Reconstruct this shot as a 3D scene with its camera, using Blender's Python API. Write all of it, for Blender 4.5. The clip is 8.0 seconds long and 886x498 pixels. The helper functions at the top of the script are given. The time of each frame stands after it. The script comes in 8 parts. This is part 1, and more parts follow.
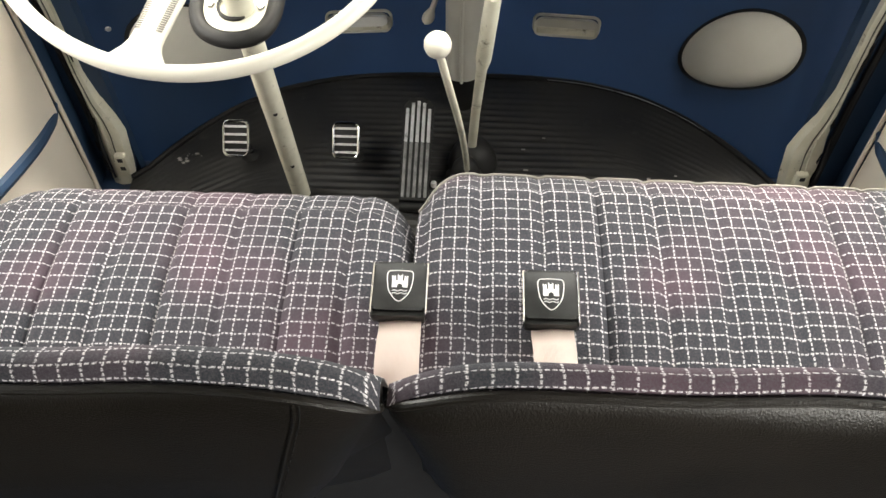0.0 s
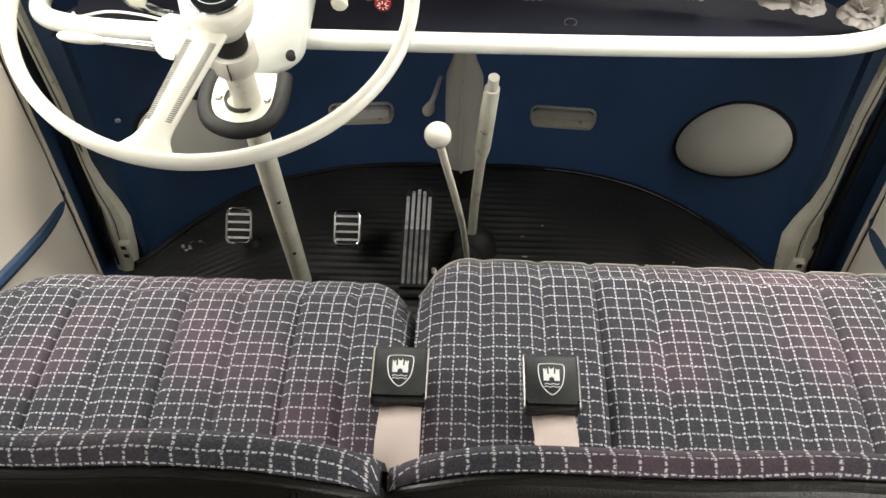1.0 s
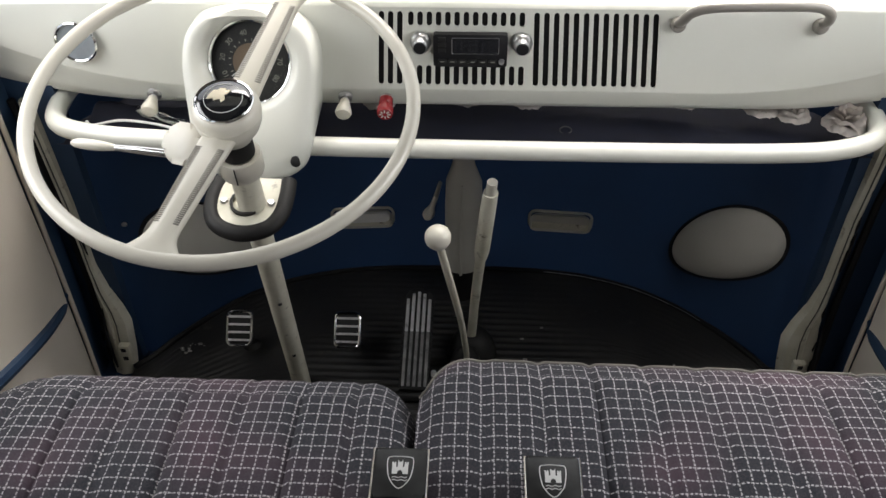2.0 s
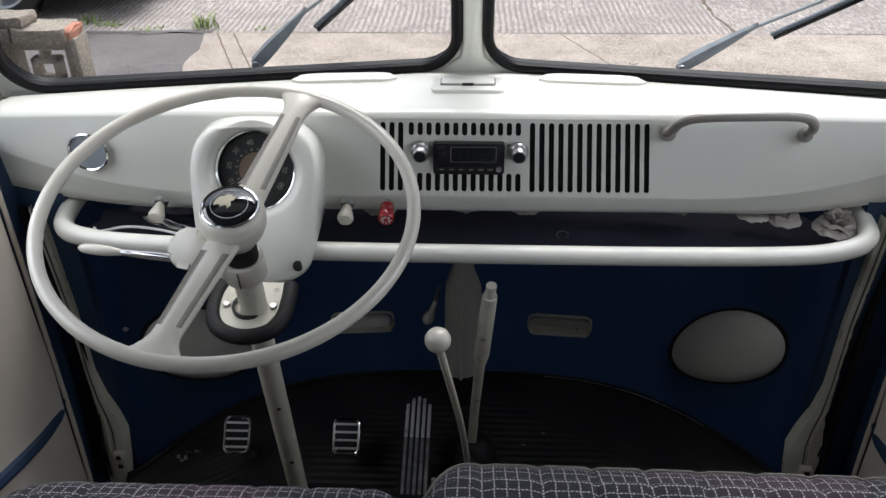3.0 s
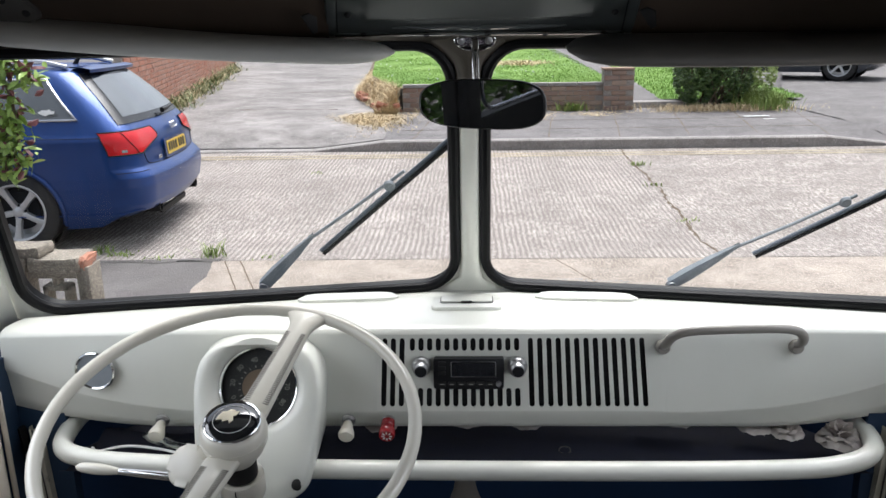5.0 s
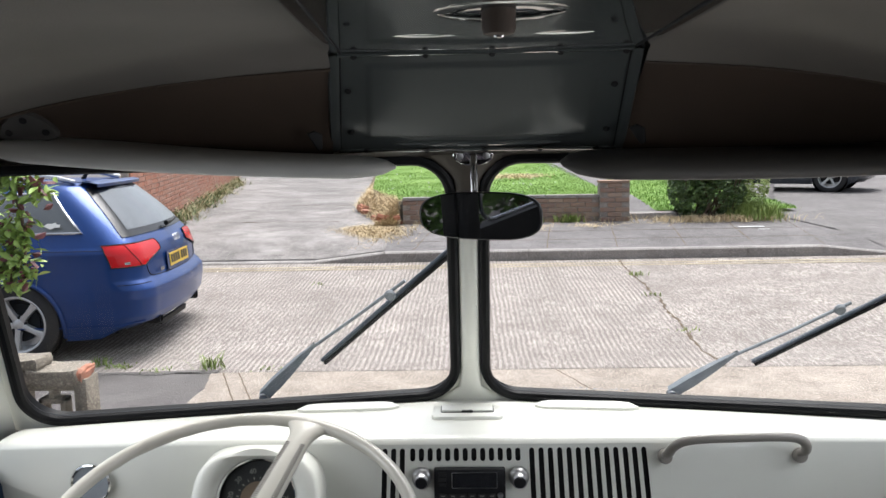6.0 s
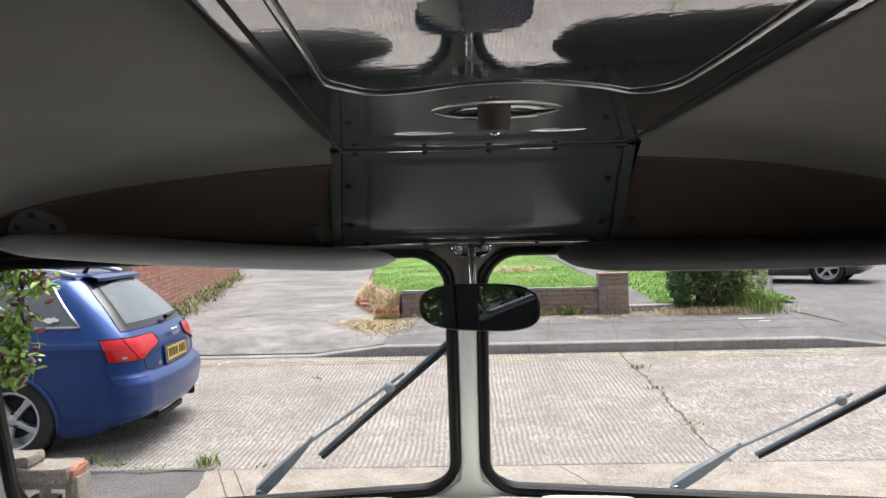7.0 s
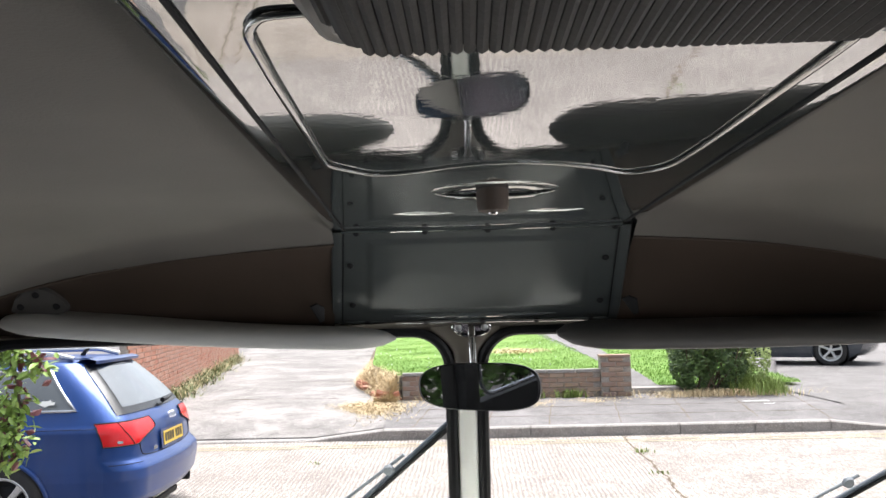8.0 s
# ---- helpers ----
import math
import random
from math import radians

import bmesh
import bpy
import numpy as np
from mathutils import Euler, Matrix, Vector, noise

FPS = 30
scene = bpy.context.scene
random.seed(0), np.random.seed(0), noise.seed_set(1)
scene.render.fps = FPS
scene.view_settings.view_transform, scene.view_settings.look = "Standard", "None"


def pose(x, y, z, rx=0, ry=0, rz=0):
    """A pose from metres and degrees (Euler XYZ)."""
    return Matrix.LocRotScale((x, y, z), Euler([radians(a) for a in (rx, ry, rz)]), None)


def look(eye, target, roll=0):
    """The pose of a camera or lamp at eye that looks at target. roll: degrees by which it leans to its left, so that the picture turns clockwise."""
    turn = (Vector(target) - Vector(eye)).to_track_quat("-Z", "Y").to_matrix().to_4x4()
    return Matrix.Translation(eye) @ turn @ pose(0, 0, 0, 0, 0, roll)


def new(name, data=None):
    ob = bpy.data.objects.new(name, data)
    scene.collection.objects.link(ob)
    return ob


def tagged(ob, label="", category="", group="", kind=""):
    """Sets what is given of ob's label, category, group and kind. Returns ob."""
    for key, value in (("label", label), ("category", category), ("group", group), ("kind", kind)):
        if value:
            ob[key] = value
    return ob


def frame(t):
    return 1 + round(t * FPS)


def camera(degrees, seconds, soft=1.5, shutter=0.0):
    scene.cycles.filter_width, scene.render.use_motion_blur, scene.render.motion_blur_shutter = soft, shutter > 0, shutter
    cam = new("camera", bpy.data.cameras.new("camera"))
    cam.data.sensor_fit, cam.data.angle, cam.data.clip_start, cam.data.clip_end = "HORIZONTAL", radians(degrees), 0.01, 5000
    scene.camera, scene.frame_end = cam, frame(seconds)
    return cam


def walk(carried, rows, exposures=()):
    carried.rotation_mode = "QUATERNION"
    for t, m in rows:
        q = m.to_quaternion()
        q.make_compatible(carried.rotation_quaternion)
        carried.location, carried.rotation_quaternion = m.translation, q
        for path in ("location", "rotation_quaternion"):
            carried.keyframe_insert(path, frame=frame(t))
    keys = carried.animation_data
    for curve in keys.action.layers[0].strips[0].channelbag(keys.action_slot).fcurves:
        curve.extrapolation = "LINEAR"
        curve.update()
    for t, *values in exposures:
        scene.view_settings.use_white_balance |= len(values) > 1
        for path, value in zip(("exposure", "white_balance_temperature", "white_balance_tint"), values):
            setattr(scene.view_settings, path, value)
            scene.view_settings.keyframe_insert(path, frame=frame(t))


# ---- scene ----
cam = camera(57.2, 8.0)
PATH = [
    (0, (0.006, 0.123, 1.703), (-0.052, 1.344, 0.119), -0.4),
    (0.5, (0.006, 0.12, 1.704), (-0.055, 1.419, 0.185), -0.4),
    (1, (0.006, 0.115, 1.707), (-0.058, 1.5, 0.265), -0.4),
    (1.5, (0.006, 0.109, 1.709), (-0.061, 1.584, 0.36), -0.4),
    (3, (0.006, 0.088, 1.715), (-0.066, 1.797, 0.679), -0.5),
    (3.5, (0.006, 0.08, 1.715), (-0.067, 1.861, 0.806), -0.7),
    (4, (0.005, 0.073, 1.714), (-0.067, 1.917, 0.941), -0.8),
    (4.5, (0.006, 0.067, 1.714), (-0.067, 1.954, 1.056), -0.9),
    (6, (0.007, 0.038, 1.716), (-0.063, 2.018, 1.447), -1.2),
    (6.5, (0.007, 0.031, 1.716), (-0.059, 2.025, 1.569), -1.3),
    (7, (0.008, 0.025, 1.715), (-0.056, 2.023, 1.674), -1.4),
    (7.5, (0.008, 0.02, 1.714), (-0.053, 2.018, 1.775), -1.5),
    (8, (0.009, 0.014, 1.711), (-0.051, 2.006, 1.871), -1.5),
]
EXPOSURES = [(0, 2.92, 7200, 8), (0.5, 2.76, 7150, 8), (1.0, 2.31, 7050, 8), (1.5, 1.70, 6850, 10), (3.0, 0.38, 6050, 13), (3.5, 0.12, 5850, 14), (4.0, 0.35, 5900, 13), (4.5, 0.45, 6000, 12), (7.0, 0.5, 6250, 12), (7.5, 0.58, 6300, 12), (8.0, 1.10, 6250, 12)]
walk(cam, [(t, look(e, g, r)) for t, e, g, r in PATH], EXPOSURES)

# daylight under a bright, thinly overcast sky
SUN_EL, SUN_AZ = 70.0, 22.0
world = bpy.data.worlds.new("sky")
scene.world = world
world.use_nodes = True
_n = world.node_tree.nodes
_sky = _n.new("ShaderNodeTexSky")
_sky.sky_type, _sky.sun_disc = "NISHITA", False
_sky.sun_elevation, _sky.sun_rotation = radians(SUN_EL), radians(SUN_AZ)
_sky.air_density, _sky.dust_density, _sky.ozone_density = 1.0, 6.0, 1.0
_mixw = _n.new("ShaderNodeHueSaturation")
_mixw.inputs["Saturation"].default_value = 0.35
_bg = _n["Background"]
_bg.inputs["Strength"].default_value = 0.15
world.node_tree.links.new(_sky.outputs[0], _mixw.inputs["Color"])
world.node_tree.links.new(_mixw.outputs[0], _bg.inputs["Color"])
_sl = bpy.data.lights.new("sun", "SUN")
_sl.energy, _sl.angle, _sl.color = 2.8, radians(40), (1.0, 0.96, 0.9)
_sun = new("sun", _sl)
_a, _b = radians(SUN_EL), radians(SUN_AZ)
_sun.matrix_world = look((0, 0, 0), (-math.sin(_b) * math.cos(_a), -math.cos(_b) * math.cos(_a), -math.sin(_a)))


def window_light(name, at, toward, w, h, watts):
    """Sky light entering through a window opening."""
    l = bpy.data.lights.new(name, "AREA")
    l.shape, l.size, l.size_y, l.energy, l.color = "RECTANGLE", w, h, watts, (0.97, 0.985, 1.0)
    l.spread = radians(150)
    ob = new(name, l)
    ob.matrix_world = look(at, toward)
    return ob


window_light("door_window_light", (-0.745, 0.84, 1.47), (0.0, 0.80, 1.0), 0.55, 0.40, 1.3)
window_light("door_window_light", (0.715, 0.84, 1.47), (0.0, 0.80, 1.0), 0.55, 0.40, 1.15)
window_light("rear_window_light", (0.77, -0.62, 1.46), (0.0, 0.1, 1.1), 0.75, 0.40, 2.5)
# ---------------------------------------------------------------- materials
class Nodes:
    """A short hand for building node materials."""

    def __init__(self, name):
        self.m = bpy.data.materials.new(name)
        self.m.use_nodes = True
        self.t = self.m.node_tree
        self.b = self.t.nodes["Principled BSDF"]

    def node(self, kind, values=(), operation=None, blend_type=None, bands_direction=None):
        n = self.t.nodes.new("ShaderNode" + kind)
        if operation:
            n.operation = operation
        if blend_type:
            n.blend_type = blend_type
        if bands_direction:
            n.wave_type, n.bands_direction = "BANDS", bands_direction
        for k, v in dict(values).items():
            self.to(n.inputs[k], v)
        return n

    def to(self, socket, v):
        if isinstance(v, bpy.types.NodeSocket):
            self.t.links.new(v, socket)
        elif isinstance(v, bpy.types.Node):
            self.t.links.new(v.outputs[0], socket)
        else:
            socket.default_value = v

    def coord(self, which="Object"):
        return self.node("TexCoord").outputs[which]

    def noise(self, scale, detail=3.0, rough=0.55, vec=None):
        n = self.node("TexNoise", {"Scale": scale, "Detail": detail, "Roughness": rough})
        self.to(n.inputs["Vector"], vec if vec is not None else self.coord())
        return n.outputs["Fac"]

    def ramp(self, fac, stops):
        n = self.node("ValToRGB")
        e = n.color_ramp.elements
        while len(e) < len(stops):
            e.new(0.5)
        for s, (p, c) in zip(e, stops):
            s.position, s.color = p, (*c, 1) if len(c) == 3 else c
        self.to(n.inputs["Fac"], fac)
        return n.outputs["Color"]

    def math(self, op, a, b=0.0, c=0.0):
        n = self.node("Math", operation=op)
        for i, v in enumerate((a, b, c)):
            self.to(n.inputs[i], v)
        return n.outputs[0]

    def mix(self, fac, a, b, kind="MIX"):
        n = self.node("MixRGB", blend_type=kind)
        self.to(n.inputs[0], fac)
        for i, v in ((1, a), (2, b)):
            self.to(n.inputs[i], (*v, 1) if isinstance(v, tuple) and len(v) == 3 else v)
        return n.outputs[0]

    def bump(self, height, strength=0.3, distance=0.002):
        n = self.node("Bump", {"Height": height, "Strength": strength, "Distance": distance})
        self.t.links.new(n.outputs[0], self.b.inputs["Normal"])

    def set(self, color=None, rough=None, metal=None, **more):
        for k, v in (("Base Color", color), ("Roughness", rough), ("Metallic", metal)):
            if v is not None:
                self.to(self.b.inputs[k], (*v, 1) if isinstance(v, tuple) and len(v) == 3 else v)
        for k, v in more.items():
            self.to(self.b.inputs[k.replace("_", " ")], v)
        return self.m


def worn(name, c1, c2, rough=(0.3, 0.5), scale=14.0, grain=180.0, bump=0.05, dist=0.001, metal=0.0, coat=0.0, dirt=None, dirt_amount=0.35):
    """Paint, plastic, rubber, metal: two-scale colour variation, uneven gloss, fine relief."""
    k = Nodes(name)
    big, fine = k.noise(scale, 4), k.noise(grain, 2)
    col = k.mix(k.ramp(big, [(0.35, (0, 0, 0)), (0.65, (1, 1, 1))]), c1, c2)
    if dirt:
        spots = k.ramp(k.noise(scale * 2.3, 6, 0.7), [(0.60, (0, 0, 0)), (0.72, (dirt_amount,) * 3)])
        col = k.mix(spots, col, dirt)
    r = k.math("MULTIPLY_ADD", big, rough[1] - rough[0], rough[0])
    if bump:
        k.bump(fine, bump, dist)
    return k.set(col, r, metal, Coat_Weight=coat, Coat_Roughness=0.08)


def plain(name, c, rough=0.5, metal=0.0, **more):
    k = Nodes(name)
    v = k.noise(60.0, 3)
    dark = tuple(x * 0.86 for x in c)
    return k.set(k.mix(v, dark, c), k.math("MULTIPLY_ADD", v, 0.12, rough - 0.06), metal, **more)


CREAM = worn("cream_paint", (0.675, 0.68, 0.612), (0.705, 0.71, 0.645), (0.24, 0.34), 5, 240, 0.02, coat=0.35)
IVORY = worn("ivory_plastic", (0.56, 0.535, 0.455), (0.61, 0.585, 0.505), (0.25, 0.36), 9, 300, 0.02, coat=0.3)
PATINA = worn("worn_cream_paint", (0.50, 0.48, 0.38), (0.62, 0.60, 0.50), (0.35, 0.55), 16, 160, 0.1, dirt=(0.06, 0.042, 0.025), dirt_amount=0.9)
BLUE = worn("dark_blue_paint", (0.012, 0.033, 0.072), (0.015, 0.040, 0.085), (0.5, 0.65), 6, 260, 0.05)
BLACK = worn("black_rubber", (0.007, 0.007, 0.007), (0.014, 0.0135, 0.013), (0.5, 0.7), 18, 300, 0.15)
BLACK.node_tree.nodes["Principled BSDF"].inputs["Specular IOR Level"].default_value = 0.3
SEAL = worn("black_window_rubber", (0.004, 0.0042, 0.005), (0.007, 0.0072, 0.008), (0.35, 0.5), 18, 300, 0.1)
SEAL.node_tree.nodes["Principled BSDF"].inputs["Specular IOR Level"].default_value = 0.14
MAT = worn("black_floor_rubber", (0.011, 0.011, 0.011), (0.026, 0.025, 0.023), (0.42, 0.62), 7, 120, 0.2, dirt=(0.10, 0.09, 0.075), dirt_amount=0.3)
VINYL = worn("black_vinyl", (0.0075, 0.0064, 0.0052), (0.0115, 0.0096, 0.0078), (0.30, 0.42), 8, 620, 0.45, 0.0012)
VINYL.node_tree.nodes["Principled BSDF"].inputs["Specular IOR Level"].default_value = 0.32
CHROME = worn("chrome", (0.72, 0.72, 0.72), (0.80, 0.80, 0.80), (0.06, 0.16), 20, 200, 0.02, metal=1.0)
STEEL = worn("worn_steel", (0.42, 0.42, 0.43), (0.58, 0.58, 0.58), (0.22, 0.45), 60, 300, 0.08, metal=1.0)
GREYGLOSS = worn("glossy_grey_paint", (0.080, 0.092, 0.088), (0.090, 0.102, 0.098), (0.02, 0.035), 4, 130, 0.09, 0.0004, coat=1.0)
GREYGLOSS.node_tree.nodes["Principled BSDF"].inputs["Coat IOR"].default_value = 2.35
GREYGLOSS.node_tree.nodes["Principled BSDF"].inputs["Coat Roughness"].default_value = 0.03
_gb = GREYGLOSS.node_tree.nodes["Principled BSDF"]
GREYGLOSS.node_tree.links.new(_gb.inputs["Normal"].links[0].from_socket, _gb.inputs["Coat Normal"])
GREYPLATE = worn("satin_grey_paint", (0.062, 0.070, 0.068), (0.072, 0.080, 0.078), (0.40, 0.50), 4, 120, 0.02, 0.001, coat=0.12)
GREYPLATE.node_tree.nodes["Principled BSDF"].inputs["Specular IOR Level"].default_value = 0.3
RAILBROWN = worn("brown_rail_cover", (0.064, 0.054, 0.041), (0.080, 0.069, 0.053), (0.5, 0.65), 6, 350, 0.2)
HEADLINER = worn("grey_beige_headliner", (0.155, 0.144, 0.125), (0.182, 0.170, 0.148), (0.75, 0.9), 5, 420, 0.35, 0.001)
BROWN = worn("brown_lining_board", (0.058, 0.041, 0.029), (0.074, 0.052, 0.037), (0.6, 0.75), 6, 350, 0.2)
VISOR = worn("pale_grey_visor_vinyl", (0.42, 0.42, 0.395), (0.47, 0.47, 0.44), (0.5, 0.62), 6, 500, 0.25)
# right visor: same grain and gloss as the left, in a much darker grey
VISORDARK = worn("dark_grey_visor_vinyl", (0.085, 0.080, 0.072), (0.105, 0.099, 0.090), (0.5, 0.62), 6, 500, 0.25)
BRACKET = worn("dull_grey_metal", (0.055, 0.052, 0.047), (0.075, 0.071, 0.065), (0.5, 0.65), 20, 200, 0.1)
DOORVINYL = worn("cream_door_vinyl", (0.66, 0.595, 0.50), (0.72, 0.655, 0.565), (0.45, 0.58), 5, 420, 0.3, 0.001)
BOARD = worn("pale_grey_board", (0.46, 0.45, 0.40), (0.53, 0.52, 0.47), (0.6, 0.8), 7, 260, 0.2)
BOWL = worn("pale_cream_bowl", (0.60, 0.58, 0.51), (0.66, 0.64, 0.57), (0.45, 0.6), 6, 260, 0.1)
TAUPE = worn("taupe_plastic", (0.205, 0.190, 0.168), (0.245, 0.228, 0.202), (0.3, 0.42), 9, 300, 0.03, coat=0.2)
WORNCHROME = worn("worn_bright_strip", (0.50, 0.50, 0.50), (0.66, 0.66, 0.66), (0.2, 0.4), 40, 300, 0.05, metal=0.35, dirt=(0.03, 0.03, 0.03), dirt_amount=0.9)
WORNSTRIP = worn("darker_worn_strip", (0.10, 0.10, 0.098), (0.22, 0.22, 0.215), (0.4, 0.6), 50, 300, 0.1, dirt=(0.02, 0.02, 0.02), dirt_amount=0.8)
GROOVE = plain("dark_groove", (0.22, 0.205, 0.18), 0.6)
OUTLET = worn("dark_grey_ribbed_plastic", (0.26, 0.25, 0.232), (0.31, 0.30, 0.28), (0.4, 0.55), 20, 200, 0.1)
DARK = plain("dark_void", (0.006, 0.006, 0.007), 0.8)
RED = plain("red_plastic", (0.27, 0.009, 0.014), 0.25, Coat_Weight=0.5)
REDLENS = plain("red_lens", (0.62, 0.006, 0.010), 0.16, Coat_Weight=0.25)
WHITE = plain("white_paint", (0.75, 0.75, 0.73), 0.5)
SILVERPRINT = plain("silver_print", (0.72, 0.72, 0.70), 0.4)
GOLD = plain("gilt_print", (0.88, 0.80, 0.62), 0.3, 0.7)
DIAL = plain("dial_black", (0.018, 0.018, 0.018), 0.35)
DIALGREY = plain("dial_print", (0.27, 0.265, 0.23), 0.5)
DIALTAN = plain("dial_centre", (0.16, 0.11, 0.07), 0.5)
TRIMBRIGHT = plain("bright_trim", (0.62, 0.63, 0.65), 0.2, 0.9)
SCREEN = plain("dark_screen", (0.008, 0.009, 0.011), 0.08, Coat_Weight=1.0)
BUCKLE = worn("dull_black_plastic", (0.012, 0.0125, 0.012), (0.026, 0.027, 0.026), (0.28, 0.45), 40, 260, 0.15)
RADIO = plain("radio_black", (0.009, 0.0095, 0.011), 0.35)
ROSE = worn("dusty_white_cloth", (0.62, 0.57, 0.53), (0.72, 0.67, 0.63), (0.7, 0.85), 30, 300, 0.1)
CLOTH = worn("navy_cloth", (0.005, 0.006, 0.015), (0.009, 0.011, 0.026), (0.7, 0.9), 30, 300, 0.3)
GREYWIPER = worn("grey_painted_metal", (0.20, 0.225, 0.245), (0.26, 0.285, 0.305), (0.3, 0.5), 30, 200, 0.1)
BLADEGREY = worn("blue_grey_metal", (0.085, 0.10, 0.125), (0.115, 0.135, 0.165), (0.3, 0.5), 30, 200, 0.1)
WEBBING = Nodes("beige_webbing")
_v = WEBBING.node("TexWave", {"Scale": 260.0, "Distortion": 0.5, "Vector": WEBBING.coord("UV")}, bands_direction="X")
WEBBING.bump(_v.outputs["Fac"], 0.25, 0.0008)
WEBBING = WEBBING.set(WEBBING.mix(WEBBING.noise(30), (0.74, 0.61, 0.54), (0.82, 0.70, 0.63)), 0.42)


def glass_material(name, tint=(0.96, 0.98, 0.97), gloss=0.06):
    """Clear pane: mostly clear, some mirror gloss that grows at grazing angles."""
    k = Nodes(name)
    clear = k.node("BsdfTransparent", {"Color": (*tint, 1)})
    shine = k.node("BsdfGlossy", {"Color": (1, 1, 1, 1), "Roughness": 0.01})
    fres = k.node("Fresnel", {"IOR": 1.22})
    mixer = k.node("MixShader", {0: fres.outputs[0], 1: clear.outputs[0], 2: shine.outputs[0]})
    k.t.links.new(mixer.outputs[0], k.t.nodes["Material Output"].inputs["Surface"])
    return k.m


GLASS = glass_material("window_glass")
MIRROR = plain("mirror_silver", (0.86, 0.87, 0.88), 0.02, 1.0)


def plaid_material():
    """Dark seat cloth with a woven grid of broken white threads; the ground colour shifts in large checks."""
    k = Nodes("plaid_seat_cloth")
    uv = k.coord("UV")
    sep = k.node("SeparateXYZ", {0: uv})
    wob = k.math("MULTIPLY", k.math("SUBTRACT", k.noise(40.0, 3), 0.5), 0.13)
    wob2 = k.math("MULTIPLY", k.math("SUBTRACT", k.noise(240.0, 3), 0.5), 0.15)
    slip = k.math("ADD", wob, wob2)
    u = k.math("ADD", k.math("DIVIDE", sep.outputs[0], 0.0136), slip)
    v = k.math("ADD", k.math("DIVIDE", sep.outputs[1], 0.0150), slip)
    fu, fv = k.math("FRACT", u), k.math("FRACT", v)
    thick = k.math("MULTIPLY_ADD", k.noise(420.0, 2), 0.12, 0.016)
    soft = lambda f: k.math("SUBTRACT", 1.0, k.math("SMOOTH_MIN", 1.0, k.math("DIVIDE", k.math("ABSOLUTE", k.math("SUBTRACT", f, 0.5)), thick), 0.4))
    dash = lambda f, n, w: k.math("MULTIPLY_ADD", k.math("LESS_THAN", k.math("FRACT", k.math("MULTIPLY", f, n)), w), 0.97, 0.03)
    threads = k.math("MAXIMUM", k.math("MULTIPLY", soft(fu), dash(k.math("ADD", v, wob), 3.0, 0.66)), k.math("MULTIPLY", soft(fv), dash(k.math("ADD", u, wob), 3.0, 0.68)))
    fray = k.ramp(k.noise(950.0, 4, 0.75), [(0.42, (0.12, 0.12, 0.12)), (0.56, (1, 1, 1))])
    grid = k.math("MINIMUM", 1.0, k.math("MULTIPLY", k.math("MULTIPLY", threads, fray), 1.9))
    tint = k.ramp(k.noise(4.2, 2, 0.5), [(0.45, (0, 0, 0)), (0.58, (1, 1, 1))])
    cu = k.ramp(k.math("MULTIPLY_ADD", k.math("SINE", k.math("MULTIPLY", u, 0.67)), 0.5, 0.5), [(0.35, (0, 0, 0)), (0.65, (1, 1, 1))])
    base = k.mix(tint, (0.0125, 0.0155, 0.0215), (0.064, 0.034, 0.049))
    base = k.mix(k.math("MULTIPLY", cu, 0.15), base, (0.014, 0.018, 0.024))
    lint = k.ramp(k.noise(650.0, 4, 0.75), [(0.42, (0, 0, 0)), (0.70, (0.8, 0.8, 0.8))])
    base = k.mix(lint, base, (0.078, 0.070, 0.080))
    col = k.mix(grid, base, (0.63, 0.60, 0.61))
    h = k.math("MULTIPLY_ADD", grid, 0.5, k.noise(700.0, 3))
    k.bump(h, 0.5, 0.0012)
    return k.set(col, 0.9, Sheen_Weight=0.0)


PLAID = plaid_material()


# ---------------------------------------------------------------- building tools
BASE = {}


def thing(name, at, label, category="", group="", kind=""):
    """An Empty at the base of a thing; its parts are given in world places."""
    ob = new(name)
    ob.empty_display_size = 0.05
    ob.matrix_world = at if isinstance(at, Matrix) else Matrix.Translation(at)
    BASE[ob.name] = ob.matrix_basis.copy()
    return tagged(ob, label, category, group, kind)


def finish(bm, name, material, sharp=35.0):
    me = bpy.data.meshes.new(name)
    bm.to_mesh(me)
    bm.free()
    for p in me.polygons:
        p.use_smooth = True
    me.set_sharp_from_angle(angle=radians(sharp))
    me.materials.append(material)
    return me


def part(name, bm, material, parent, label="", sharp=35.0):
    """One mesh under a thing or under a part; bm holds world places."""
    m = BASE[parent.name]
    bm.transform(m.inverted())
    ob = new(name, finish(bm, name, material, sharp))
    ob.parent = parent
    BASE[ob.name] = m
    return tagged(ob, label)


def solo(name, bm, material, label, category="", group="", kind="", base=None, sharp=35.0):
    """A thing of one mesh."""
    at = Matrix.Translation(base) if base is not None else Matrix()
    bm.transform(at.inverted())
    ob = new(name, finish(bm, name, material, sharp))
    ob.matrix_world = at
    BASE[ob.name] = at
    return tagged(ob, label, category, group, kind)


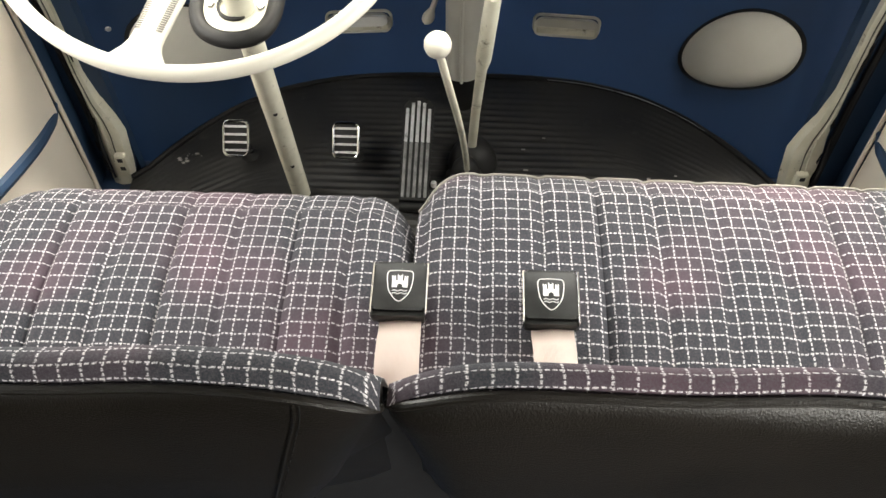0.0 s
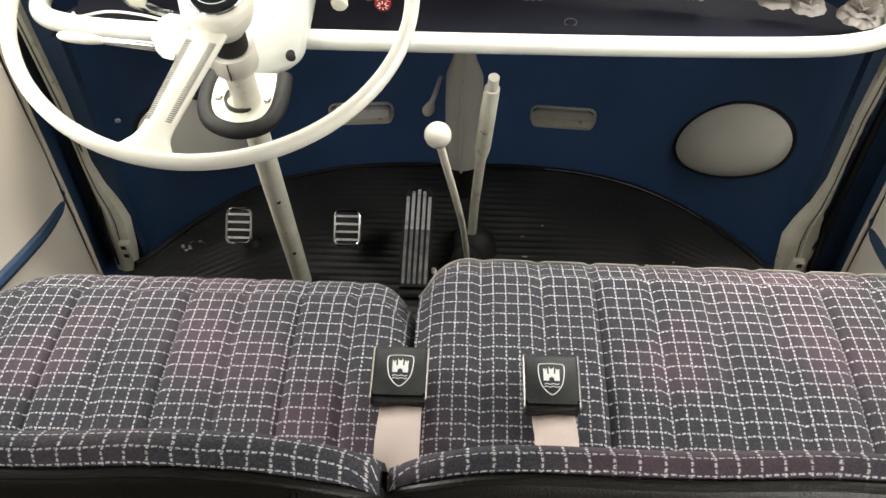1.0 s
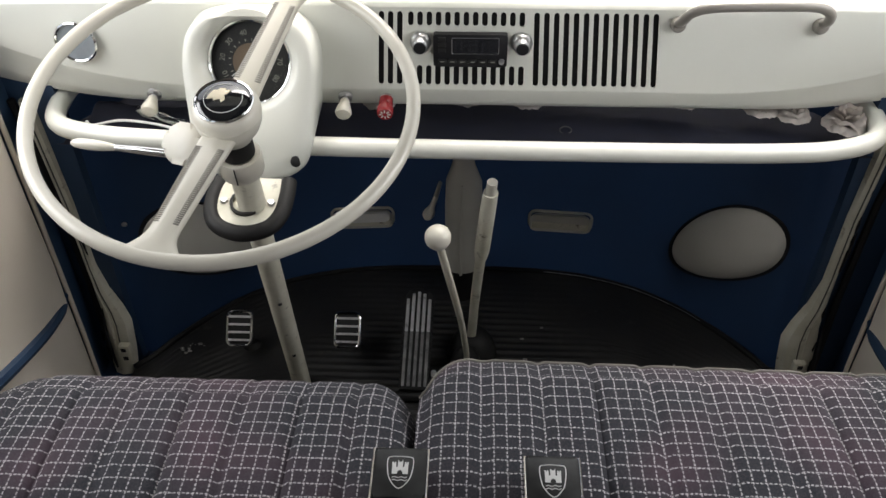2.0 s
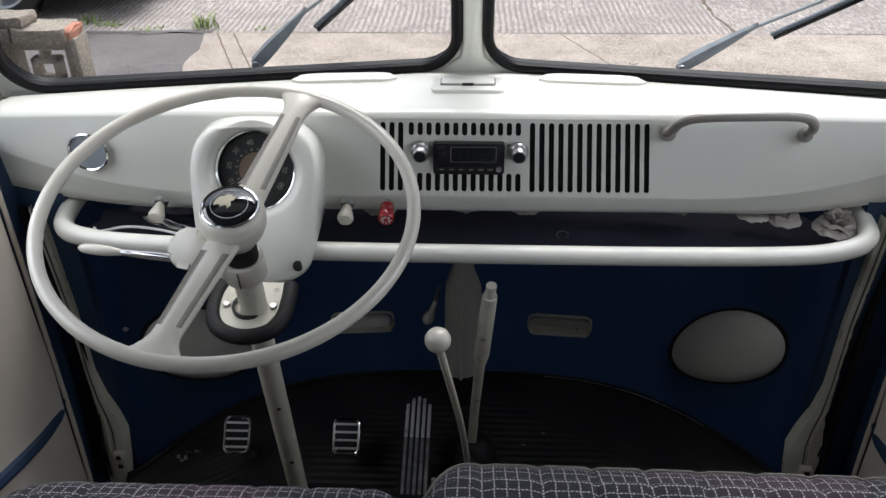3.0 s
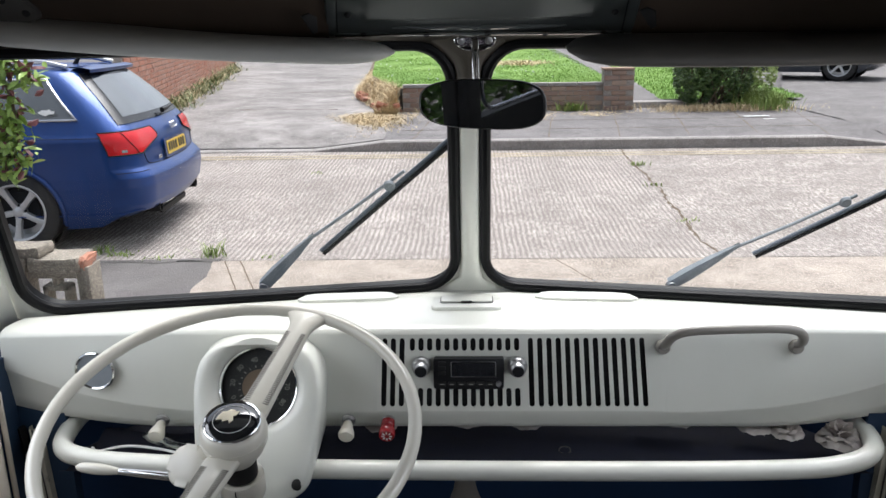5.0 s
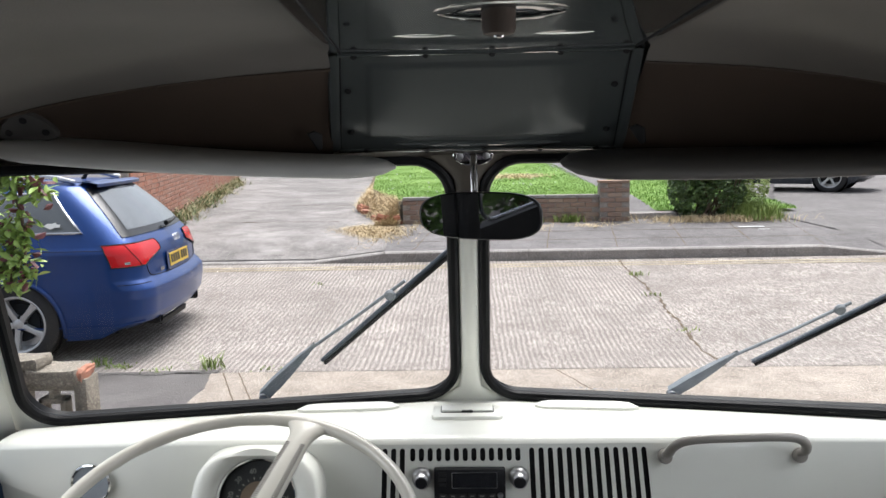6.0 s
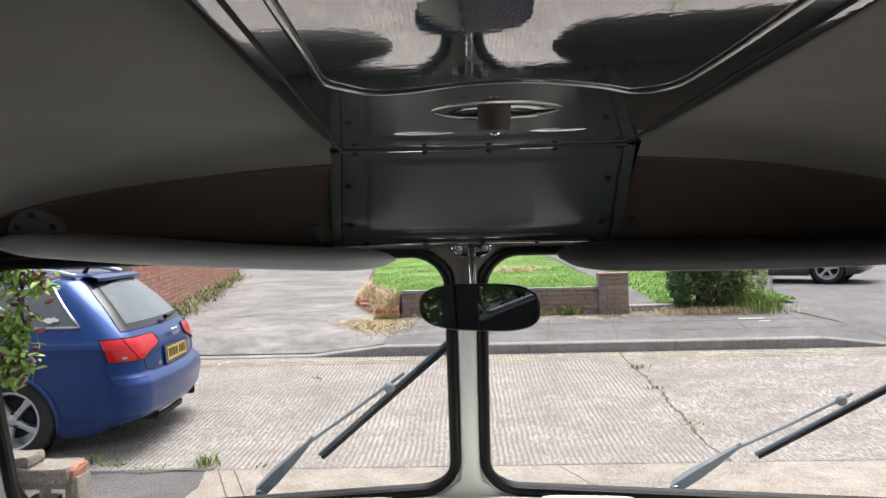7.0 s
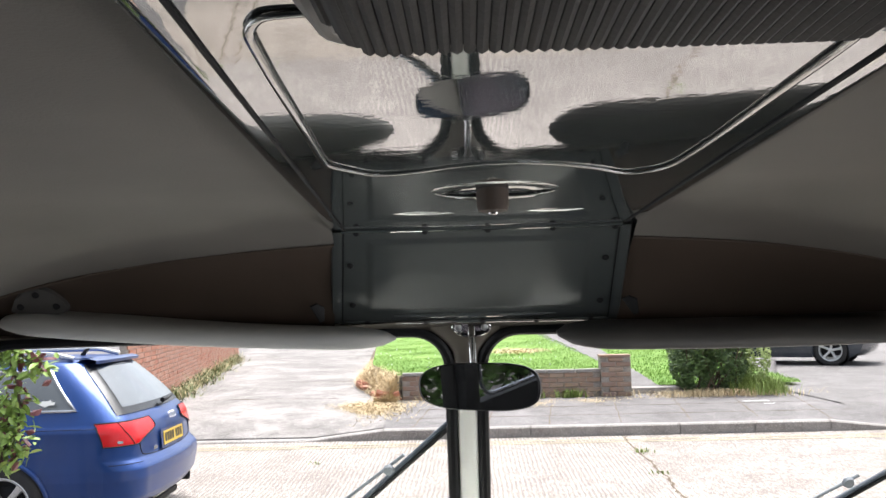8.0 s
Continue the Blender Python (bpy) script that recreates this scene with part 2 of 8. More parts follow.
def box(lo, hi, bevel=0.0, seg=2, bm=None, m=None):
    bm = bm or bmesh.new()
    c = [(a + b) / 2 for a, b in zip(lo, hi)]
    s = [abs(b - a) for a, b in zip(lo, hi)]
    made = bmesh.ops.create_cube(bm, size=1.0)["verts"]
    bmesh.ops.scale(bm, vec=s, verts=made)
    bmesh.ops.translate(bm, vec=c, verts=made)
    if bevel:
        edges = list({e for v in made for e in v.link_edges})
        out = bmesh.ops.bevel(bm, geom=edges, offset=bevel, segments=seg, affect="EDGES", profile=0.5)
        made = list({v for f in out["faces"] for v in f.verts} | {v for v in made if v.is_valid})
    if m:
        bmesh.ops.transform(bm, matrix=m, verts=made)
    return bm


def grid(rows, closed_u=False, closed_v=False, bm=None, uv=None, flip=False):
    """A sheet through rows of points."""
    bm = bm or bmesh.new()
    vs = [[bm.verts.new(p) for p in r] for r in rows]
    lay = bm.loops.layers.uv.verify() if uv else None
    n, k = len(vs), len(vs[0])
    for i in range(n if closed_u else n - 1):
        for j in range(k if closed_v else k - 1):
            ids = [(i, j), (i + 1, j), (i + 1, j + 1), (i, j + 1)]
            if flip:
                ids.reverse()
            try:
                f = bm.faces.new([vs[a % n][b % k] for a, b in ids])
            except ValueError:
                continue
            if lay:
                for loop, (a, b) in zip(f.loops, ids):
                    loop[lay].uv = uv(a, b)
    return bm


def tube(points, radius, seg=12, bm=None, closed=False, caps=True, flat=1.0, up=None):
    """A round bar along points; radius may be a list; flat squeezes it along its second axis."""
    bm = bm or bmesh.new()
    pts = [Vector(p) for p in points]
    n = len(pts)
    rad = radius if isinstance(radius, (list, tuple)) else [radius] * n
    rows, prev = [], None
    for i, p in enumerate(pts):
        a = pts[(i - 1) % n] if closed or i else p
        b = pts[(i + 1) % n] if closed or i < n - 1 else p
        d = (b - a).normalized()
        if prev is None:
            s = Vector(up) if up else (Vector((0, 0, 1)) if abs(d.z) < 0.9 else Vector((0, 1, 0)))
        else:
            s = prev
        s = (s - d * s.dot(d)).normalized()
        prev = s
        w = d.cross(s)
        rows.append([bm.verts.new(p + rad[i] * (flat * math.cos(t) * s + math.sin(t) * w)) for t in (2 * math.pi * q / seg for q in range(seg))])
    for i in range(n if closed else n - 1):
        r0, r1 = rows[i], rows[(i + 1) % n]
        for q in range(seg):
            bm.faces.new((r0[q], r0[(q + 1) % seg], r1[(q + 1) % seg], r1[q]))
    if caps and not closed:
        bm.faces.new(rows[0][::-1])
        bm.faces.new(rows[-1])
    return bm


def lathe(profile, m=None, seg=32, bm=None):
    """A turned body about z from (radius, height) pairs, then placed by m."""
    bm = bm or bmesh.new()
    m = m or Matrix()
    rows = []
    for r, z in profile:
        if r < 1e-6:
            rows.append([bm.verts.new(m @ Vector((0, 0, z)))])
        else:
            rows.append([bm.verts.new(m @ Vector((r * math.cos(a), r * math.sin(a), z))) for a in (2 * math.pi * q / seg for q in range(seg))])
    for a, b in zip(rows, rows[1:]):
        for q in range(seg):
            w = (q + 1) % seg
            if len(a) == 1 and len(b) > 1:
                bm.faces.new((a[0], b[w], b[q]))
            elif len(b) == 1 and len(a) > 1:
                bm.faces.new((a[q], a[w], b[0]))
            elif len(a) > 1:
                bm.faces.new((a[q], a[w], b[w], b[q]))
    bmesh.ops.recalc_face_normals(bm, faces=bm.faces)
    return bm


def slab(outline, depth, m=None, bm=None, bevel=0.0):
    """A flat plate with a given outline in its own x, y plane, depth along z, placed by m."""
    bm = bm or bmesh.new()
    m = m or Matrix()
    lo = [bm.verts.new(m @ Vector((x, y, 0))) for x, y in outline]
    hi = [bm.verts.new(m @ Vector((x, y, depth))) for x, y in outline]
    n = len(lo)
    bm.faces.new(lo[::-1])
    top = bm.faces.new(hi)
    for i in range(n):
        bm.faces.new((lo[i], lo[(i + 1) % n], hi[(i + 1) % n], hi[i]))
    if bevel:
        bmesh.ops.bevel(bm, geom=list(top.edges), offset=bevel, segments=2, affect="EDGES", profile=0.5)
    bmesh.ops.recalc_face_normals(bm, faces=bm.faces)
    return bm


def round_rect(w, h, r, n=5, cx=0.0, cy=0.0):
    pts = []
    for qx, qy, a0 in ((1, 1, 0), (-1, 1, 90), (-1, -1, 180), (1, -1, 270)):
        for i in range(n + 1):
            a = radians(a0 + 90 * i / n)
            pts.append((cx + qx * (w / 2 - r) + r * math.cos(a), cy + qy * (h / 2 - r) + r * math.sin(a)))
    return pts


def smooth(points, n=8):
    """A Catmull-Rom line through points."""
    p = [Vector(q) for q in points]
    p = [2 * p[0] - p[1]] + p + [2 * p[-1] - p[-2]]
    out = []
    for i in range(1, len(p) - 2):
        for j in range(n):
            t = j / n
            a, b, c, d = p[i - 1:i + 3]
            out.append(0.5 * ((2 * b) + (c - a) * t + (2 * a - 5 * b + 4 * c - d) * t * t + (3 * b - a - 3 * c + d) * t ** 3))
    return out + [p[-2]]


def lerp(a, b, t):
    return a + (b - a) * t


def facing(at, normal, up=(0, 0, 1)):
    """A pose whose z looks along normal and whose y keeps to up."""
    z = Vector(normal).normalized()
    x = Vector(up).cross(z).normalized()
    y = z.cross(x)
    m = Matrix((x, y, z)).transposed().to_4x4()
    m.translation = Vector(at)
    return m


# ---------------------------------------------------------------- the van's cab: shell
XC = -0.016            # middle of the van
FLOOR_Z = 0.55


def nose(x):
    """How far ahead the inner front panel stands at x."""
    return max(1.17, 1.485 - 1.75 * abs(x - XC) ** 3.5)


def panel_y(x, z):
    """The front panel leans forward at its outer corners."""
    a = abs(x - XC)
    n = nose(x)
    n = 0.5 * (n + 1.214 + math.sqrt((n - 1.214) ** 2 + 0.0006))
    q = min(1.0, max(0.0, (a - 0.34) / 0.30))
    return n - 0.02 * (z - FLOOR_Z) + 0.16 * max(0.0, z - FLOOR_Z) * q * q * (3 - 2 * q)


def build_floor():
    bm = bmesh.new()
    rows = []
    for i in range(41):
        x = XC - 0.79 + 1.58 * i / 40
        y1 = max(1.26, nose(x) + 0.03)
        rows.append([(x, lerp(0.30, y1, j / 6), FLOOR_Z - 0.012) for j in range(7)])
    grid(rows, bm=bm, flip=True)
    floor = solo("floor", bm, BLUE, "dark blue painted steel cab floor", kind="structure")
    # ribbed rubber mat: one sheet whose ribs run across
    bm = bmesh.new()
    rows = []
    ys = np.linspace(0.40, 1.0, 301)
    for i in range(49):
        x = XC - 0.622 + 1.244 * i / 48
        end = nose(x) - 0.012
        row = []
        for s in ys:
            q = (s - 0.40) / 0.60
            y = lerp(0.62, end, q)
            rib = 0.0021 * max(-0.5, math.sin(2 * math.pi * y / 0.0175))
            plain_zone = 1.0 if y < 1.40 - 0.5 * abs(x) else 0.25
            lump = 0.004 * noise.noise(Vector((x * 5, y * 5, 0.3)))
            row.append((x, y, FLOOR_Z + 0.004 + rib * plain_zone + lump))
        rows.append(row)
    grid(rows, bm=bm, flip=True)
    edge = [(p[-1][0], p[-1][1], p[-1][2] + 0.002) for p in rows]
    mat = solo("floor_mat", bm, MAT, "worn black ribbed rubber floor mat on the cab floor", "floor mat", base=(XC, 1.0, FLOOR_Z), sharp=60)
    bm = tube(edge, 0.006, 6)
    part("rim", bm, BLACK, mat, "raised black rubber edge")
    worn_line = [(x, y - 0.005, z + 0.0035) for x, y, z in edge if 0.16 < x < 0.60]
    part("worn_edge", tube(worn_line, [0.0004 + 0.0012 * abs(noise.noise(Vector((p[0] * 30, 0, 0)))) for p in worn_line], 6), WORNCHROME, mat, "worn pale edge")
    rng = random.Random(14)
    for _ in range(16):
        x, y = rng.uniform(0.08, 0.45), rng.uniform(0.98, 1.30)
        if y < nose(x) - 0.05:
            part("scuff", box((x - rng.uniform(0.003, 0.012), y - 0.0012, FLOOR_Z + 0.0055), (x, y + 0.0012, FLOOR_Z + 0.0078)), OUTLET, mat)


def build_front_panel():
    bm = bmesh.new()
    rows = []
    for i in range(61):
        x = XC - 0.70 + 1.40 * i / 60
        rows.append([(x, panel_y(x, z), z) for z in np.linspace(FLOOR_Z - 0.02, 1.16, 12)])
    grid(rows, bm=bm, flip=False)
    bmesh.ops.solidify(bm, geom=bm.faces[:], thickness=-0.012)
    return solo("wall_front", bm, BLUE, "dark blue painted front panel of the cab", kind="structure")


def screen_point(side, u, v):
    """A place on one half of the divided windscreen's sheet: u from the middle out, v from the sill up."""
    b0, b1 = Vector((0.0, 1.415, 1.262)), Vector((0.745, 1.305, 1.262))
    t0, t1 = Vector((0.0, 1.235, 1.70)), Vector((0.70, 1.125, 1.70))
    p = b0.lerp(b1, u).lerp(t0.lerp(t1, u), v)
    p.y += -0.03 * u * u
    return Vector((XC + 0.018 + side * p.x, p.y, p.z))


def screen_hole(n=8):
    """Outline of the opening in u, v, with round corners."""
    w, h = 0.715, 0.44
    u0, u1, v0, v1 = 0.034, 0.962, 0.030, 0.970
    return [(lerp(u0, u1, x / w + 0.5), lerp(v0, v1, y / h + 0.5)) for x, y in round_rect(w, h, 0.062, n)]


def build_screen(side):
    hole = screen_hole()
    bm = bmesh.new()
    # surround: from the hole's outline out to the sheet's border
    border = []
    for u, v in hole:
        du, dv = u - 0.49, v - 0.47
        k = 1.0 / max(abs(du) / (0.51 if du > 0 else 0.49), abs(dv) / 0.53 if dv > 0 else abs(dv) / 0.47)
        border.append((0.49 + du * k, 0.47 + dv * k))
    inner = [screen_point(side, u, v) for u, v in hole]
    outer = [screen_point(side, u, v) for u, v in border]
    back = Vector((0, 0.020, 0.008))
    grid([[p + back for p in outer], outer, inner], closed_v=True, bm=bm)
    bmesh.ops.recalc_face_normals(bm, faces=bm.faces)
    win = solo("window_1" if side < 0 else "window_2", bm, CREAM, "cream painted surround of a divided windscreen", kind="structure")
    seal = [p + Vector((0, -0.002, 0)) for p in inner]
    reveal = grid([inner, [p + back for p in inner], [p + back * 1.1 for p in outer]], closed_v=True)
    part("outer_rubber", reveal, SEAL, win, "black rubber round the glass")
    part("rubber_seal", tube(seal, 0.0090, 10, closed=True), SEAL, win, "black rubber window seal")
    bm = bmesh.new()
    vs = [bm.verts.new(p + Vector((0, 0.012, 0.004))) for p in inner]
    bm.faces.new(vs)
    pane = part("pane", bm, GLASS, win, "clear windscreen pane")
    pane.visible_shadow = False
    return win


def build_shell():
    build_floor()
    build_front_panel()
    for side in (-1, 1):
        build_screen(side)
    # pillar where the two halves meet
    rows = []
    for v in np.linspace(0.0, 0.84, 13):
        c = screen_point(1, 0, v)
        w = 0.016 + 0.05 * max(0, (0.10 - v) / 0.10) ** 2
        rows.append([(c.x + w * math.cos(a), c.y - 0.004 - 0.012 * math.sin(a), c.z) for a in np.linspace(0, math.pi, 9)])
    solo("trim_centre_pillar", grid(rows, flip=True), CREAM, "cream painted centre pillar of the windscreen", kind="structure")
    rows = []
    for v in np.linspace(0.83, 1.0, 9):
        c = screen_point(1, 0, v)
        w = 0.019 + 0.075 * max(0, (v - 0.88) / 0.12) ** 2
        rows.append([(c.x + w * math.cos(a), c.y - 0.006 - 0.014 * math.sin(a), c.z) for a in np.linspace(0, math.pi, 9)])
    solo("trim_pillar_head", grid(rows, flip=True), RAILBROWN, "brown covered head of the centre pillar", kind="structure")
    # cowl that closes the space between the windscreen sill and the front panel
    rows = []
    for u in np.linspace(-1, 1, 33):
        q = screen_point(1 if u >= 0 else -1, abs(u), 0.0)
        x = XC + u * 0.70
        rows.append([(q.x, q.y + 0.030, q.z - 0.004), (q.x, q.y + 0.045, q.z - 0.03), (x, panel_y(x, 1.14) + 0.014, 1.13)])
    bm = grid(rows)
    bmesh.ops.solidify(bm, geom=bm.faces[:], thickness=0.006)
    bmesh.ops.recalc_face_normals(bm, faces=bm.faces)
    solo("trim_cowl", bm, BLUE, "dark blue cowl panel under the windscreen", kind="structure")
    for side, nm in ((-1, "left"), (1, "right")):
        build_side(side, nm)
    build_roof()


def build_side(side, nm):
    sx = lambda x: XC + side * x
    surf, y1, band = (0.669, 1.140, 0.024) if side < 0 else (0.692, 1.146, 0.0)
    # door: blue shell, padded cream card, window opening above
    d = thing("door_1" if side < 0 else "door_2", (sx(0.74), 0.75, 0.55), "cab door with cream padded card and dark blue frame", kind="structure")
    bm = box((sx(surf + 0.018), 0.28, 0.50), (sx(0.80), 1.185, 1.24))
    part("door_shell", bm, BLUE, d, "dark blue painted door shell")
    rows = []
    for i in range(25):
        y = lerp(0.30, y1, i / 24)
        row = []
        for j in range(17):
            z = lerp(0.52, 1.215, j / 16)
            e = min(1.0, min(y - 0.30, y1 - y, z - 0.52, 1.215 - z) / 0.03)
            fold = 0.004 * math.sin(9 * (y + 0.9 * z) + 3 * noise.noise(Vector((y * 3, z * 3, 0.4)))) * e
            row.append((sx(surf + 0.022 - 0.022 * math.sqrt(max(0.0, e * (2 - e))) + fold), y, z))
        rows.append(row)
    part("door_card", grid(rows, flip=side < 0), DOORVINYL, d, "cream vinyl door card")
    bow = smooth([(sx(surf + 0.005), 0.45, 0.90 + band), (sx(surf + 0.005), 0.70, 0.84 + band), (sx(surf + 0.005), y1 - 0.16, 0.760 + band), (sx(surf + 0.006), y1 - 0.06, 0.745 + band), (sx(surf + 0.014), y1 - 0.010, 0.742 + band)], 8)
    part("stripe", tube(bow, [0.012] * (len(bow) - 8) + [lerp(0.012, 0.005, q / 7) for q in range(8)], 8), BLUE, d, "dark blue piped stripe")
    rim_line = smooth([(sx(surf + 0.012), y1 - 0.004, 1.20), (sx(surf + 0.012), y1 - 0.003, 0.95), (sx(surf + 0.012), y1 - 0.004, 0.70), (sx(surf + 0.012), y1 - 0.010, 0.54)], 6)
    part("card_piping", tube(rim_line, 0.004, 6), DOORVINYL, d, "pale piped edge")
    # the window frame above the door card
    for lo, hi in (((sx(0.738), 0.28, 1.215), (sx(0.80), 1.20, 1.262)), ((sx(0.735), 0.28, 1.262), (sx(0.78), 0.34, 1.72)),):
        # rear post painted black so that it looks unlit in the mirror
        part("window_frame", box(lo, hi, 0.006), BLUE if hi[2] < 1.3 else BLACK, d)
    bm = bmesh.new()
    bm.faces.new([bm.verts.new(p) for p in ((sx(0.755), 0.34, 1.262), (sx(0.755), 1.20, 1.262), (sx(0.735), 1.14, 1.69), (sx(0.735), 0.34, 1.70))])
    g = part("pane", bm, GLASS, d, "clear side window pane")
    g.visible_shadow = False
    # hinge post and blue shut face in front of the door
    bm = box((sx(0.615), 1.188, 0.50), (sx(0.80), 1.208, 1.26))
    solo("trim_door_post", bm, BLUE, "dark blue painted door post", kind="structure")
    rows = []
    line = [(0.637, 1.168, 0.53, 0.024), (0.630, 1.17, 0.60, 0.029), (0.625, 1.173, 0.665, 0.030), (0.629, 1.178, 0.695, 0.023), (0.639, 1.183, 0.735, 0.014), (0.645, 1.188, 0.79, 0.010), (0.646, 1.19, 0.92, 0.011), (0.655, 1.185, 1.12, 0.010)]
    for x, y, z, w in line:
        x, w = (x - 0.008, w) if side > 0 else (x + 0.006, w * 0.8)
        rows.append([(sx(x - w), y + 0.006, z), (sx(x - w * 0.7), y - 0.010, z), (sx(x + w * 0.2), y - 0.014, z), (sx(x + w), y - 0.008, z), (sx(x + w), y + 0.010, z)])
    bm = grid(rows)
    bmesh.ops.recalc_face_normals(bm, faces=bm.faces)
    strip = solo("trim_hinge_strip", bm, PATINA, "chipped cream hinge strip beside the door", kind="structure")
    for z in (0.595, 0.616):
        part("hole", box((sx(0.619), 1.1425, z - 0.004), (sx(0.628), 1.1445, z + 0.004)), DARK, strip)
    part("chip", tube([(sx(0.652), 1.153, 0.56), (sx(0.653), 1.156, 0.64), (sx(0.650), 1.168, 0.70)], [0.002, 0.0035, 0.001], 6), DARK, strip, "dark chipped edge")
    part("chip", tube([(sx(0.646), 1.176, 0.82), (sx(0.648), 1.176, 0.86), (sx(0.650), 1.177, 0.90)], [0.001, 0.0028, 0.0008], 6), DARK, strip, "dark chipped edge")
    part("striker", box((sx(0.612), 1.144, 0.580), (sx(0.634), 1.158, 0.625), 0.003), PATINA, strip, "worn striker plate")
    shift = -0.008 if side > 0 else 0.006
    part("ridge", tube([(sx(x + shift + 0.25 * w), y - 0.0145, z) for x, y, z, w in line[1:]], 0.0022, 6), PATINA, strip, "raised ridge of the strip")
    part("grime_line", tube([(sx(x + shift - 0.05 * w), y - 0.0145, z) for x, y, z, w in line[1:]], 0.0011, 6), BRACKET, strip, "dark line of grime")
    rng = random.Random(5 + side)
    for _ in range(14):
        z = rng.uniform(0.56, 1.0)
        x, y, _, w = min(line, key=lambda q: abs(q[2] - z))
        part("chip", tube([(sx(x + shift + w * 0.98), y - 0.008, z - rng.uniform(0.004, 0.02)), (sx(x + shift + w * 0.92), y - 0.0095, z), (sx(x + shift + w * 0.98), y - 0.008, z + rng.uniform(0.004, 0.02))], [0.001, rng.uniform(0.002, 0.004), 0.001], 6), DARK, strip)
    part("rubber_strip", tube([(sx(0.664), 1.172, 0.53), (sx(0.662), 1.178, 0.75), (sx(0.668), 1.185, 0.95), (sx(0.682), 1.18, 1.12)], 0.006, 6), BLACK, strip, "black rubber door seal")
    # sloping front post beside the windscreen
    rows = []
    for v in np.linspace(-0.35, 1.0, 12):
        p = screen_point(side, 1.0, max(v, 0))
        z = p.z if v >= 0 else 1.262 + v * 0.45
        k = side
        rows.append([(p.x - k * 0.012, p.y - 0.002, z), (p.x, p.y - 0.035, z), (p.x + k * 0.028, p.y - 0.060, z), (p.x + k * 0.06, p.y - 0.06, z), (p.x + k * 0.06, p.y + 0.05, z)])
    bm = grid(rows)
    bmesh.ops.recalc_face_normals(bm, faces=bm.faces)
    solo("trim_front_post", bm, CREAM, "cream painted front post of the windscreen", kind="structure")


def vent_left(y):
    return lerp(-0.077, -0.141, (y - 0.10) / 0.88)


def vent_right(y):
    return lerp(0.182, 0.201, (y - 0.10) / 0.88)


def build_roof():
    # side headliner: bowed cloth from the middle panel down to the door tops, front band brown
    fold = lambda t, y: max(0.0, (y - lerp(0.92, 0.70, min(1.0, 2.5 * t))) / (1.03 - lerp(0.92, 0.70, min(1.0, 2.5 * t)))) ** 2.4
    bow = lambda t, y: 1.829 - 0.006 * t - lerp(0.15, 0.10, fold(t, y)) * t ** 3.0 - 0.055 * fold(t, y) * (0.50 + 0.50 * t)
    for side in (-1, 1):
        edge = lambda y: (vent_left(y) - 0.014) if side < 0 else (vent_right(y) + 0.014)
        rows = []
        for i in range(57):
            y = lerp(-0.9, 1.03, (i / 56) ** 0.6)
            rows.append([(lerp(edge(y), XC + side * 0.77, j / 20), y, bow(j / 20, y) + 0.002 * noise.noise(Vector((j * 0.3, y * 5, side)))) for j in range(21)])
        solo("ceiling", grid(rows, flip=side > 0), HEADLINER, "grey beige cloth headliner", kind="structure")
        rows = []
        for i in range(25):
            t = i / 24
            top = Vector((lerp(edge(1.03), XC + side * 0.77, t), 1.029, bow(t, 1.03)))
            low = Vector((lerp(0.214 if side > 0 else -0.182, XC + side * 0.77, t), 1.165 - 0.09 * t * t, 1.692))
            rows.append([top.lerp(low, q) + Vector((0, 0, 0.010 * math.sin(math.pi * q))) for q in np.linspace(0, 1, 9)])
        solo("trim_header_board", grid(rows, flip=side < 0), BROWN, "brown lining board above the windscreen", kind="structure")
        part_line = [r[0] + Vector((0, -0.002, -0.001)) for r in rows]
        solo("trim_header_seam", tube(part_line, 0.0018, 6), BROWN, "brown seam bead along the headliner", kind="structure")
    # header rail over the windscreen
    rows = []
    for u in np.linspace(-1, 1, 41):
        q = screen_point(1 if u >= 0 else -1, abs(u), 0.97)
        rows.append([(q.x, q.y - 0.003, q.z - 0.002), (q.x, q.y - 0.010, q.z + 0.005), (q.x, q.y - 0.040, q.z + 0.0105), (q.x, q.y - 0.080, lerp(1.7045, 1.694, min(1.0, abs(u) / 0.4)))])
    bm = grid(rows, flip=True)
    bmesh.ops.solidify(bm, geom=bm.faces[:], thickness=0.004)
    bmesh.ops.recalc_face_normals(bm, faces=bm.faces)
    solo("trim_header_rail", bm, RAILBROWN, "brown covered header rail above the windscreen", kind="structure")
    # outer roof skin and the closed body behind the camera
    rows = []
    for i in range(13):
        y = lerp(-2.9, 1.26, i / 12)
        rows.append([(XC + 0.86 * math.sin(a), y, 1.70 + 0.22 * abs(math.cos(a)) ** 0.6) for a in np.linspace(-1.5, 1.5, 17)])
    # front of the roof, down to the windscreen header
    low = []
    for p in rows[-1]:
        u = max(-1.0, min(1.0, (p[0] - XC) / 0.70))
        q = screen_point(1 if u >= 0 else -1, abs(u), 0.99)
        low.append((q.x, q.y + 0.02, q.z))
    bm = grid([rows[-1], low])
    bmesh.ops.solidify(bm, geom=bm.faces[:], thickness=0.008)
    solo("ceiling_front", bm, BROWN, "brown lined front of the roof", kind="structure")
    solo("ceiling_shell", grid(rows), HEADLINER, "grey beige lined roof skin", kind="structure")


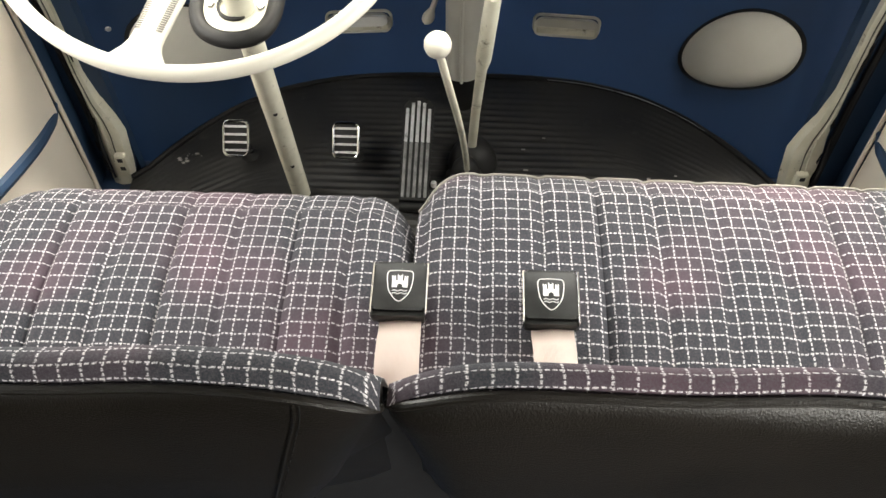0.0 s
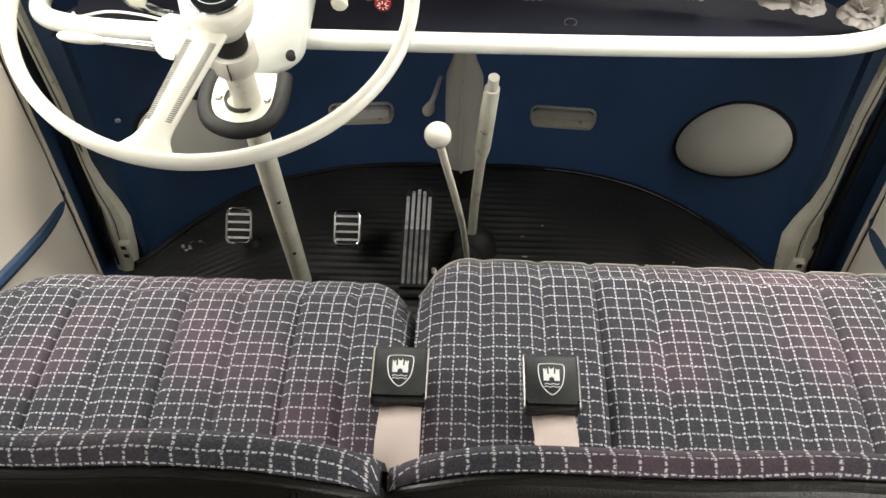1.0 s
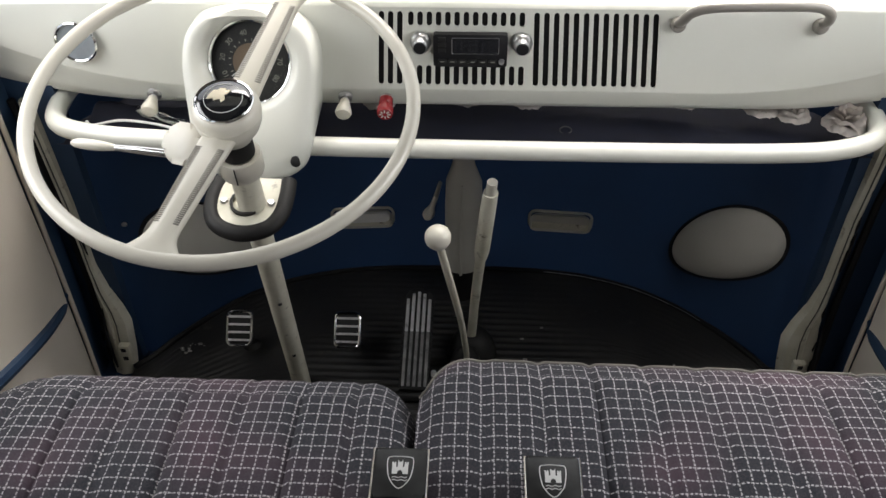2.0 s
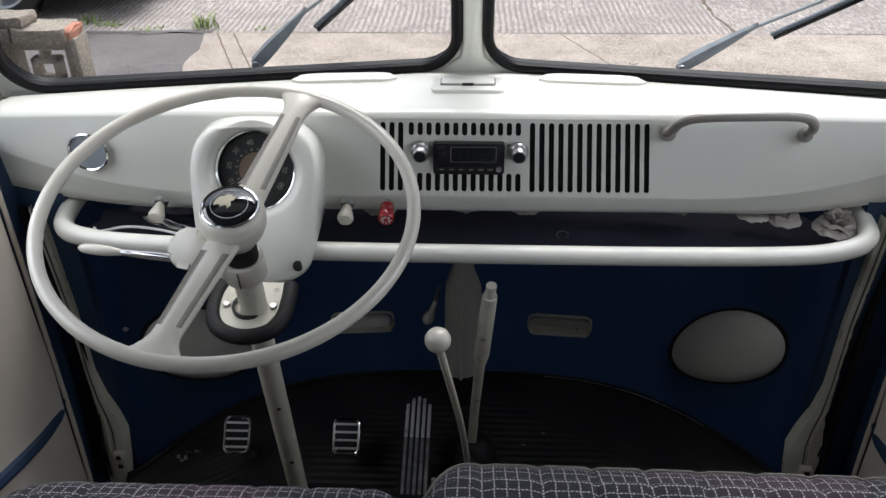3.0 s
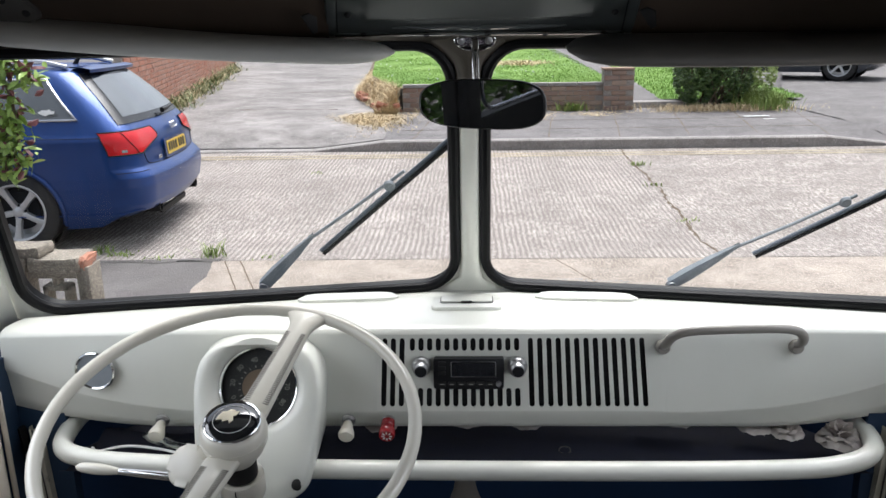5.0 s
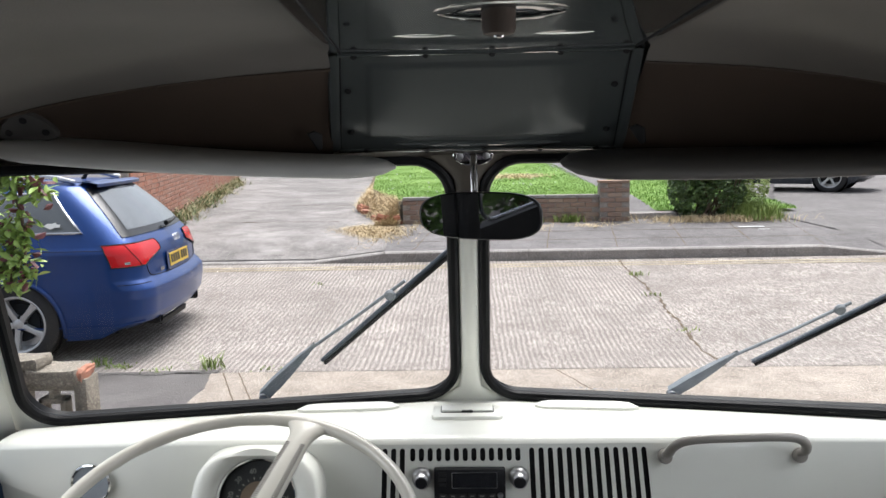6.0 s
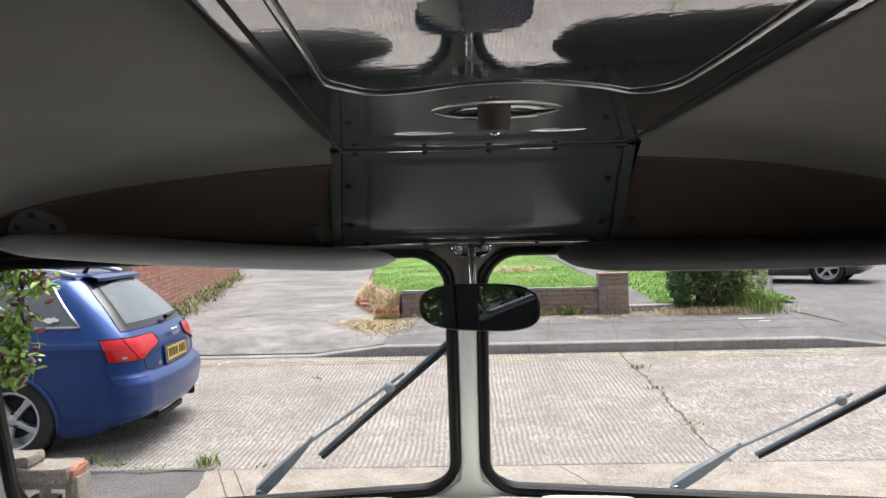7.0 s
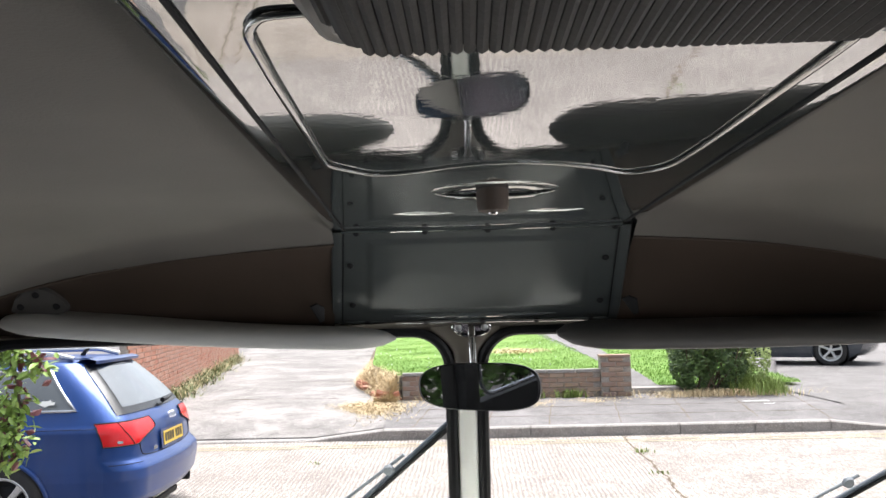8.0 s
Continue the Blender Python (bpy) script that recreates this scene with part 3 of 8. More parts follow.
def build_rear_body():
    """The closed body behind the seats: window posts, rails and panels."""
    for side in (-1, 1):
        sx = lambda x: XC + side * x
        bm = box((sx(0.80), -2.95, 0.45), (sx(0.84), 0.28, 1.24))
        box((sx(0.76), -2.95, 1.68), (sx(0.84), 0.28, 1.76), bm=bm)
        for y0, y1 in ((-2.95, -2.80), (-2.20, -2.10), (-1.45, -1.35), (-0.68, -0.58), (0.20, 0.28)):
            box((sx(0.78), y0, 1.24), (sx(0.84), y1, 1.68), bm=bm)
        # the dim interior's shade is put into the wall colour, for the mirror
        solo("wall_left" if side < 0 else "wall_right", bm, BLACK, "van side wall with windows, blackened to look unlit", kind="structure")
        for y0, y1 in ((-2.80, -2.20), (-2.10, -1.45), (-1.35, -0.68), (-0.58, 0.20)):
            ring = [(sx(0.777), (y0 + y1) / 2 + a, 1.465 + b) for a, b in round_rect(y1 - y0 - 0.05, 0.40, 0.06, 5)]
            solo("window_trim", tube(ring, 0.007, 8, closed=True), TRIMBRIGHT, "bright trim round a side window", kind="structure")
        part_b = box((sx(0.70), 0.27, 1.24), (sx(0.80), 0.33, 1.74), 0.01)
        solo("trim_door_pillar", part_b, BLACK, "dark pillar behind the cab door", kind="structure")
        rows = []
        for z, x in ((1.66, 0.80), (1.70, 0.775), (1.735, 0.74)):
            rows.append([(sx(x), y, z) for y in (0.28, 0.7, 1.14)])
        bm = grid(rows)
        bmesh.ops.solidify(bm, geom=bm.faces[:], thickness=0.01)
        solo("trim_door_rail", bm, CREAM, "cream painted rail above the cab door", kind="structure")
    bm = box((XC - 0.84, -3.0, 0.45), (XC + 0.84, -2.96, 1.24))
    box((XC - 0.84, -3.0, 1.66), (XC + 0.84, -2.96, 1.80), bm=bm)
    for x in (-0.84, 0.50):
        box((XC + x, -3.0, 1.24), (XC + x + 0.34, -2.96, 1.66), bm=bm)
    solo("wall_rear", bm, BLACK, "black van rear wall with a window", kind="structure")
    bm = box((XC - 0.84, -2.96, 0.48), (XC + 0.84, 0.30, 0.52))
    solo("floor_rear", bm, BLACK, "dark rubber covered load floor", kind="structure")


build_shell()
build_rear_body()


# ---------------------------------------------------------------- outside: ground
ROAD_Z = 0.17
PAVE_Z = 0.30


def road_z(y):
    """The road rises to its far kerb."""
    return ROAD_Z * min(1.0, max(0.0, (y - 6.6) / 3.6))


def concrete_material(name, c1, c2, groove=0.0, pebble=0.0, stain=0.58):
    k = Nodes(name)
    co = k.coord()
    big = k.noise(0.55, 6, 0.6)
    mid = k.noise(5.0, 7, 0.68)
    fine = k.noise(95.0, 3)
    col = k.mix(k.ramp(big, [(0.38, (0, 0, 0)), (0.62, (1, 1, 1))]), c1, c2)
    dark = tuple(x * 0.5 for x in c1)
    col = k.mix(k.ramp(mid, [(0.45, (0, 0, 0)), (0.72, (0.6, 0.6, 0.6))]), col, dark)
    blot = k.ramp(k.noise(1.7, 8, 0.74), [(0.38, (stain, stain * 0.98, stain * 0.96)), (0.50, (0.5 + 0.5 * stain,) * 3), (0.60, (1.0, 1.0, 1.0))])
    col = k.mix(1.0, col, blot, "MULTIPLY")
    grit = k.ramp(k.noise(38.0, 8, 0.82), [(0.50, (0, 0, 0)), (0.66, (0.75, 0.75, 0.75))])
    col = k.mix(grit, col, tuple(x * 0.62 for x in c1))
    lite = tuple(min(0.8, x * 1.75) for x in c2)
    col = k.mix(k.ramp(fine, [(0.50, (0, 0, 0)), (0.70, (0.6, 0.6, 0.6))]), col, lite)
    h = fine
    if groove:
        sep = k.node("SeparateXYZ", {0: co})
        wob = k.math("MULTIPLY", k.noise(0.9, 5, 0.65), 0.07)
        w = k.math("SINE", k.math("MULTIPLY", k.math("ADD", sep.outputs[0], wob), 2 * math.pi / 0.046))
        stretch = k.node("Mapping", {"Vector": co, "Scale": (1.0, 0.22, 1.0)})
        streak = k.noise(52.0, 6, 0.8, stretch.outputs[0])
        patchy = k.math("MULTIPLY", w, k.math("MULTIPLY_ADD", k.noise(2.1, 7, 0.75), 7.0, -2.6))
        slab_side = k.math("MULTIPLY_ADD", k.math("LESS_THAN", sep.outputs[0], 1.86), 0.85, 0.15)
        patchy = k.math("MULTIPLY", patchy, slab_side)
        ridge = k.math("ADD", patchy, k.math("MULTIPLY_ADD", streak, 13.0, -6.2))
        col = k.mix(k.math("MULTIPLY", k.ramp(ridge, [(0.0, (1, 1, 1)), (0.6, (0, 0, 0))]), 0.85), col, dark)
        h = k.math("MULTIPLY_ADD", ridge, groove, fine)
    if pebble:
        vor = k.node("TexVoronoi", {"Scale": 60.0, "Vector": co})
        stone = k.ramp(vor.outputs["Distance"], [(0.15, (1, 1, 1)), (0.45, (0, 0, 0))])
        col = k.mix(k.math("MULTIPLY", stone, pebble), col, k.mix(vor.outputs["Color"], tuple(x * 0.7 for x in c1), lite))
        h = k.math("ADD", h, stone)
    k.bump(h, 0.5, 0.008)
    return k.set(col, 0.85)


CONCRETE = concrete_material("grooved_road_concrete", (0.395, 0.338, 0.305), (0.51, 0.448, 0.405), groove=0.5, stain=0.6)
APRON = concrete_material("pebbled_apron_concrete", (0.30, 0.252, 0.208), (0.40, 0.342, 0.290), pebble=0.8)
TARMAC = concrete_material("grey_tarmac", (0.15, 0.138, 0.134), (0.20, 0.185, 0.18), pebble=0.45)
PAVING = concrete_material("dark_pavement", (0.14, 0.128, 0.126), (0.20, 0.185, 0.182))
FORECOURT = concrete_material("dark_worn_tarmac", (0.105, 0.095, 0.092), (0.15, 0.137, 0.132), pebble=0.55, stain=0.6)
DRIVE = concrete_material("pale_drive_concrete", (0.160, 0.145, 0.138), (0.345, 0.318, 0.302), pebble=0.25, stain=0.48)
KERB = concrete_material("kerb_concrete", (0.29, 0.268, 0.252), (0.36, 0.335, 0.315), stain=0.72)
YELLOW = concrete_material("faded_yellow_line", (0.40, 0.32, 0.20), (0.47, 0.40, 0.28))


def brick_material(name, reds, joined=False):
    k = Nodes(name)
    chance = k.node("NewGeometry").outputs["Random Per Island"] if joined else k.node("ObjectInfo").outputs["Random"]
    tone = k.ramp(chance, [(i / (len(reds) - 1), c) for i, c in enumerate(reds)])
    stain = k.ramp(k.noise(7.0, 7, 0.75), [(0.44, (0, 0, 0)), (0.70, (0.7, 0.7, 0.7))])
    col = k.mix(stain, tone, (0.30, 0.25, 0.22))
    k.bump(k.noise(120.0, 4), 0.5, 0.003)
    return k.set(col, 0.9)


BRICK = brick_material("brown_brick", [(0.25, 0.150, 0.108), (0.34, 0.225, 0.160), (0.29, 0.180, 0.140), (0.41, 0.300, 0.220)])
REDBRICK = brick_material("red_brick", [(0.36, 0.13, 0.075), (0.43, 0.17, 0.10), (0.40, 0.19, 0.13), (0.47, 0.24, 0.17)])
REDBRICK_FAR = brick_material("red_brick_far", [(0.36, 0.13, 0.075), (0.43, 0.17, 0.10), (0.40, 0.19, 0.13), (0.47, 0.24, 0.17)], True)
MORTAR = concrete_material("mortar", (0.34, 0.31, 0.27), (0.42, 0.38, 0.34))
BLOCK = concrete_material("weathered_block", (0.21, 0.18, 0.145), (0.32, 0.28, 0.225))


def leaf_material(name, c1, c2, rough=0.5):
    k = Nodes(name)
    r = k.node("NewGeometry").outputs["Random Per Island"]
    col = k.mix(r, c1, c2)
    col = k.mix(k.math("MULTIPLY", k.noise(30.0, 2), 0.35), col, tuple(x * 0.5 for x in c1))
    return k.set(col, rough, Subsurface_Weight=0.0)


GRASS = leaf_material("lawn_grass", (0.15, 0.29, 0.04), (0.22, 0.37, 0.065), 0.75)
HAY = leaf_material("dry_grass", (0.52, 0.40, 0.23), (0.72, 0.59, 0.38), 0.8)
WEED = leaf_material("weed_leaf", (0.17, 0.25, 0.05), (0.32, 0.40, 0.11), 0.6)
BUSHLEAF = leaf_material("dark_bush_leaf", (0.040, 0.085, 0.022), (0.165, 0.245, 0.070))
SCRUB = leaf_material("dull_scrub", (0.075, 0.105, 0.03), (0.22, 0.23, 0.085), 0.7)
HEDGELEAF = leaf_material("hedge_leaf", (0.055, 0.13, 0.028), (0.12, 0.24, 0.05))
# daylight glowing through the vine leaves is put into these brighter greens
VINELEAF = leaf_material("vine_leaf", (0.24, 0.38, 0.07), (0.46, 0.58, 0.16))
VINERED = leaf_material("vine_flower", (0.14, 0.04, 0.05), (0.26, 0.09, 0.09))
BARK = worn("brown_stem", (0.09, 0.065, 0.04), (0.14, 0.10, 0.065), (0.8, 0.95), 40, 200, 0.4)
EARTH = concrete_material("dry_earth", (0.20, 0.15, 0.105), (0.36, 0.285, 0.20))
SOIL = worn("lawn_turf", (0.125, 0.235, 0.035), (0.185, 0.30, 0.055), (0.8, 0.95), 1.3, 60, 0.6, 0.02, dirt=(0.30, 0.27, 0.11), dirt_amount=0.3)


def sheet(name, xs, ys, z, material, label, kind="structure"):
    """A ground sheet on the lines xs, ys with height z(x, y)."""
    rows = [[(x, y, z(x, y)) for y in ys] for x in xs]
    return solo(name, grid(rows, flip=True), material, label, kind=kind)


def lawn_edge(y):
    """Where the lawn meets the far drive."""
    return -1.12 - 0.28 * min(2.4, max(0.0, y - 12.6)) - 0.10 * max(0.0, y - 15.0)


def kerb_top(x):
    """Height of the far kerb: dropped before the two drives."""
    if x < -1.10:
        return max(ROAD_Z + 0.025, PAVE_Z - 0.115 * min(1.0, (-1.10 - x) / 0.95))
    if x > 4.39:
        return max(ROAD_Z + 0.025, PAVE_Z - 0.115 * min(1.0, (x - 4.39) / 0.95))
    return PAVE_Z


def build_ground():
    far = [-3000, -300, -80, -40, -30, -20, -12, 12, 20, 30, 40, 80, 300, 3000]
    sheet("ground", far, far, lambda x, y: -0.04, TARMAC, "grey ground reaching the horizon")
    xs = list(np.linspace(-40, 40, 41))
    sheet("road", xs, [5.95, 6.3, 6.6, 7.2, 8.0, 9.0, 10.22], lambda x, y: road_z(y), CONCRETE, "pale grooved concrete road")
    sheet("pavement_near", list(np.linspace(-14, 14, 30)), list(np.linspace(-8, 5.94, 12)), lambda x, y: -0.008, FORECOURT, "grey worn tarmac forecourt")
    rows = []
    for i in range(91):
        y = lerp(-3.0, 5.945, i / 90)
        x0 = -2.05 + 0.24 * (5.94 - y) + 0.16 * noise.noise(Vector((0.4, y * 2.1, 0.2))) + 0.05 * noise.noise(Vector((0.4, y * 9, 0.7)))
        rows.append([(lerp(x0, 14, (j / 12) ** 1.5), y, -0.002) for j in range(13)])
    solo("pavement_apron", grid(rows), APRON, "pinkish pebbled concrete apron in front of the van", kind="structure")
    dirt = []
    for x in np.linspace(-4.2, -1.92, 70):
        a, b = 0.05 * noise.noise(Vector((x * 3.1, 0.3, 1.0))) + 0.02 * noise.noise(Vector((x * 17, 0.3, 1.0))), 0.06 * noise.noise(Vector((x * 2.3, 7.3, 1.0)))
        dirt.append([(x, 5.915 + a, -0.004), (x, 5.940, 0.004), (x, 5.955, max(0.004, road_z(5.955) + 0.004)), (x, 6.00 + b, road_z(6.00 + b) - 0.002)])
    solo("dirt_strip", grid(dirt), FORECOURT, "strip of grit along the road's near edge", kind="structure")
    for x in (-1.88, -1.76, 0.62):
        bm = tube([(x + 0.40 * t + 0.008 * noise.noise(Vector((x, t * 9, 3.0))), 5.93 - t, -0.003) for t in np.linspace(0, 1.6, 30)], 0.006, 6, flat=0.5)
        solo("apron_joint", bm, BARK, "dark joint between the apron's slabs", kind="structure")
    # far pavement with its rise, and the two drives
    rise = lambda x, y: lerp(kerb_top(x), max(kerb_top(x), PAVE_Z + 0.115 * min(1, (y - 10.34) / 2.2)), min(1.0, (y - 10.34) / 0.6))
    sheet("pavement_far", list(np.linspace(-14, 16, 61)), list(np.linspace(10.34, 12.75, 9)), rise, PAVING, "dark grey far pavement")
    rows = []
    for i in range(49):
        t = i / 48
        y = lerp(10.36, 60, t * t)
        s = (y - 10.36) / 17.0
        far_edge = min(1.0, max(0.0, (y - 11.9) / 1.1))
        x0, x1 = -4.55 - 3.4 * s, lerp(-1.12, lawn_edge(y) - 0.12, far_edge)
        zz = lambda x: max(rise(x, min(y, 12.75)), ROAD_Z + 0.02) + 0.012 if y < 12.75 else 0.425
        rows.append([(lerp(x0, x1, j / 24), y, zz(lerp(x0, x1, j / 24))) for j in range(25)])
    solo("pavement_drive", grid(rows), DRIVE, "pale worn concrete drive across the road", kind="structure")
    drive_x = lambda y: 5.3 - 0.24 * (y - 10.36) if y < 12.75 else 4.72 + 0.364 * (y - 12.75)
    rows = []
    for i in range(17):
        y = lerp(10.36, 40, (i / 16) ** 1.6)
        rows.append([(lerp(drive_x(y), 40, (j / 10) ** 1.5), y, rise(drive_x(y), min(y, 12.7)) + 0.012) for j in range(11)])
    solo("pavement_drive", grid(rows), TARMAC, "worn grey tarmac drive with a parked car", kind="structure")
    # faded double yellow lines
    for y in (9.80, 9.94):
        bm = grid([[(x, y + 0.01 * math.sin(x), road_z(y) + 0.004), (x, y + 0.055 + 0.01 * math.sin(x), road_z(y + 0.06) + 0.004)] for x in np.linspace(-14, 16, 61)], flip=False)
        bmesh.ops.recalc_face_normals(bm, faces=bm.faces)
        solo("road_marking", bm, YELLOW, "faded yellow line along the kerb", kind="structure")
    # joint of the road slabs
    rng = random.Random(5)
    pts = [(1.86 + 0.05 * noise.noise(Vector((0.3, y * 1.7, 0.6))) + 0.012 * rng.uniform(-1, 1), y, road_z(y) + 0.001) for y in np.linspace(5.96, 10.2, 60)]
    solo("road_joint", tube(pts, [0.006 + 0.016 * rng.random() ** 2 for _ in pts], 6, flat=0.25), BARK, "dark crumbled joint in the road", kind="structure")
    # white paint marks on the far pavement
    for x, y, w, d in ((4.02, 11.75, 0.36, 0.10), (4.12, 11.52, 0.16, 0.05)):
        z = rise(x, y) + 0.005
        solo("pavement_marking", slab(round_rect(w, d, 0.02), 0.002, Matrix.Translation((x, y, z))), WHITE, "white paint mark on the pavement", kind="structure")


def build_paving_joints():
    """Dark joints and cracks between the slabs of the far pavement."""
    rng = random.Random(17)
    rise = lambda x, y: lerp(kerb_top(x), max(kerb_top(x), PAVE_Z + 0.115 * min(1, (y - 10.34) / 2.2)), min(1.0, (y - 10.34) / 0.6))
    for i in range(7):
        x = -0.75 + 0.88 * i + rng.uniform(-0.05, 0.05)
        pts = [(x + 0.12 * (y - 10.4) + 0.015 * noise.noise(Vector((x, y * 4, 1))), y, rise(x, y) + 0.001) for y in np.linspace(10.38, 12.35, 16)]
        solo("paving_joint", tube(pts, [0.004 + 0.008 * rng.random() ** 2 for _ in pts], 6, flat=0.3), BARK, "dark joint between paving slabs", kind="structure")
    for y in (10.98, 11.66):
        pts = [(x, y + 0.02 * noise.noise(Vector((x * 2, y, 3))), rise(x, y) + 0.001) for x in np.linspace(-0.95, 5.0, 40)]
        solo("paving_joint", tube(pts, [0.003 + 0.007 * rng.random() ** 2 for _ in pts], 6, flat=0.3), BARK, "dark joint between paving slabs", kind="structure")
    # cracks across the pale drive
    for x0, y0, x1, y1 in ((-4.4, 13.2, -2.1, 13.0), (-3.6, 16.5, -2.3, 16.2)):
        pts = [(lerp(x0, x1, t) + 0.05 * noise.noise(Vector((t * 7, x0, 2))), lerp(y0, y1, t) + 0.10 * noise.noise(Vector((t * 6, y0, 5))), (0.425 if lerp(y0, y1, t) > 12.7 else rise(lerp(x0, x1, t), lerp(y0, y1, t)) + 0.012) + 0.002) for t in np.linspace(0, 1, 24)]
        solo("paving_joint", tube(pts, [0.004 + 0.018 * rng.random() ** 3 for _ in pts], 6, flat=0.2), BARK, "dark crack in the drive", kind="structure")


build_ground()
build_paving_joints()


# ---------------------------------------------------------------- the cab: large things
FACE_Y = 1.186
GX0, GX1, GZ0, GZ1 = -0.141, 0.294, 1.146, 1.269     # opening for the grille panel


def dash_section(x):
    e = abs(x - XC) / 0.70
    back = 1.410 - 0.115 * abs(x - XC) / 0.73 - 0.03 * (abs(x - XC) / 0.73) ** 2
    lift = 0.050 * max(0, (e - 0.62) / 0.38) ** 2
    f = FACE_Y - 0.012 * max(0, (e - 0.5) / 0.5) ** 2
    crease = GZ0 + 0.085 * max(0, (e - 0.46) / 0.54) ** 2.4
    low = 1.112 + lift * 0.9
    return [(back, 1.266), (lerp(back, f, 0.22), 1.2735), (lerp(back, f, 0.5), 1.2775), (lerp(back, f, 0.75), 1.2795), (f + 0.018, 1.2795), (f + 0.008, 1.2775),
            (f + 0.002, 1.2735), (f, GZ1), (f - 0.001, (GZ1 + crease) / 2), (f - 0.003, crease), (f - 0.0022, crease - 0.004), (f + 0.001, crease - 0.010), (f + 0.006, lerp(crease - 0.010, low, 0.6)),
            (f + 0.010, low + 0.002), (f + 0.013, low), (f + 0.03, low + 0.001)]


def capsule(x, z0, z1, w=0.0038, n=4):
    """Outline of an upright slot with round ends."""
    pts = [(x + w * math.cos(a), z1 - w + w * math.sin(a)) for a in np.linspace(0, math.pi, n + 1)]
    return pts + [(x + w * math.cos(a), z0 + w + w * math.sin(a)) for a in np.linspace(math.pi, 2 * math.pi, n + 1)]


def build_dash():
    d = thing("dashboard", (XC, 1.2, 1.12), "cream painted steel dashboard with slotted speaker grille", "dashboard")
    xs = sorted([*np.linspace(XC - 0.69, XC + 0.69, 71), GX0, GX1])
    rows = [[Vector((x, y, z)) for y, z in dash_section(x)] for x in xs]
    body = bmesh.new()
    vs = [[body.verts.new(p) for p in r] for r in rows]
    for i in range(len(vs) - 1):
        mid = (xs[i] + xs[i + 1]) / 2
        for j in range(len(vs[0]) - 1):
            if GX0 < mid < GX1 and j in (7, 8):
                continue
            body.faces.new((vs[i][j], vs[i + 1][j], vs[i + 1][j + 1], vs[i][j + 1]))
    bmesh.ops.recalc_face_normals(body, faces=body.faces)
    if body.faces[0].normal.z < 0:
        bmesh.ops.reverse_faces(body, faces=body.faces)
    part("body", body, CREAM, d, "cream painted pressed steel", sharp=50)
    # grille panel with real slots
    pitch = 0.01288
    slots = [(-0.1255 + pitch * i, 1.1525, 1.2635) for i in range(3)]
    slots += [(-0.0845 + pitch * 1.0 * i, 1.2425, 1.2635) for i in range(13)]
    slots += [(-0.0845 + pitch * 1.0 * i, 1.1525, 1.1835) for i in range(13)]
    slots += [(0.0905 + 0.01362 * i, 1.1525, 1.2635) for i in range(13)]
    bm = bmesh.new()
    loops = [[(GX0, GZ0), (GX1, GZ0), (GX1, GZ1), (GX0, GZ1)]] + [[(x * (1 + 0.42 * (1.2635 - z)), z) for x, z in capsule(*s)] for s in slots]
    edges = []
    for loop in loops:
        v = [bm.verts.new((x, FACE_Y - 0.003 * ((GZ1 - z) / (GZ1 - GZ0)) ** 1.3, z)) for x, z in loop]
        edges += [bm.edges.new((v[i], v[(i + 1) % len(v)])) for i in range(len(v))]
    bmesh.ops.triangle_fill(bm, use_beauty=True, edges=edges, normal=(0, -1, 0))
    bmesh.ops.solidify(bm, geom=bm.faces[:], thickness=0.0022)
    bmesh.ops.recalc_face_normals(bm, faces=bm.faces)
    panel = part("grille_panel", bm, CREAM, d, "cream slotted grille panel", sharp=30)
    part("grille_backing", box((GX0 - 0.004, FACE_Y + 0.006, GZ0 - 0.004), (GX1 + 0.004, FACE_Y + 0.012, GZ1 + 0.002)), DARK, d, "black cloth behind the slots")
    # defroster lips and ashtray on top
    for x0, x1 in ((-0.285, -0.118), (0.108, 0.275)):
        bm, rws = bmesh.new(), []
        for i in range(15):
            t = i / 14
            x = lerp(x0, x1, t)
            k = math.sqrt(max(0.0, 1 - (2 * t - 1) ** 6))
            y = 1.343 - 0.10 * abs(x - XC) ** 1.3
            rws.append([(x, y - 0.014 * k, 1.2690), (x, y - 0.013 * k, 1.2775 + 0.0016 * k), (x, y - 0.004 * k, 1.2775 + 0.0026 * k), (x, y + 0.022 * k, 1.2775 + 0.0016 * k), (x, y + 0.026 * k, 1.272)])
        bm = grid(rws)
        bmesh.ops.recalc_face_normals(bm, faces=bm.faces)
        part("defroster_lip", bm, CREAM, d, "raised cream defroster lip", sharp=50)
    ash = thing("ashtray", (-0.004, 1.296, 1.276), "cream ashtray with a lift-up lid set into the dashboard top", "ashtray")
    part("frame", slab(round_rect(0.112, 0.066, 0.010), 0.006, pose(-0.004, 1.296, 1.2765, -3), bevel=0.003), CREAM, ash)
    part("lid", slab(round_rect(0.082, 0.036, 0.003), 0.004, pose(-0.004, 1.305, 1.2815, -3), bevel=0.0015), CREAM, ash, "cream hinged lid")
    part("finger_notch", slab(round_rect(0.018, 0.006, 0.0028), 0.003, pose(-0.004, 1.286, 1.2835, -3)), BLACK, ash, "dark finger notch")
    part("gap_line", slab(round_rect(0.085, 0.039, 0.004), 0.0008, pose(-0.004, 1.305, 1.2822, -3)), DARK, ash, "dark gap round the lid")
    # radio with two turning knobs
    r = thing("car_radio", (-0.001, 1.18, 1.186), "black push-button car radio between two chrome knobs", "car radio")
    fm = lambda x, z, out: Matrix.Translation((x, FACE_Y - 0.004 - out, z)) @ Matrix.Rotation(radians(90), 4, "X")
    part("faceplate", slab(round_rect(0.1045, 0.049, 0.003), 0.010, fm(-0.001, 1.2115, 0.0), bevel=0.002), RADIO, r, "black faceplate")
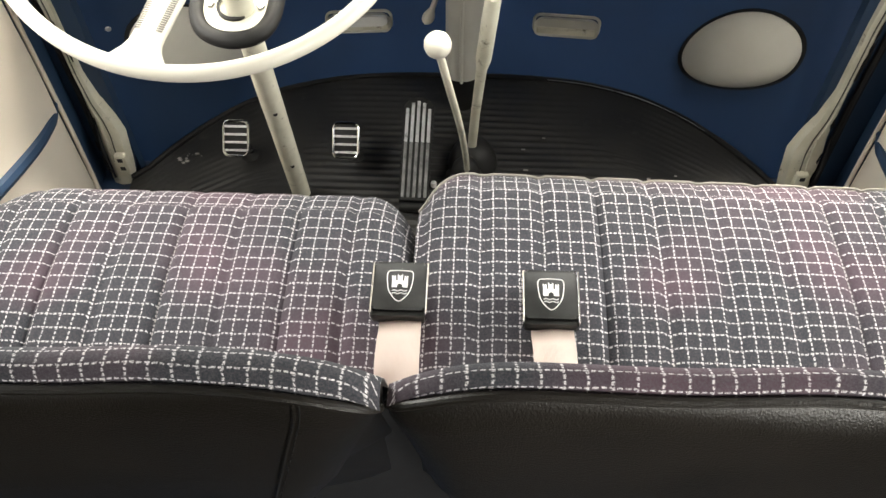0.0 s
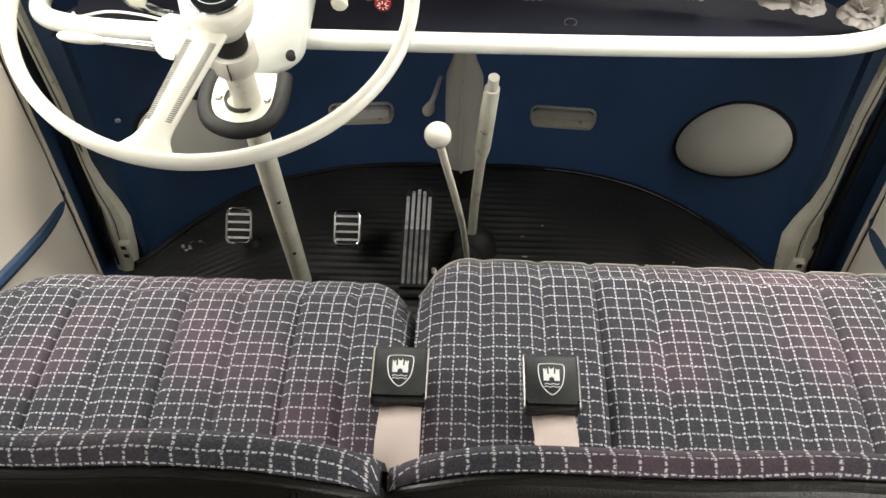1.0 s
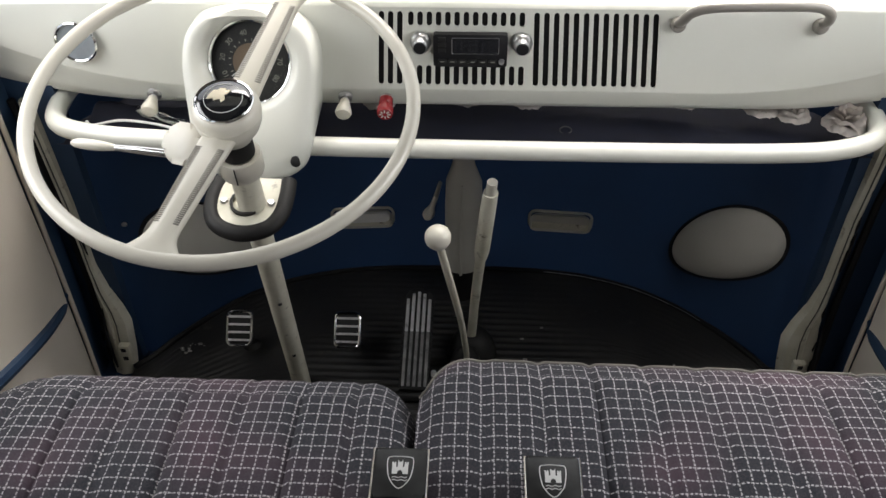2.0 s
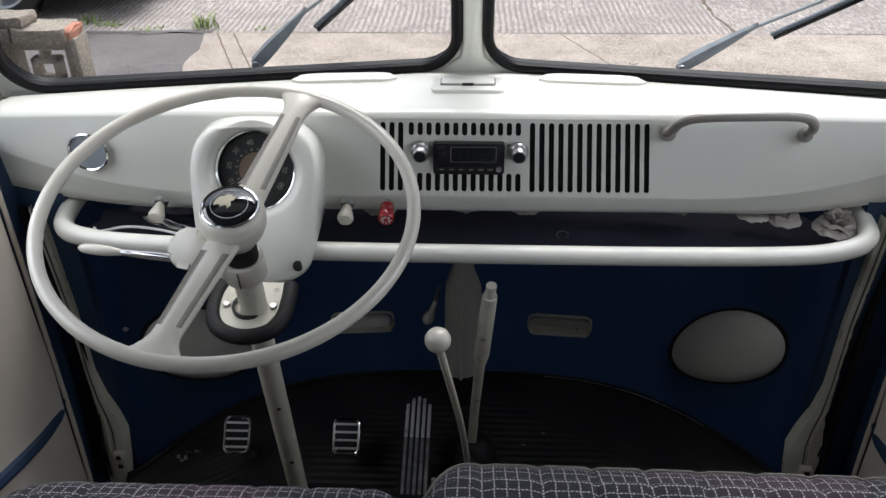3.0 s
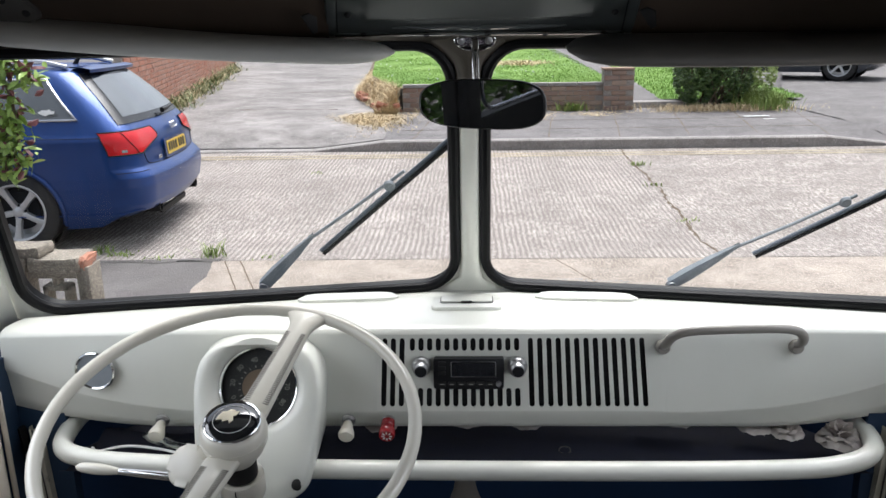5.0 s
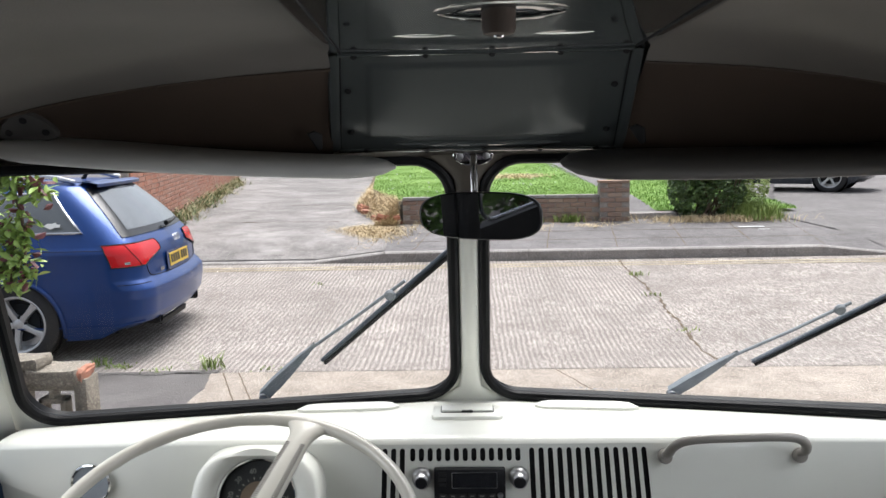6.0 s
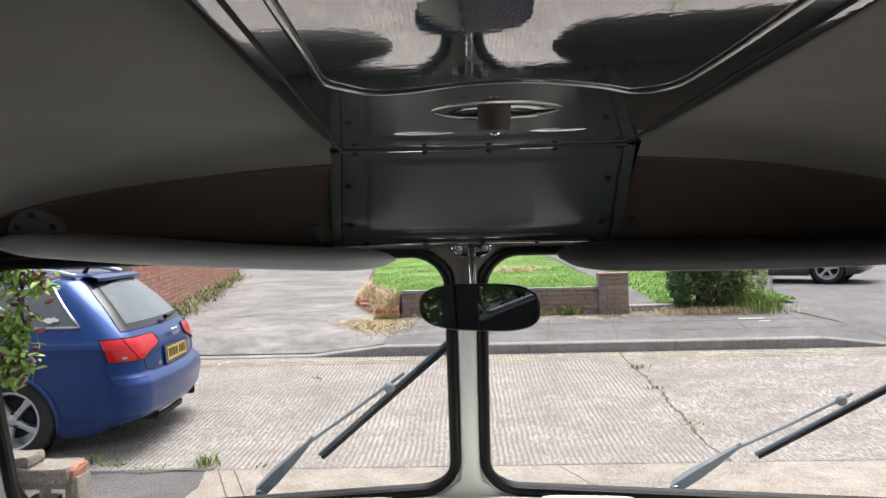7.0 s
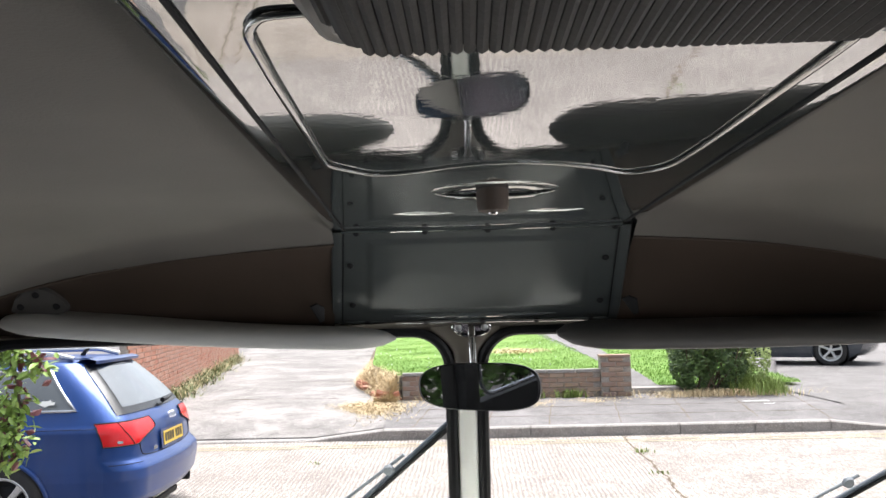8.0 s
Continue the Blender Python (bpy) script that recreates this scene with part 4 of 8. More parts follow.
    part("screen", slab(round_rect(0.064, 0.0215, 0.001), 0.0015, fm(0.006, 1.2195, 0.010)), SCREEN, r, "dark glass screen")
    bm = tube([fm(0.006, 1.2195, 0.011) @ Vector((x, y, 0)) for x, y in round_rect(0.066, 0.0235, 0.0015)], 0.0005, 6, closed=True)
    part("screen_frame", bm, STEEL, r)
    for i in range(6):
        part("button", slab(round_rect(0.0115, 0.0065, 0.001), 0.003, fm(-0.0405 + 0.0143 * i, 1.1965, 0.010), bevel=0.001), DIAL, r)
        part("button_mark", slab(round_rect(0.006, 0.0012, 0.0003), 0.0006, fm(-0.0405 + 0.0143 * i, 1.1965, 0.0132)), DIALGREY, r)
    for i in range(3):
        part("button", slab(round_rect(0.011, 0.0055, 0.001), 0.003, fm(-0.041, 1.2295 - 0.0078 * i, 0.010), bevel=0.001), DIAL, r)
    part("socket", lathe([(0, 0), (0.0042, 0), (0.0042, 0.003), (0.0028, 0.003), (0.0028, 0.001), (0, 0.001)], fm(0.0435, 1.1965, 0.010), 20), STEEL, r)
    for x in (-0.0715, 0.0715):
        kb = part("knob", lathe([(0, 0), (0.0145, 0), (0.0150, 0.004), (0.0135, 0.008), (0.0118, 0.010), (0.0112, 0.021), (0.0095, 0.0235), (0, 0.024)], fm(x, 1.2215, 0.0), 36), STEEL, r, "chrome turning knob")
        part("knob_cap", lathe([(0, 0.024), (0.0088, 0.024), (0.0082, 0.0252), (0, 0.0255)], fm(x, 1.2215, 0.0), 28), RADIO, kb, "dark knob cap")
    # grab handle
    h = thing("grab_handle", (0.386, 1.16, 1.25), "cream plastic grab handle on the dashboard", "grab handle")
    line = smooth([(0.285, 1.188, 1.249), (0.2845, 1.163, 1.262), (0.291, 1.148, 1.280), (0.315, 1.141, 1.2905), (0.382, 1.139, 1.294), (0.447, 1.140, 1.2935), (0.470, 1.147, 1.283), (0.478, 1.162, 1.265), (0.4785, 1.188, 1.251)], 6)
    part("bar", tube(line, 0.0073, 14, flat=0.85), TAUPE, h)
    for x in (0.285, 0.4785):
        part("foot", lathe([(0, 0), (0.0112, 0), (0.0105, 0.006), (0.0080, 0.010), (0, 0.010)], fm(x, 1.250, -0.002), 24), TAUPE, h)
    # blanked instrument hole
    g = thing("round_gauge", (-0.566, 1.18, 1.217), "blank round dashboard disc in a chrome ring", "gauge")
    part("ring", lathe([(0.0275, 0), (0.0305, 0.0), (0.0305, 0.004), (0.0285, 0.006), (0.0265, 0.004), (0.0265, 0.0)], fm(-0.566, 1.217, 0.006), 44), CHROME, g, "thin chrome ring")
    part("disc", lathe([(0, 0.0015), (0.0268, 0.0015), (0.0268, 0), (0, 0)], fm(-0.566, 1.217, 0.007), 40), GREYWIPER, g, "blue grey blank disc")
    # pull knobs
    for x, z, mat, lab in ((-0.470, 1.130, IVORY, "cream plastic pull knob under the dashboard"), (-0.184, 1.130, IVORY, "cream plastic pull knob under the dashboard"), (-0.1235, 1.128, RED, "red hazard switch knob with a printed white symbol")):
        k = thing("pull_knob" if mat is IVORY else "hazard_switch", (x, 1.165, z), lab, "knob")
        mm = facing((x, FACE_Y - 0.012, z + 0.007), (0, -0.92, -0.30))
        part("collar", lathe([(0, 0), (0.0105, 0), (0.0105, 0.004), (0.008, 0.006), (0, 0.006)], mm, 24), STEEL, k, "dull metal collar")
        part("shaft", lathe([(0, 0.005), (0.005, 0.005), (0.005, 0.014), (0, 0.014)], mm, 16), STEEL, k)
        if mat is IVORY:
            part("grip", lathe([(0, 0.010), (0.007, 0.010), (0.0085, 0.018), (0.0115, 0.028), (0.0122, 0.033), (0.0105, 0.037), (0, 0.0385)], mm, 28), mat, k)
        else:
            part("grip", lathe([(0, 0.004), (0.0105, 0.004), (0.0105, 0.012), (0.0085, 0.014), (0.0085, 0.020), (0.0122, 0.022), (0.0122, 0.031), (0.011, 0.033), (0, 0.033)], mm, 28), mat, k)
            for q in range(8):
                a = radians(45 * q)
                part("symbol_ray", slab(round_rect(0.0045, 0.0013, 0.0005), 0.0006, mm @ Matrix.Translation((0.0062 * math.cos(a), 0.0062 * math.sin(a), 0.033)) @ Matrix.Rotation(a, 4, "Z")), WHITE, k)
    return d


def build_binnacle():
    b = thing("instrument_binnacle", (-0.305, 1.12, 1.04), "cream painted speedometer housing above the steering column", "instrument cluster")
    top, low = Vector((-0.309, 1.161, 1.273)), Vector((-0.309, 1.066, 1.052))
    up = (top - low).normalized()
    nrm = Vector((1, 0, 0)).cross(up).normalized()
    if nrm.y > 0:
        nrm = -nrm
    L = (top - low).length
    half = [(0.0, L), (0.035, L - 0.001), (0.066, L - 0.010), (0.086, L - 0.032), (0.094, L - 0.066), (0.093, L - 0.105), (0.089, L - 0.150), (0.084, L - 0.188), (0.072, L - 0.216), (0.042, L - 0.234), (0.0, L - 0.240)]
    half = [(p.x, p.y) for p in smooth([(x, s, 0) for x, s in half], 4)]
    outline = half + [(-x, s) for x, s in half[-2:0:-1]]
    at = lambda x, s, n: low + Vector((x, 0, 0)) + up * s + nrm * n
    gc = (0.0, L - 0.070)                       # middle of the dial
    gr = 0.0595
    rows = []
    for k, n, y in ((1.0, 0.0, 0.12), (1.0, -0.012, 0), (0.995, -0.003, 0), (0.97, 0.004, 0), (0.93, 0.007, 0)):
        rows.append([at(x * k, (s - L / 2) * k + L / 2, n) + Vector((0, y, 0.012 if y else 0)) for x, s in outline])
    ring = lambda r, n: [at(gc[0] + r * math.cos(a), gc[1] + r * math.sin(a), n) for a in (math.atan2(s - gc[1], x - gc[0]) for x, s in outline)]
    rows += [ring(gr + 0.012, 0.006), ring(gr + 0.004, 0.002), ring(gr, -0.006), ring(gr - 0.001, -0.018)]
    bm = grid(rows, closed_v=True)
    bmesh.ops.recalc_face_normals(bm, faces=bm.faces)
    part("housing", bm, CREAM, b, "cream painted housing", sharp=60)
    face = Matrix.Translation(at(gc[0], gc[1], 0)) @ facing((0, 0, 0), nrm, up)
    sp = part("dial", lathe([(0, -0.017), (gr, -0.017), (gr, -0.0175), (0, -0.0175)], face, 48), DIAL, b, "black speedometer dial")
    part("bezel", lathe([(gr - 0.004, -0.016), (gr + 0.001, -0.016), (gr + 0.001, -0.007), (gr - 0.002, -0.0055), (gr - 0.004, -0.008)], face, 56), CHROME, b, "chrome bezel")
    part("dial_centre", lathe([(0, -0.0155), (0.026, -0.0155), (0.026, -0.017), (0, -0.017)], face, 40), DIALTAN, sp, "brown dial centre")
    numbers = [10, 20, 30, 40, 50, 60, 70, 80]
    for i, v in enumerate(numbers):
        a = radians(205 - 34 * i)
        c = bpy.data.curves.new("numeral", "FONT")
        c.body, c.size, c.align_x, c.align_y, c.extrude = str(v), 0.0105, "CENTER", "CENTER", 0.0002
        tmp = bpy.data.objects.new("numeral", c)
        me = bpy.data.meshes.new_from_object(tmp)
        bpy.data.objects.remove(tmp)
        bm = bmesh.new()
        bm.from_mesh(me)
        bm.transform(face @ Matrix.Translation((0.0405 * math.cos(a), 0.0405 * math.sin(a), -0.0155)) @ Matrix.Rotation(a - radians(90), 4, "Z"))
        part("numeral", bm, DIALGREY, sp)
        for h in (0, 1):
            q = a - radians(17 * h)
            part("tick", slab(round_rect(0.0035, 0.001 + 0.0006 * (1 - h), 0.0003), 0.0004, face @ Matrix.Translation((0.0305 * math.cos(q), 0.0305 * math.sin(q), -0.0168)) @ Matrix.Rotation(q, 4, "Z")), DIALGREY, sp)
    part("needle", slab([(-0.006, -0.0012), (0.034, -0.0005), (0.034, 0.0005), (-0.006, 0.0012)], 0.0006, face @ Matrix.Translation((0, 0, -0.0145)) @ Matrix.Rotation(radians(215), 4, "Z")), WHITE, sp, "white needle")
    part("dial_glass", lathe([(0, -0.0085), (gr - 0.003, -0.0085)], face, 40), GLASS, b, "clear dial glass").visible_shadow = False
    part("switch", lathe([(0, 0), (0.008, 0), (0.008, 0.004), (0.005, 0.006), (0, 0.006)], facing(at(0.062, 0.034, 0.005), nrm + Vector((0.9, 0, 0))), 20), BLACK, b, "small black switch")
    return b


def build_tray():
    t = thing("parcel_tray", (XC, 1.2, 1.08), "dark navy lined parcel tray with a cream rolled edge", "parcel tray")
    line = smooth([(XC - 0.615, 1.30, 1.112), (XC - 0.612, 1.20, 1.112), (XC - 0.595, 1.135, 1.110), (XC - 0.55, 1.115, 1.104), (XC - 0.45, 1.112, 1.096), (XC - 0.2, 1.112, 1.088),
                   (XC + 0.2, 1.112, 1.086), (XC + 0.45, 1.113, 1.088), (XC + 0.55, 1.116, 1.095), (XC + 0.60, 1.135, 1.106), (XC + 0.615, 1.20, 1.108), (XC + 0.615, 1.30, 1.108)], 6)
    part("edge_rail", tube(line, 0.0145, 14), CREAM, t, "cream painted rolled edge")
    rows = []
    for i in range(41):
        x = XC - 0.60 + 1.2 * i / 40
        rows.append([(x, lerp(1.118, nose(x) + 0.02, j / 4), 1.080 - 0.012 * (j > 0)) for j in range(5)])
    part("tray", grid(rows, flip=True), CLOTH, t, "dark navy lined tray floor")


WHEEL_C = Vector((-0.2835, 0.9323, 1.2567))
COLUMN_FOOT = Vector((-0.308, 1.130, 0.556))


def build_wheel():
    m = facing(WHEEL_C, (0.0485, -0.3154, 0.9477), (0, 1, 0))
    w = thing("steering_wheel", m, "large cream plastic two-spoke steering wheel with a gilt horn button", "steering wheel")
    R = 0.2195
    rows = []
    for a in np.linspace(0, 2 * math.pi, 109)[:-1]:
        row = []
        for q in range(16):
            t = 2 * math.pi * q / 16
            bump_in = 0.0012 * (math.sin(a * 54) > 0) * max(0.0, -math.sin(t)) * max(0.0, -math.cos(t))
            across, along = 0.0084 - bump_in, 0.0094 - bump_in
            row.append(m @ Vector(((R + across * math.cos(t)) * math.cos(a), (R + across * math.cos(t)) * math.sin(a), along * math.sin(t))))
        rows.append(row)
    bm = grid(rows, closed_u=True, closed_v=True)
    bmesh.ops.recalc_face_normals(bm, faces=bm.faces)
    part("rim", bm, IVORY, w, "cream plastic rim", sharp=60)
    hub = part("hub", lathe([(0, -0.062), (0.022, -0.062), (0.027, -0.052), (0.035, -0.040), (0.0395, -0.028), (0.0410, -0.016), (0.0405, -0.0155), (0.0405, -0.014), (0.0395, -0.006), (0.0365, -0.001), (0.0345, 0.0), (0, 0.0)], m, 48), IVORY, w, "cream hub")
    part("horn_ring", lathe([(0.0320, -0.001), (0.0345, -0.001), (0.0345, 0.0030), (0.0334, 0.0042), (0.0320, 0.0030)], m, 56), CHROME, hub, "chrome ring of the horn button")
    part("horn_button", lathe([(0, 0.0075), (0.010, 0.0073), (0.020, 0.0063), (0.027, 0.0048), (0.0305, 0.0036), (0.0324, 0.002), (0.0324, -0.001), (0, -0.001)], m, 48), SCREEN, hub, "glossy black horn button")
    part("horn_print", lathe([(0.0218, 0.0060), (0.0224, 0.0060), (0.0224, 0.0065), (0.0218, 0.0065)], m, 48), SILVERPRINT, hub, "thin silver printed circle")
    emblem = [(-0.016, 0.002), (-0.012, 0.009), (-0.007, 0.010), (-0.004, 0.013), (0.003, 0.013), (0.002, 0.010), (0.008, 0.011), (0.005, 0.004), (0.002, 0.003), (0.004, -0.004), (0.000, -0.009), (-0.002, -0.004), (-0.009, -0.007), (-0.010, -0.003), (-0.017, -0.005)]
    part("emblem", slab(emblem, 0.0012, m @ Matrix.Translation((-0.001, 0.001, 0.0072))), GOLD, hub, "gilt emblem shape")
    for i in range(3):
        part("emblem_bar", slab(round_rect(0.0015, 0.013 - 0.002 * i, 0.0006), 0.0007, m @ Matrix.Translation((0.009 + 0.003 * i, -0.002, 0.0061 - 0.0004 * i)) @ Matrix.Rotation(radians(-32), 4, "Z")), GOLD, hub)
    for a in (75.5, 261.4):
        turn = m @ Matrix.Rotation(radians(a), 4, "Z")
        rows = []
        for s in np.linspace(0, 1, 21):
            r = lerp(0.026, R - 0.003, s)
            flare = max(0.0, (s - 0.80) / 0.20) ** 2.2
            wd = lerp(0.0205, 0.0145, s) + 0.022 * flare
            z = lerp(-0.030, 0.001, s ** 0.9)
            th = 0.0070
            row = []
            for q in range(20):
                t = 2 * math.pi * q / 20
                cx, cz = math.cos(t), math.sin(t)
                x = math.copysign(abs(cx) ** 0.55, cx)
                zz = math.copysign(abs(cz) ** 0.7, cz)
                ridge = 0.0035 * max(0.0, 1 - abs(x) / 0.32) * (zz > 0) * (1 - flare)
                row.append(turn @ Vector((r, wd * x, z + th * zz + ridge)))
            rows.append(row)
        bm = grid(rows, closed_v=True)
        bmesh.ops.recalc_face_normals(bm, faces=bm.faces)
        sp = part("spoke", bm, IVORY, w, "ridged cream spoke", sharp=50)
        for side in (-1, 1):
            for i in range(42):
                s = lerp(0.16, 0.78, i / 41)
                r, wd, z = lerp(0.026, R - 0.003, s), lerp(0.0205, 0.0145, s), lerp(-0.030, 0.001, s ** 0.9)
                part("groove", box((-0.0007, -0.28 * wd, -0.0010), (0.0007, 0.28 * wd, 0.0001), m=turn @ Matrix.Translation((r, side * wd * 0.60, z + 0.0070))), GROOVE, sp)
    return w


def build_column():
    c = thing("steering_column", COLUMN_FOOT, "cream painted steering column running down to the floor", "steering column")
    ax = (COLUMN_FOOT - WHEEL_C).normalized()
    at = lambda h: WHEEL_C + ax * h
    part("tube", tube([at(0.085), at(0.20), at(0.24), COLUMN_FOOT + ax * 0.004], [0.0185, 0.0185, 0.0170, 0.0168], 24), PATINA, c, "worn cream column tube")
    part("neck", tube([at(0.055), at(0.085)], 0.0215, 24), BLACK, c, "black gap below the hub")
    m = facing(at(0.088), -ax, (0, 1, 0))
    part("collar", lathe([(0.019, -0.030), (0.0275, -0.030), (0.0285, -0.026), (0.0285, -0.002), (0.027, 0.001), (0.021, 0.001)], m, 36), IVORY, c, "cream collar with a split line")
    part("split_line", box((-0.0006, -0.0295, -0.028), (0.0006, -0.0278, 0.0), m=m), DARK, c)
    # turn signal switch and stalk
    stalk = part("signal_switch", slab(round_rect(0.050, 0.052, 0.018, 6), 0.030, facing(at(0.075) + Vector((-0.060, -0.008, 0.006)), (-0.2, -0.75, 0.65)) @ Matrix.Translation((0, 0, -0.02)), bevel=0.008), IVORY, c, "cream turn signal switch body")
    p0, p1 = Vector((-0.366, 0.975, 1.156)), Vector((-0.512, 0.985, 1.166))
    part("stalk", tube([p0, p0.lerp(p1, 0.35), p0.lerp(p1, 0.62)], [0.0062, 0.0055, 0.0042], 14), CHROME, stalk, "chrome stalk")
    part("stalk_grip", tube(smooth([p0.lerp(p1, 0.60), p0.lerp(p1, 0.72), p0.lerp(p1, 0.90), p0.lerp(p1, 1.0)], 4), [0.0043, 0.0048, 0.0055, 0.0062, 0.0068, 0.0072, 0.0074, 0.0073, 0.0070, 0.0066, 0.0058, 0.0046, 0.0020], 14), IVORY, stalk, "cream stalk grip")
    # bracket with a thick rubber rim
    pm = facing(at(0.192) + Vector((-0.007, 0, 0)), -ax, (0, 1, 0))
    plate = [(-0.041, 0.044), (-0.046, 0.02), (-0.044, -0.012), (-0.030, -0.034), (0, -0.043), (0.030, -0.034), (0.044, -0.012), (0.047, 0.02), (0.046, 0.046)]
    br = part("bracket", slab([(p.x, p.y) for p in smooth([(x, y, 0) for x, y in plate], 4)], 0.004, pm), PATINA, c, "cream column bracket with worn paint")
    rim = [pm @ Vector((x * 1.06, y * 1.08 if y < 0 else y, -0.002)) for x, y in plate]
    part("rubber_rim", tube(smooth(rim, 5), 0.0110, 12), BLACK, br, "thick black rubber rim")
    for x in (-0.031, 0.033):
        part("bolt", lathe([(0, 0.008), (0.0045, 0.008), (0.0055, 0.006), (0.0055, 0.004), (0, 0.004)], pm @ Matrix.Translation((x, 0.002, 0)), 6), STEEL, br)
    part("sleeve", lathe([(0.0188, 0.004), (0.0225, 0.004), (0.0225, 0.009), (0.0188, 0.009)], pm, 28), BLACK, br)
    for h in (0.43, 0.60):
        part("screw", lathe([(0, 0.0205), (0.0035, 0.0205), (0.0035, 0.017), (0, 0.017)], facing(at(h), (0.35, -1, 0.3)), 10), DARK, c)


def cushion(name, x0, x1, y0, y1, z, round_in, label):
    """A seat cushion with a rounded inner corner, channel seams and a puffed top."""
    c = thing(name, ((x0 + x1) / 2, (y0 + y1) / 2, z - 0.16), label, "seat cushion")
    nx, rows, uvs = 97, [], []
    prof = 40
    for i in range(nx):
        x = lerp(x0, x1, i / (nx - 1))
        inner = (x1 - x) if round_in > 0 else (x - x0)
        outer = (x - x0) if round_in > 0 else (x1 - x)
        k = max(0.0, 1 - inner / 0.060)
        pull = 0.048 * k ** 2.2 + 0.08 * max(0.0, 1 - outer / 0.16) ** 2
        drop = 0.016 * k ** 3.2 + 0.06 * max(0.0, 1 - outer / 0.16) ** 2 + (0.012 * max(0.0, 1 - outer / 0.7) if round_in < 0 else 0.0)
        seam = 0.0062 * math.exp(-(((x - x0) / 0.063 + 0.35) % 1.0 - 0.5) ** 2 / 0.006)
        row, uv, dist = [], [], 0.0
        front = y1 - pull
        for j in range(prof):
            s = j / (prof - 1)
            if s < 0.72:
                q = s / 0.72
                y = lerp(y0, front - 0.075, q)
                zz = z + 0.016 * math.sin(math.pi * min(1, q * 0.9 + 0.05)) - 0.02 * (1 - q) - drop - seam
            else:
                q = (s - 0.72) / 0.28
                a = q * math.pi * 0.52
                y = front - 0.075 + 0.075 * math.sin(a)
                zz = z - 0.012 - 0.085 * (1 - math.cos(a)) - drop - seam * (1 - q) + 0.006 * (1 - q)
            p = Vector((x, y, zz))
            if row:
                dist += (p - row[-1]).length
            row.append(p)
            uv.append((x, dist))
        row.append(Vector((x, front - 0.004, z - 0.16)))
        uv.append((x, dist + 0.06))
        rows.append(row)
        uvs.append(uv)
    bm = grid(rows, uv=lambda a, b: uvs[a][b], flip=True)
    # sides closed down to the base
    for r in (rows[0], rows[-1]):
        lo = [Vector((p.x, p.y, z - 0.16)) for p in r]
        grid([r, lo], bm=bm)
    bmesh.ops.remove_doubles(bm, verts=bm.verts, dist=1e-5)
    bmesh.ops.recalc_face_normals(bm, faces=bm.faces)
    part("cover", bm, PLAID, c, "dark plaid cloth cover", sharp=70)
    edge = [r[35 if round_in > 0 else 31] + Vector((0, 0.002, 0.0 if round_in > 0 else 0.013)) for r in rows]
    part("piping", tube([p + Vector((0, 0.003, -0.012)) for p in edge], 0.0014, 6), TAUPE, c, "pale grey edge piping")
    return c


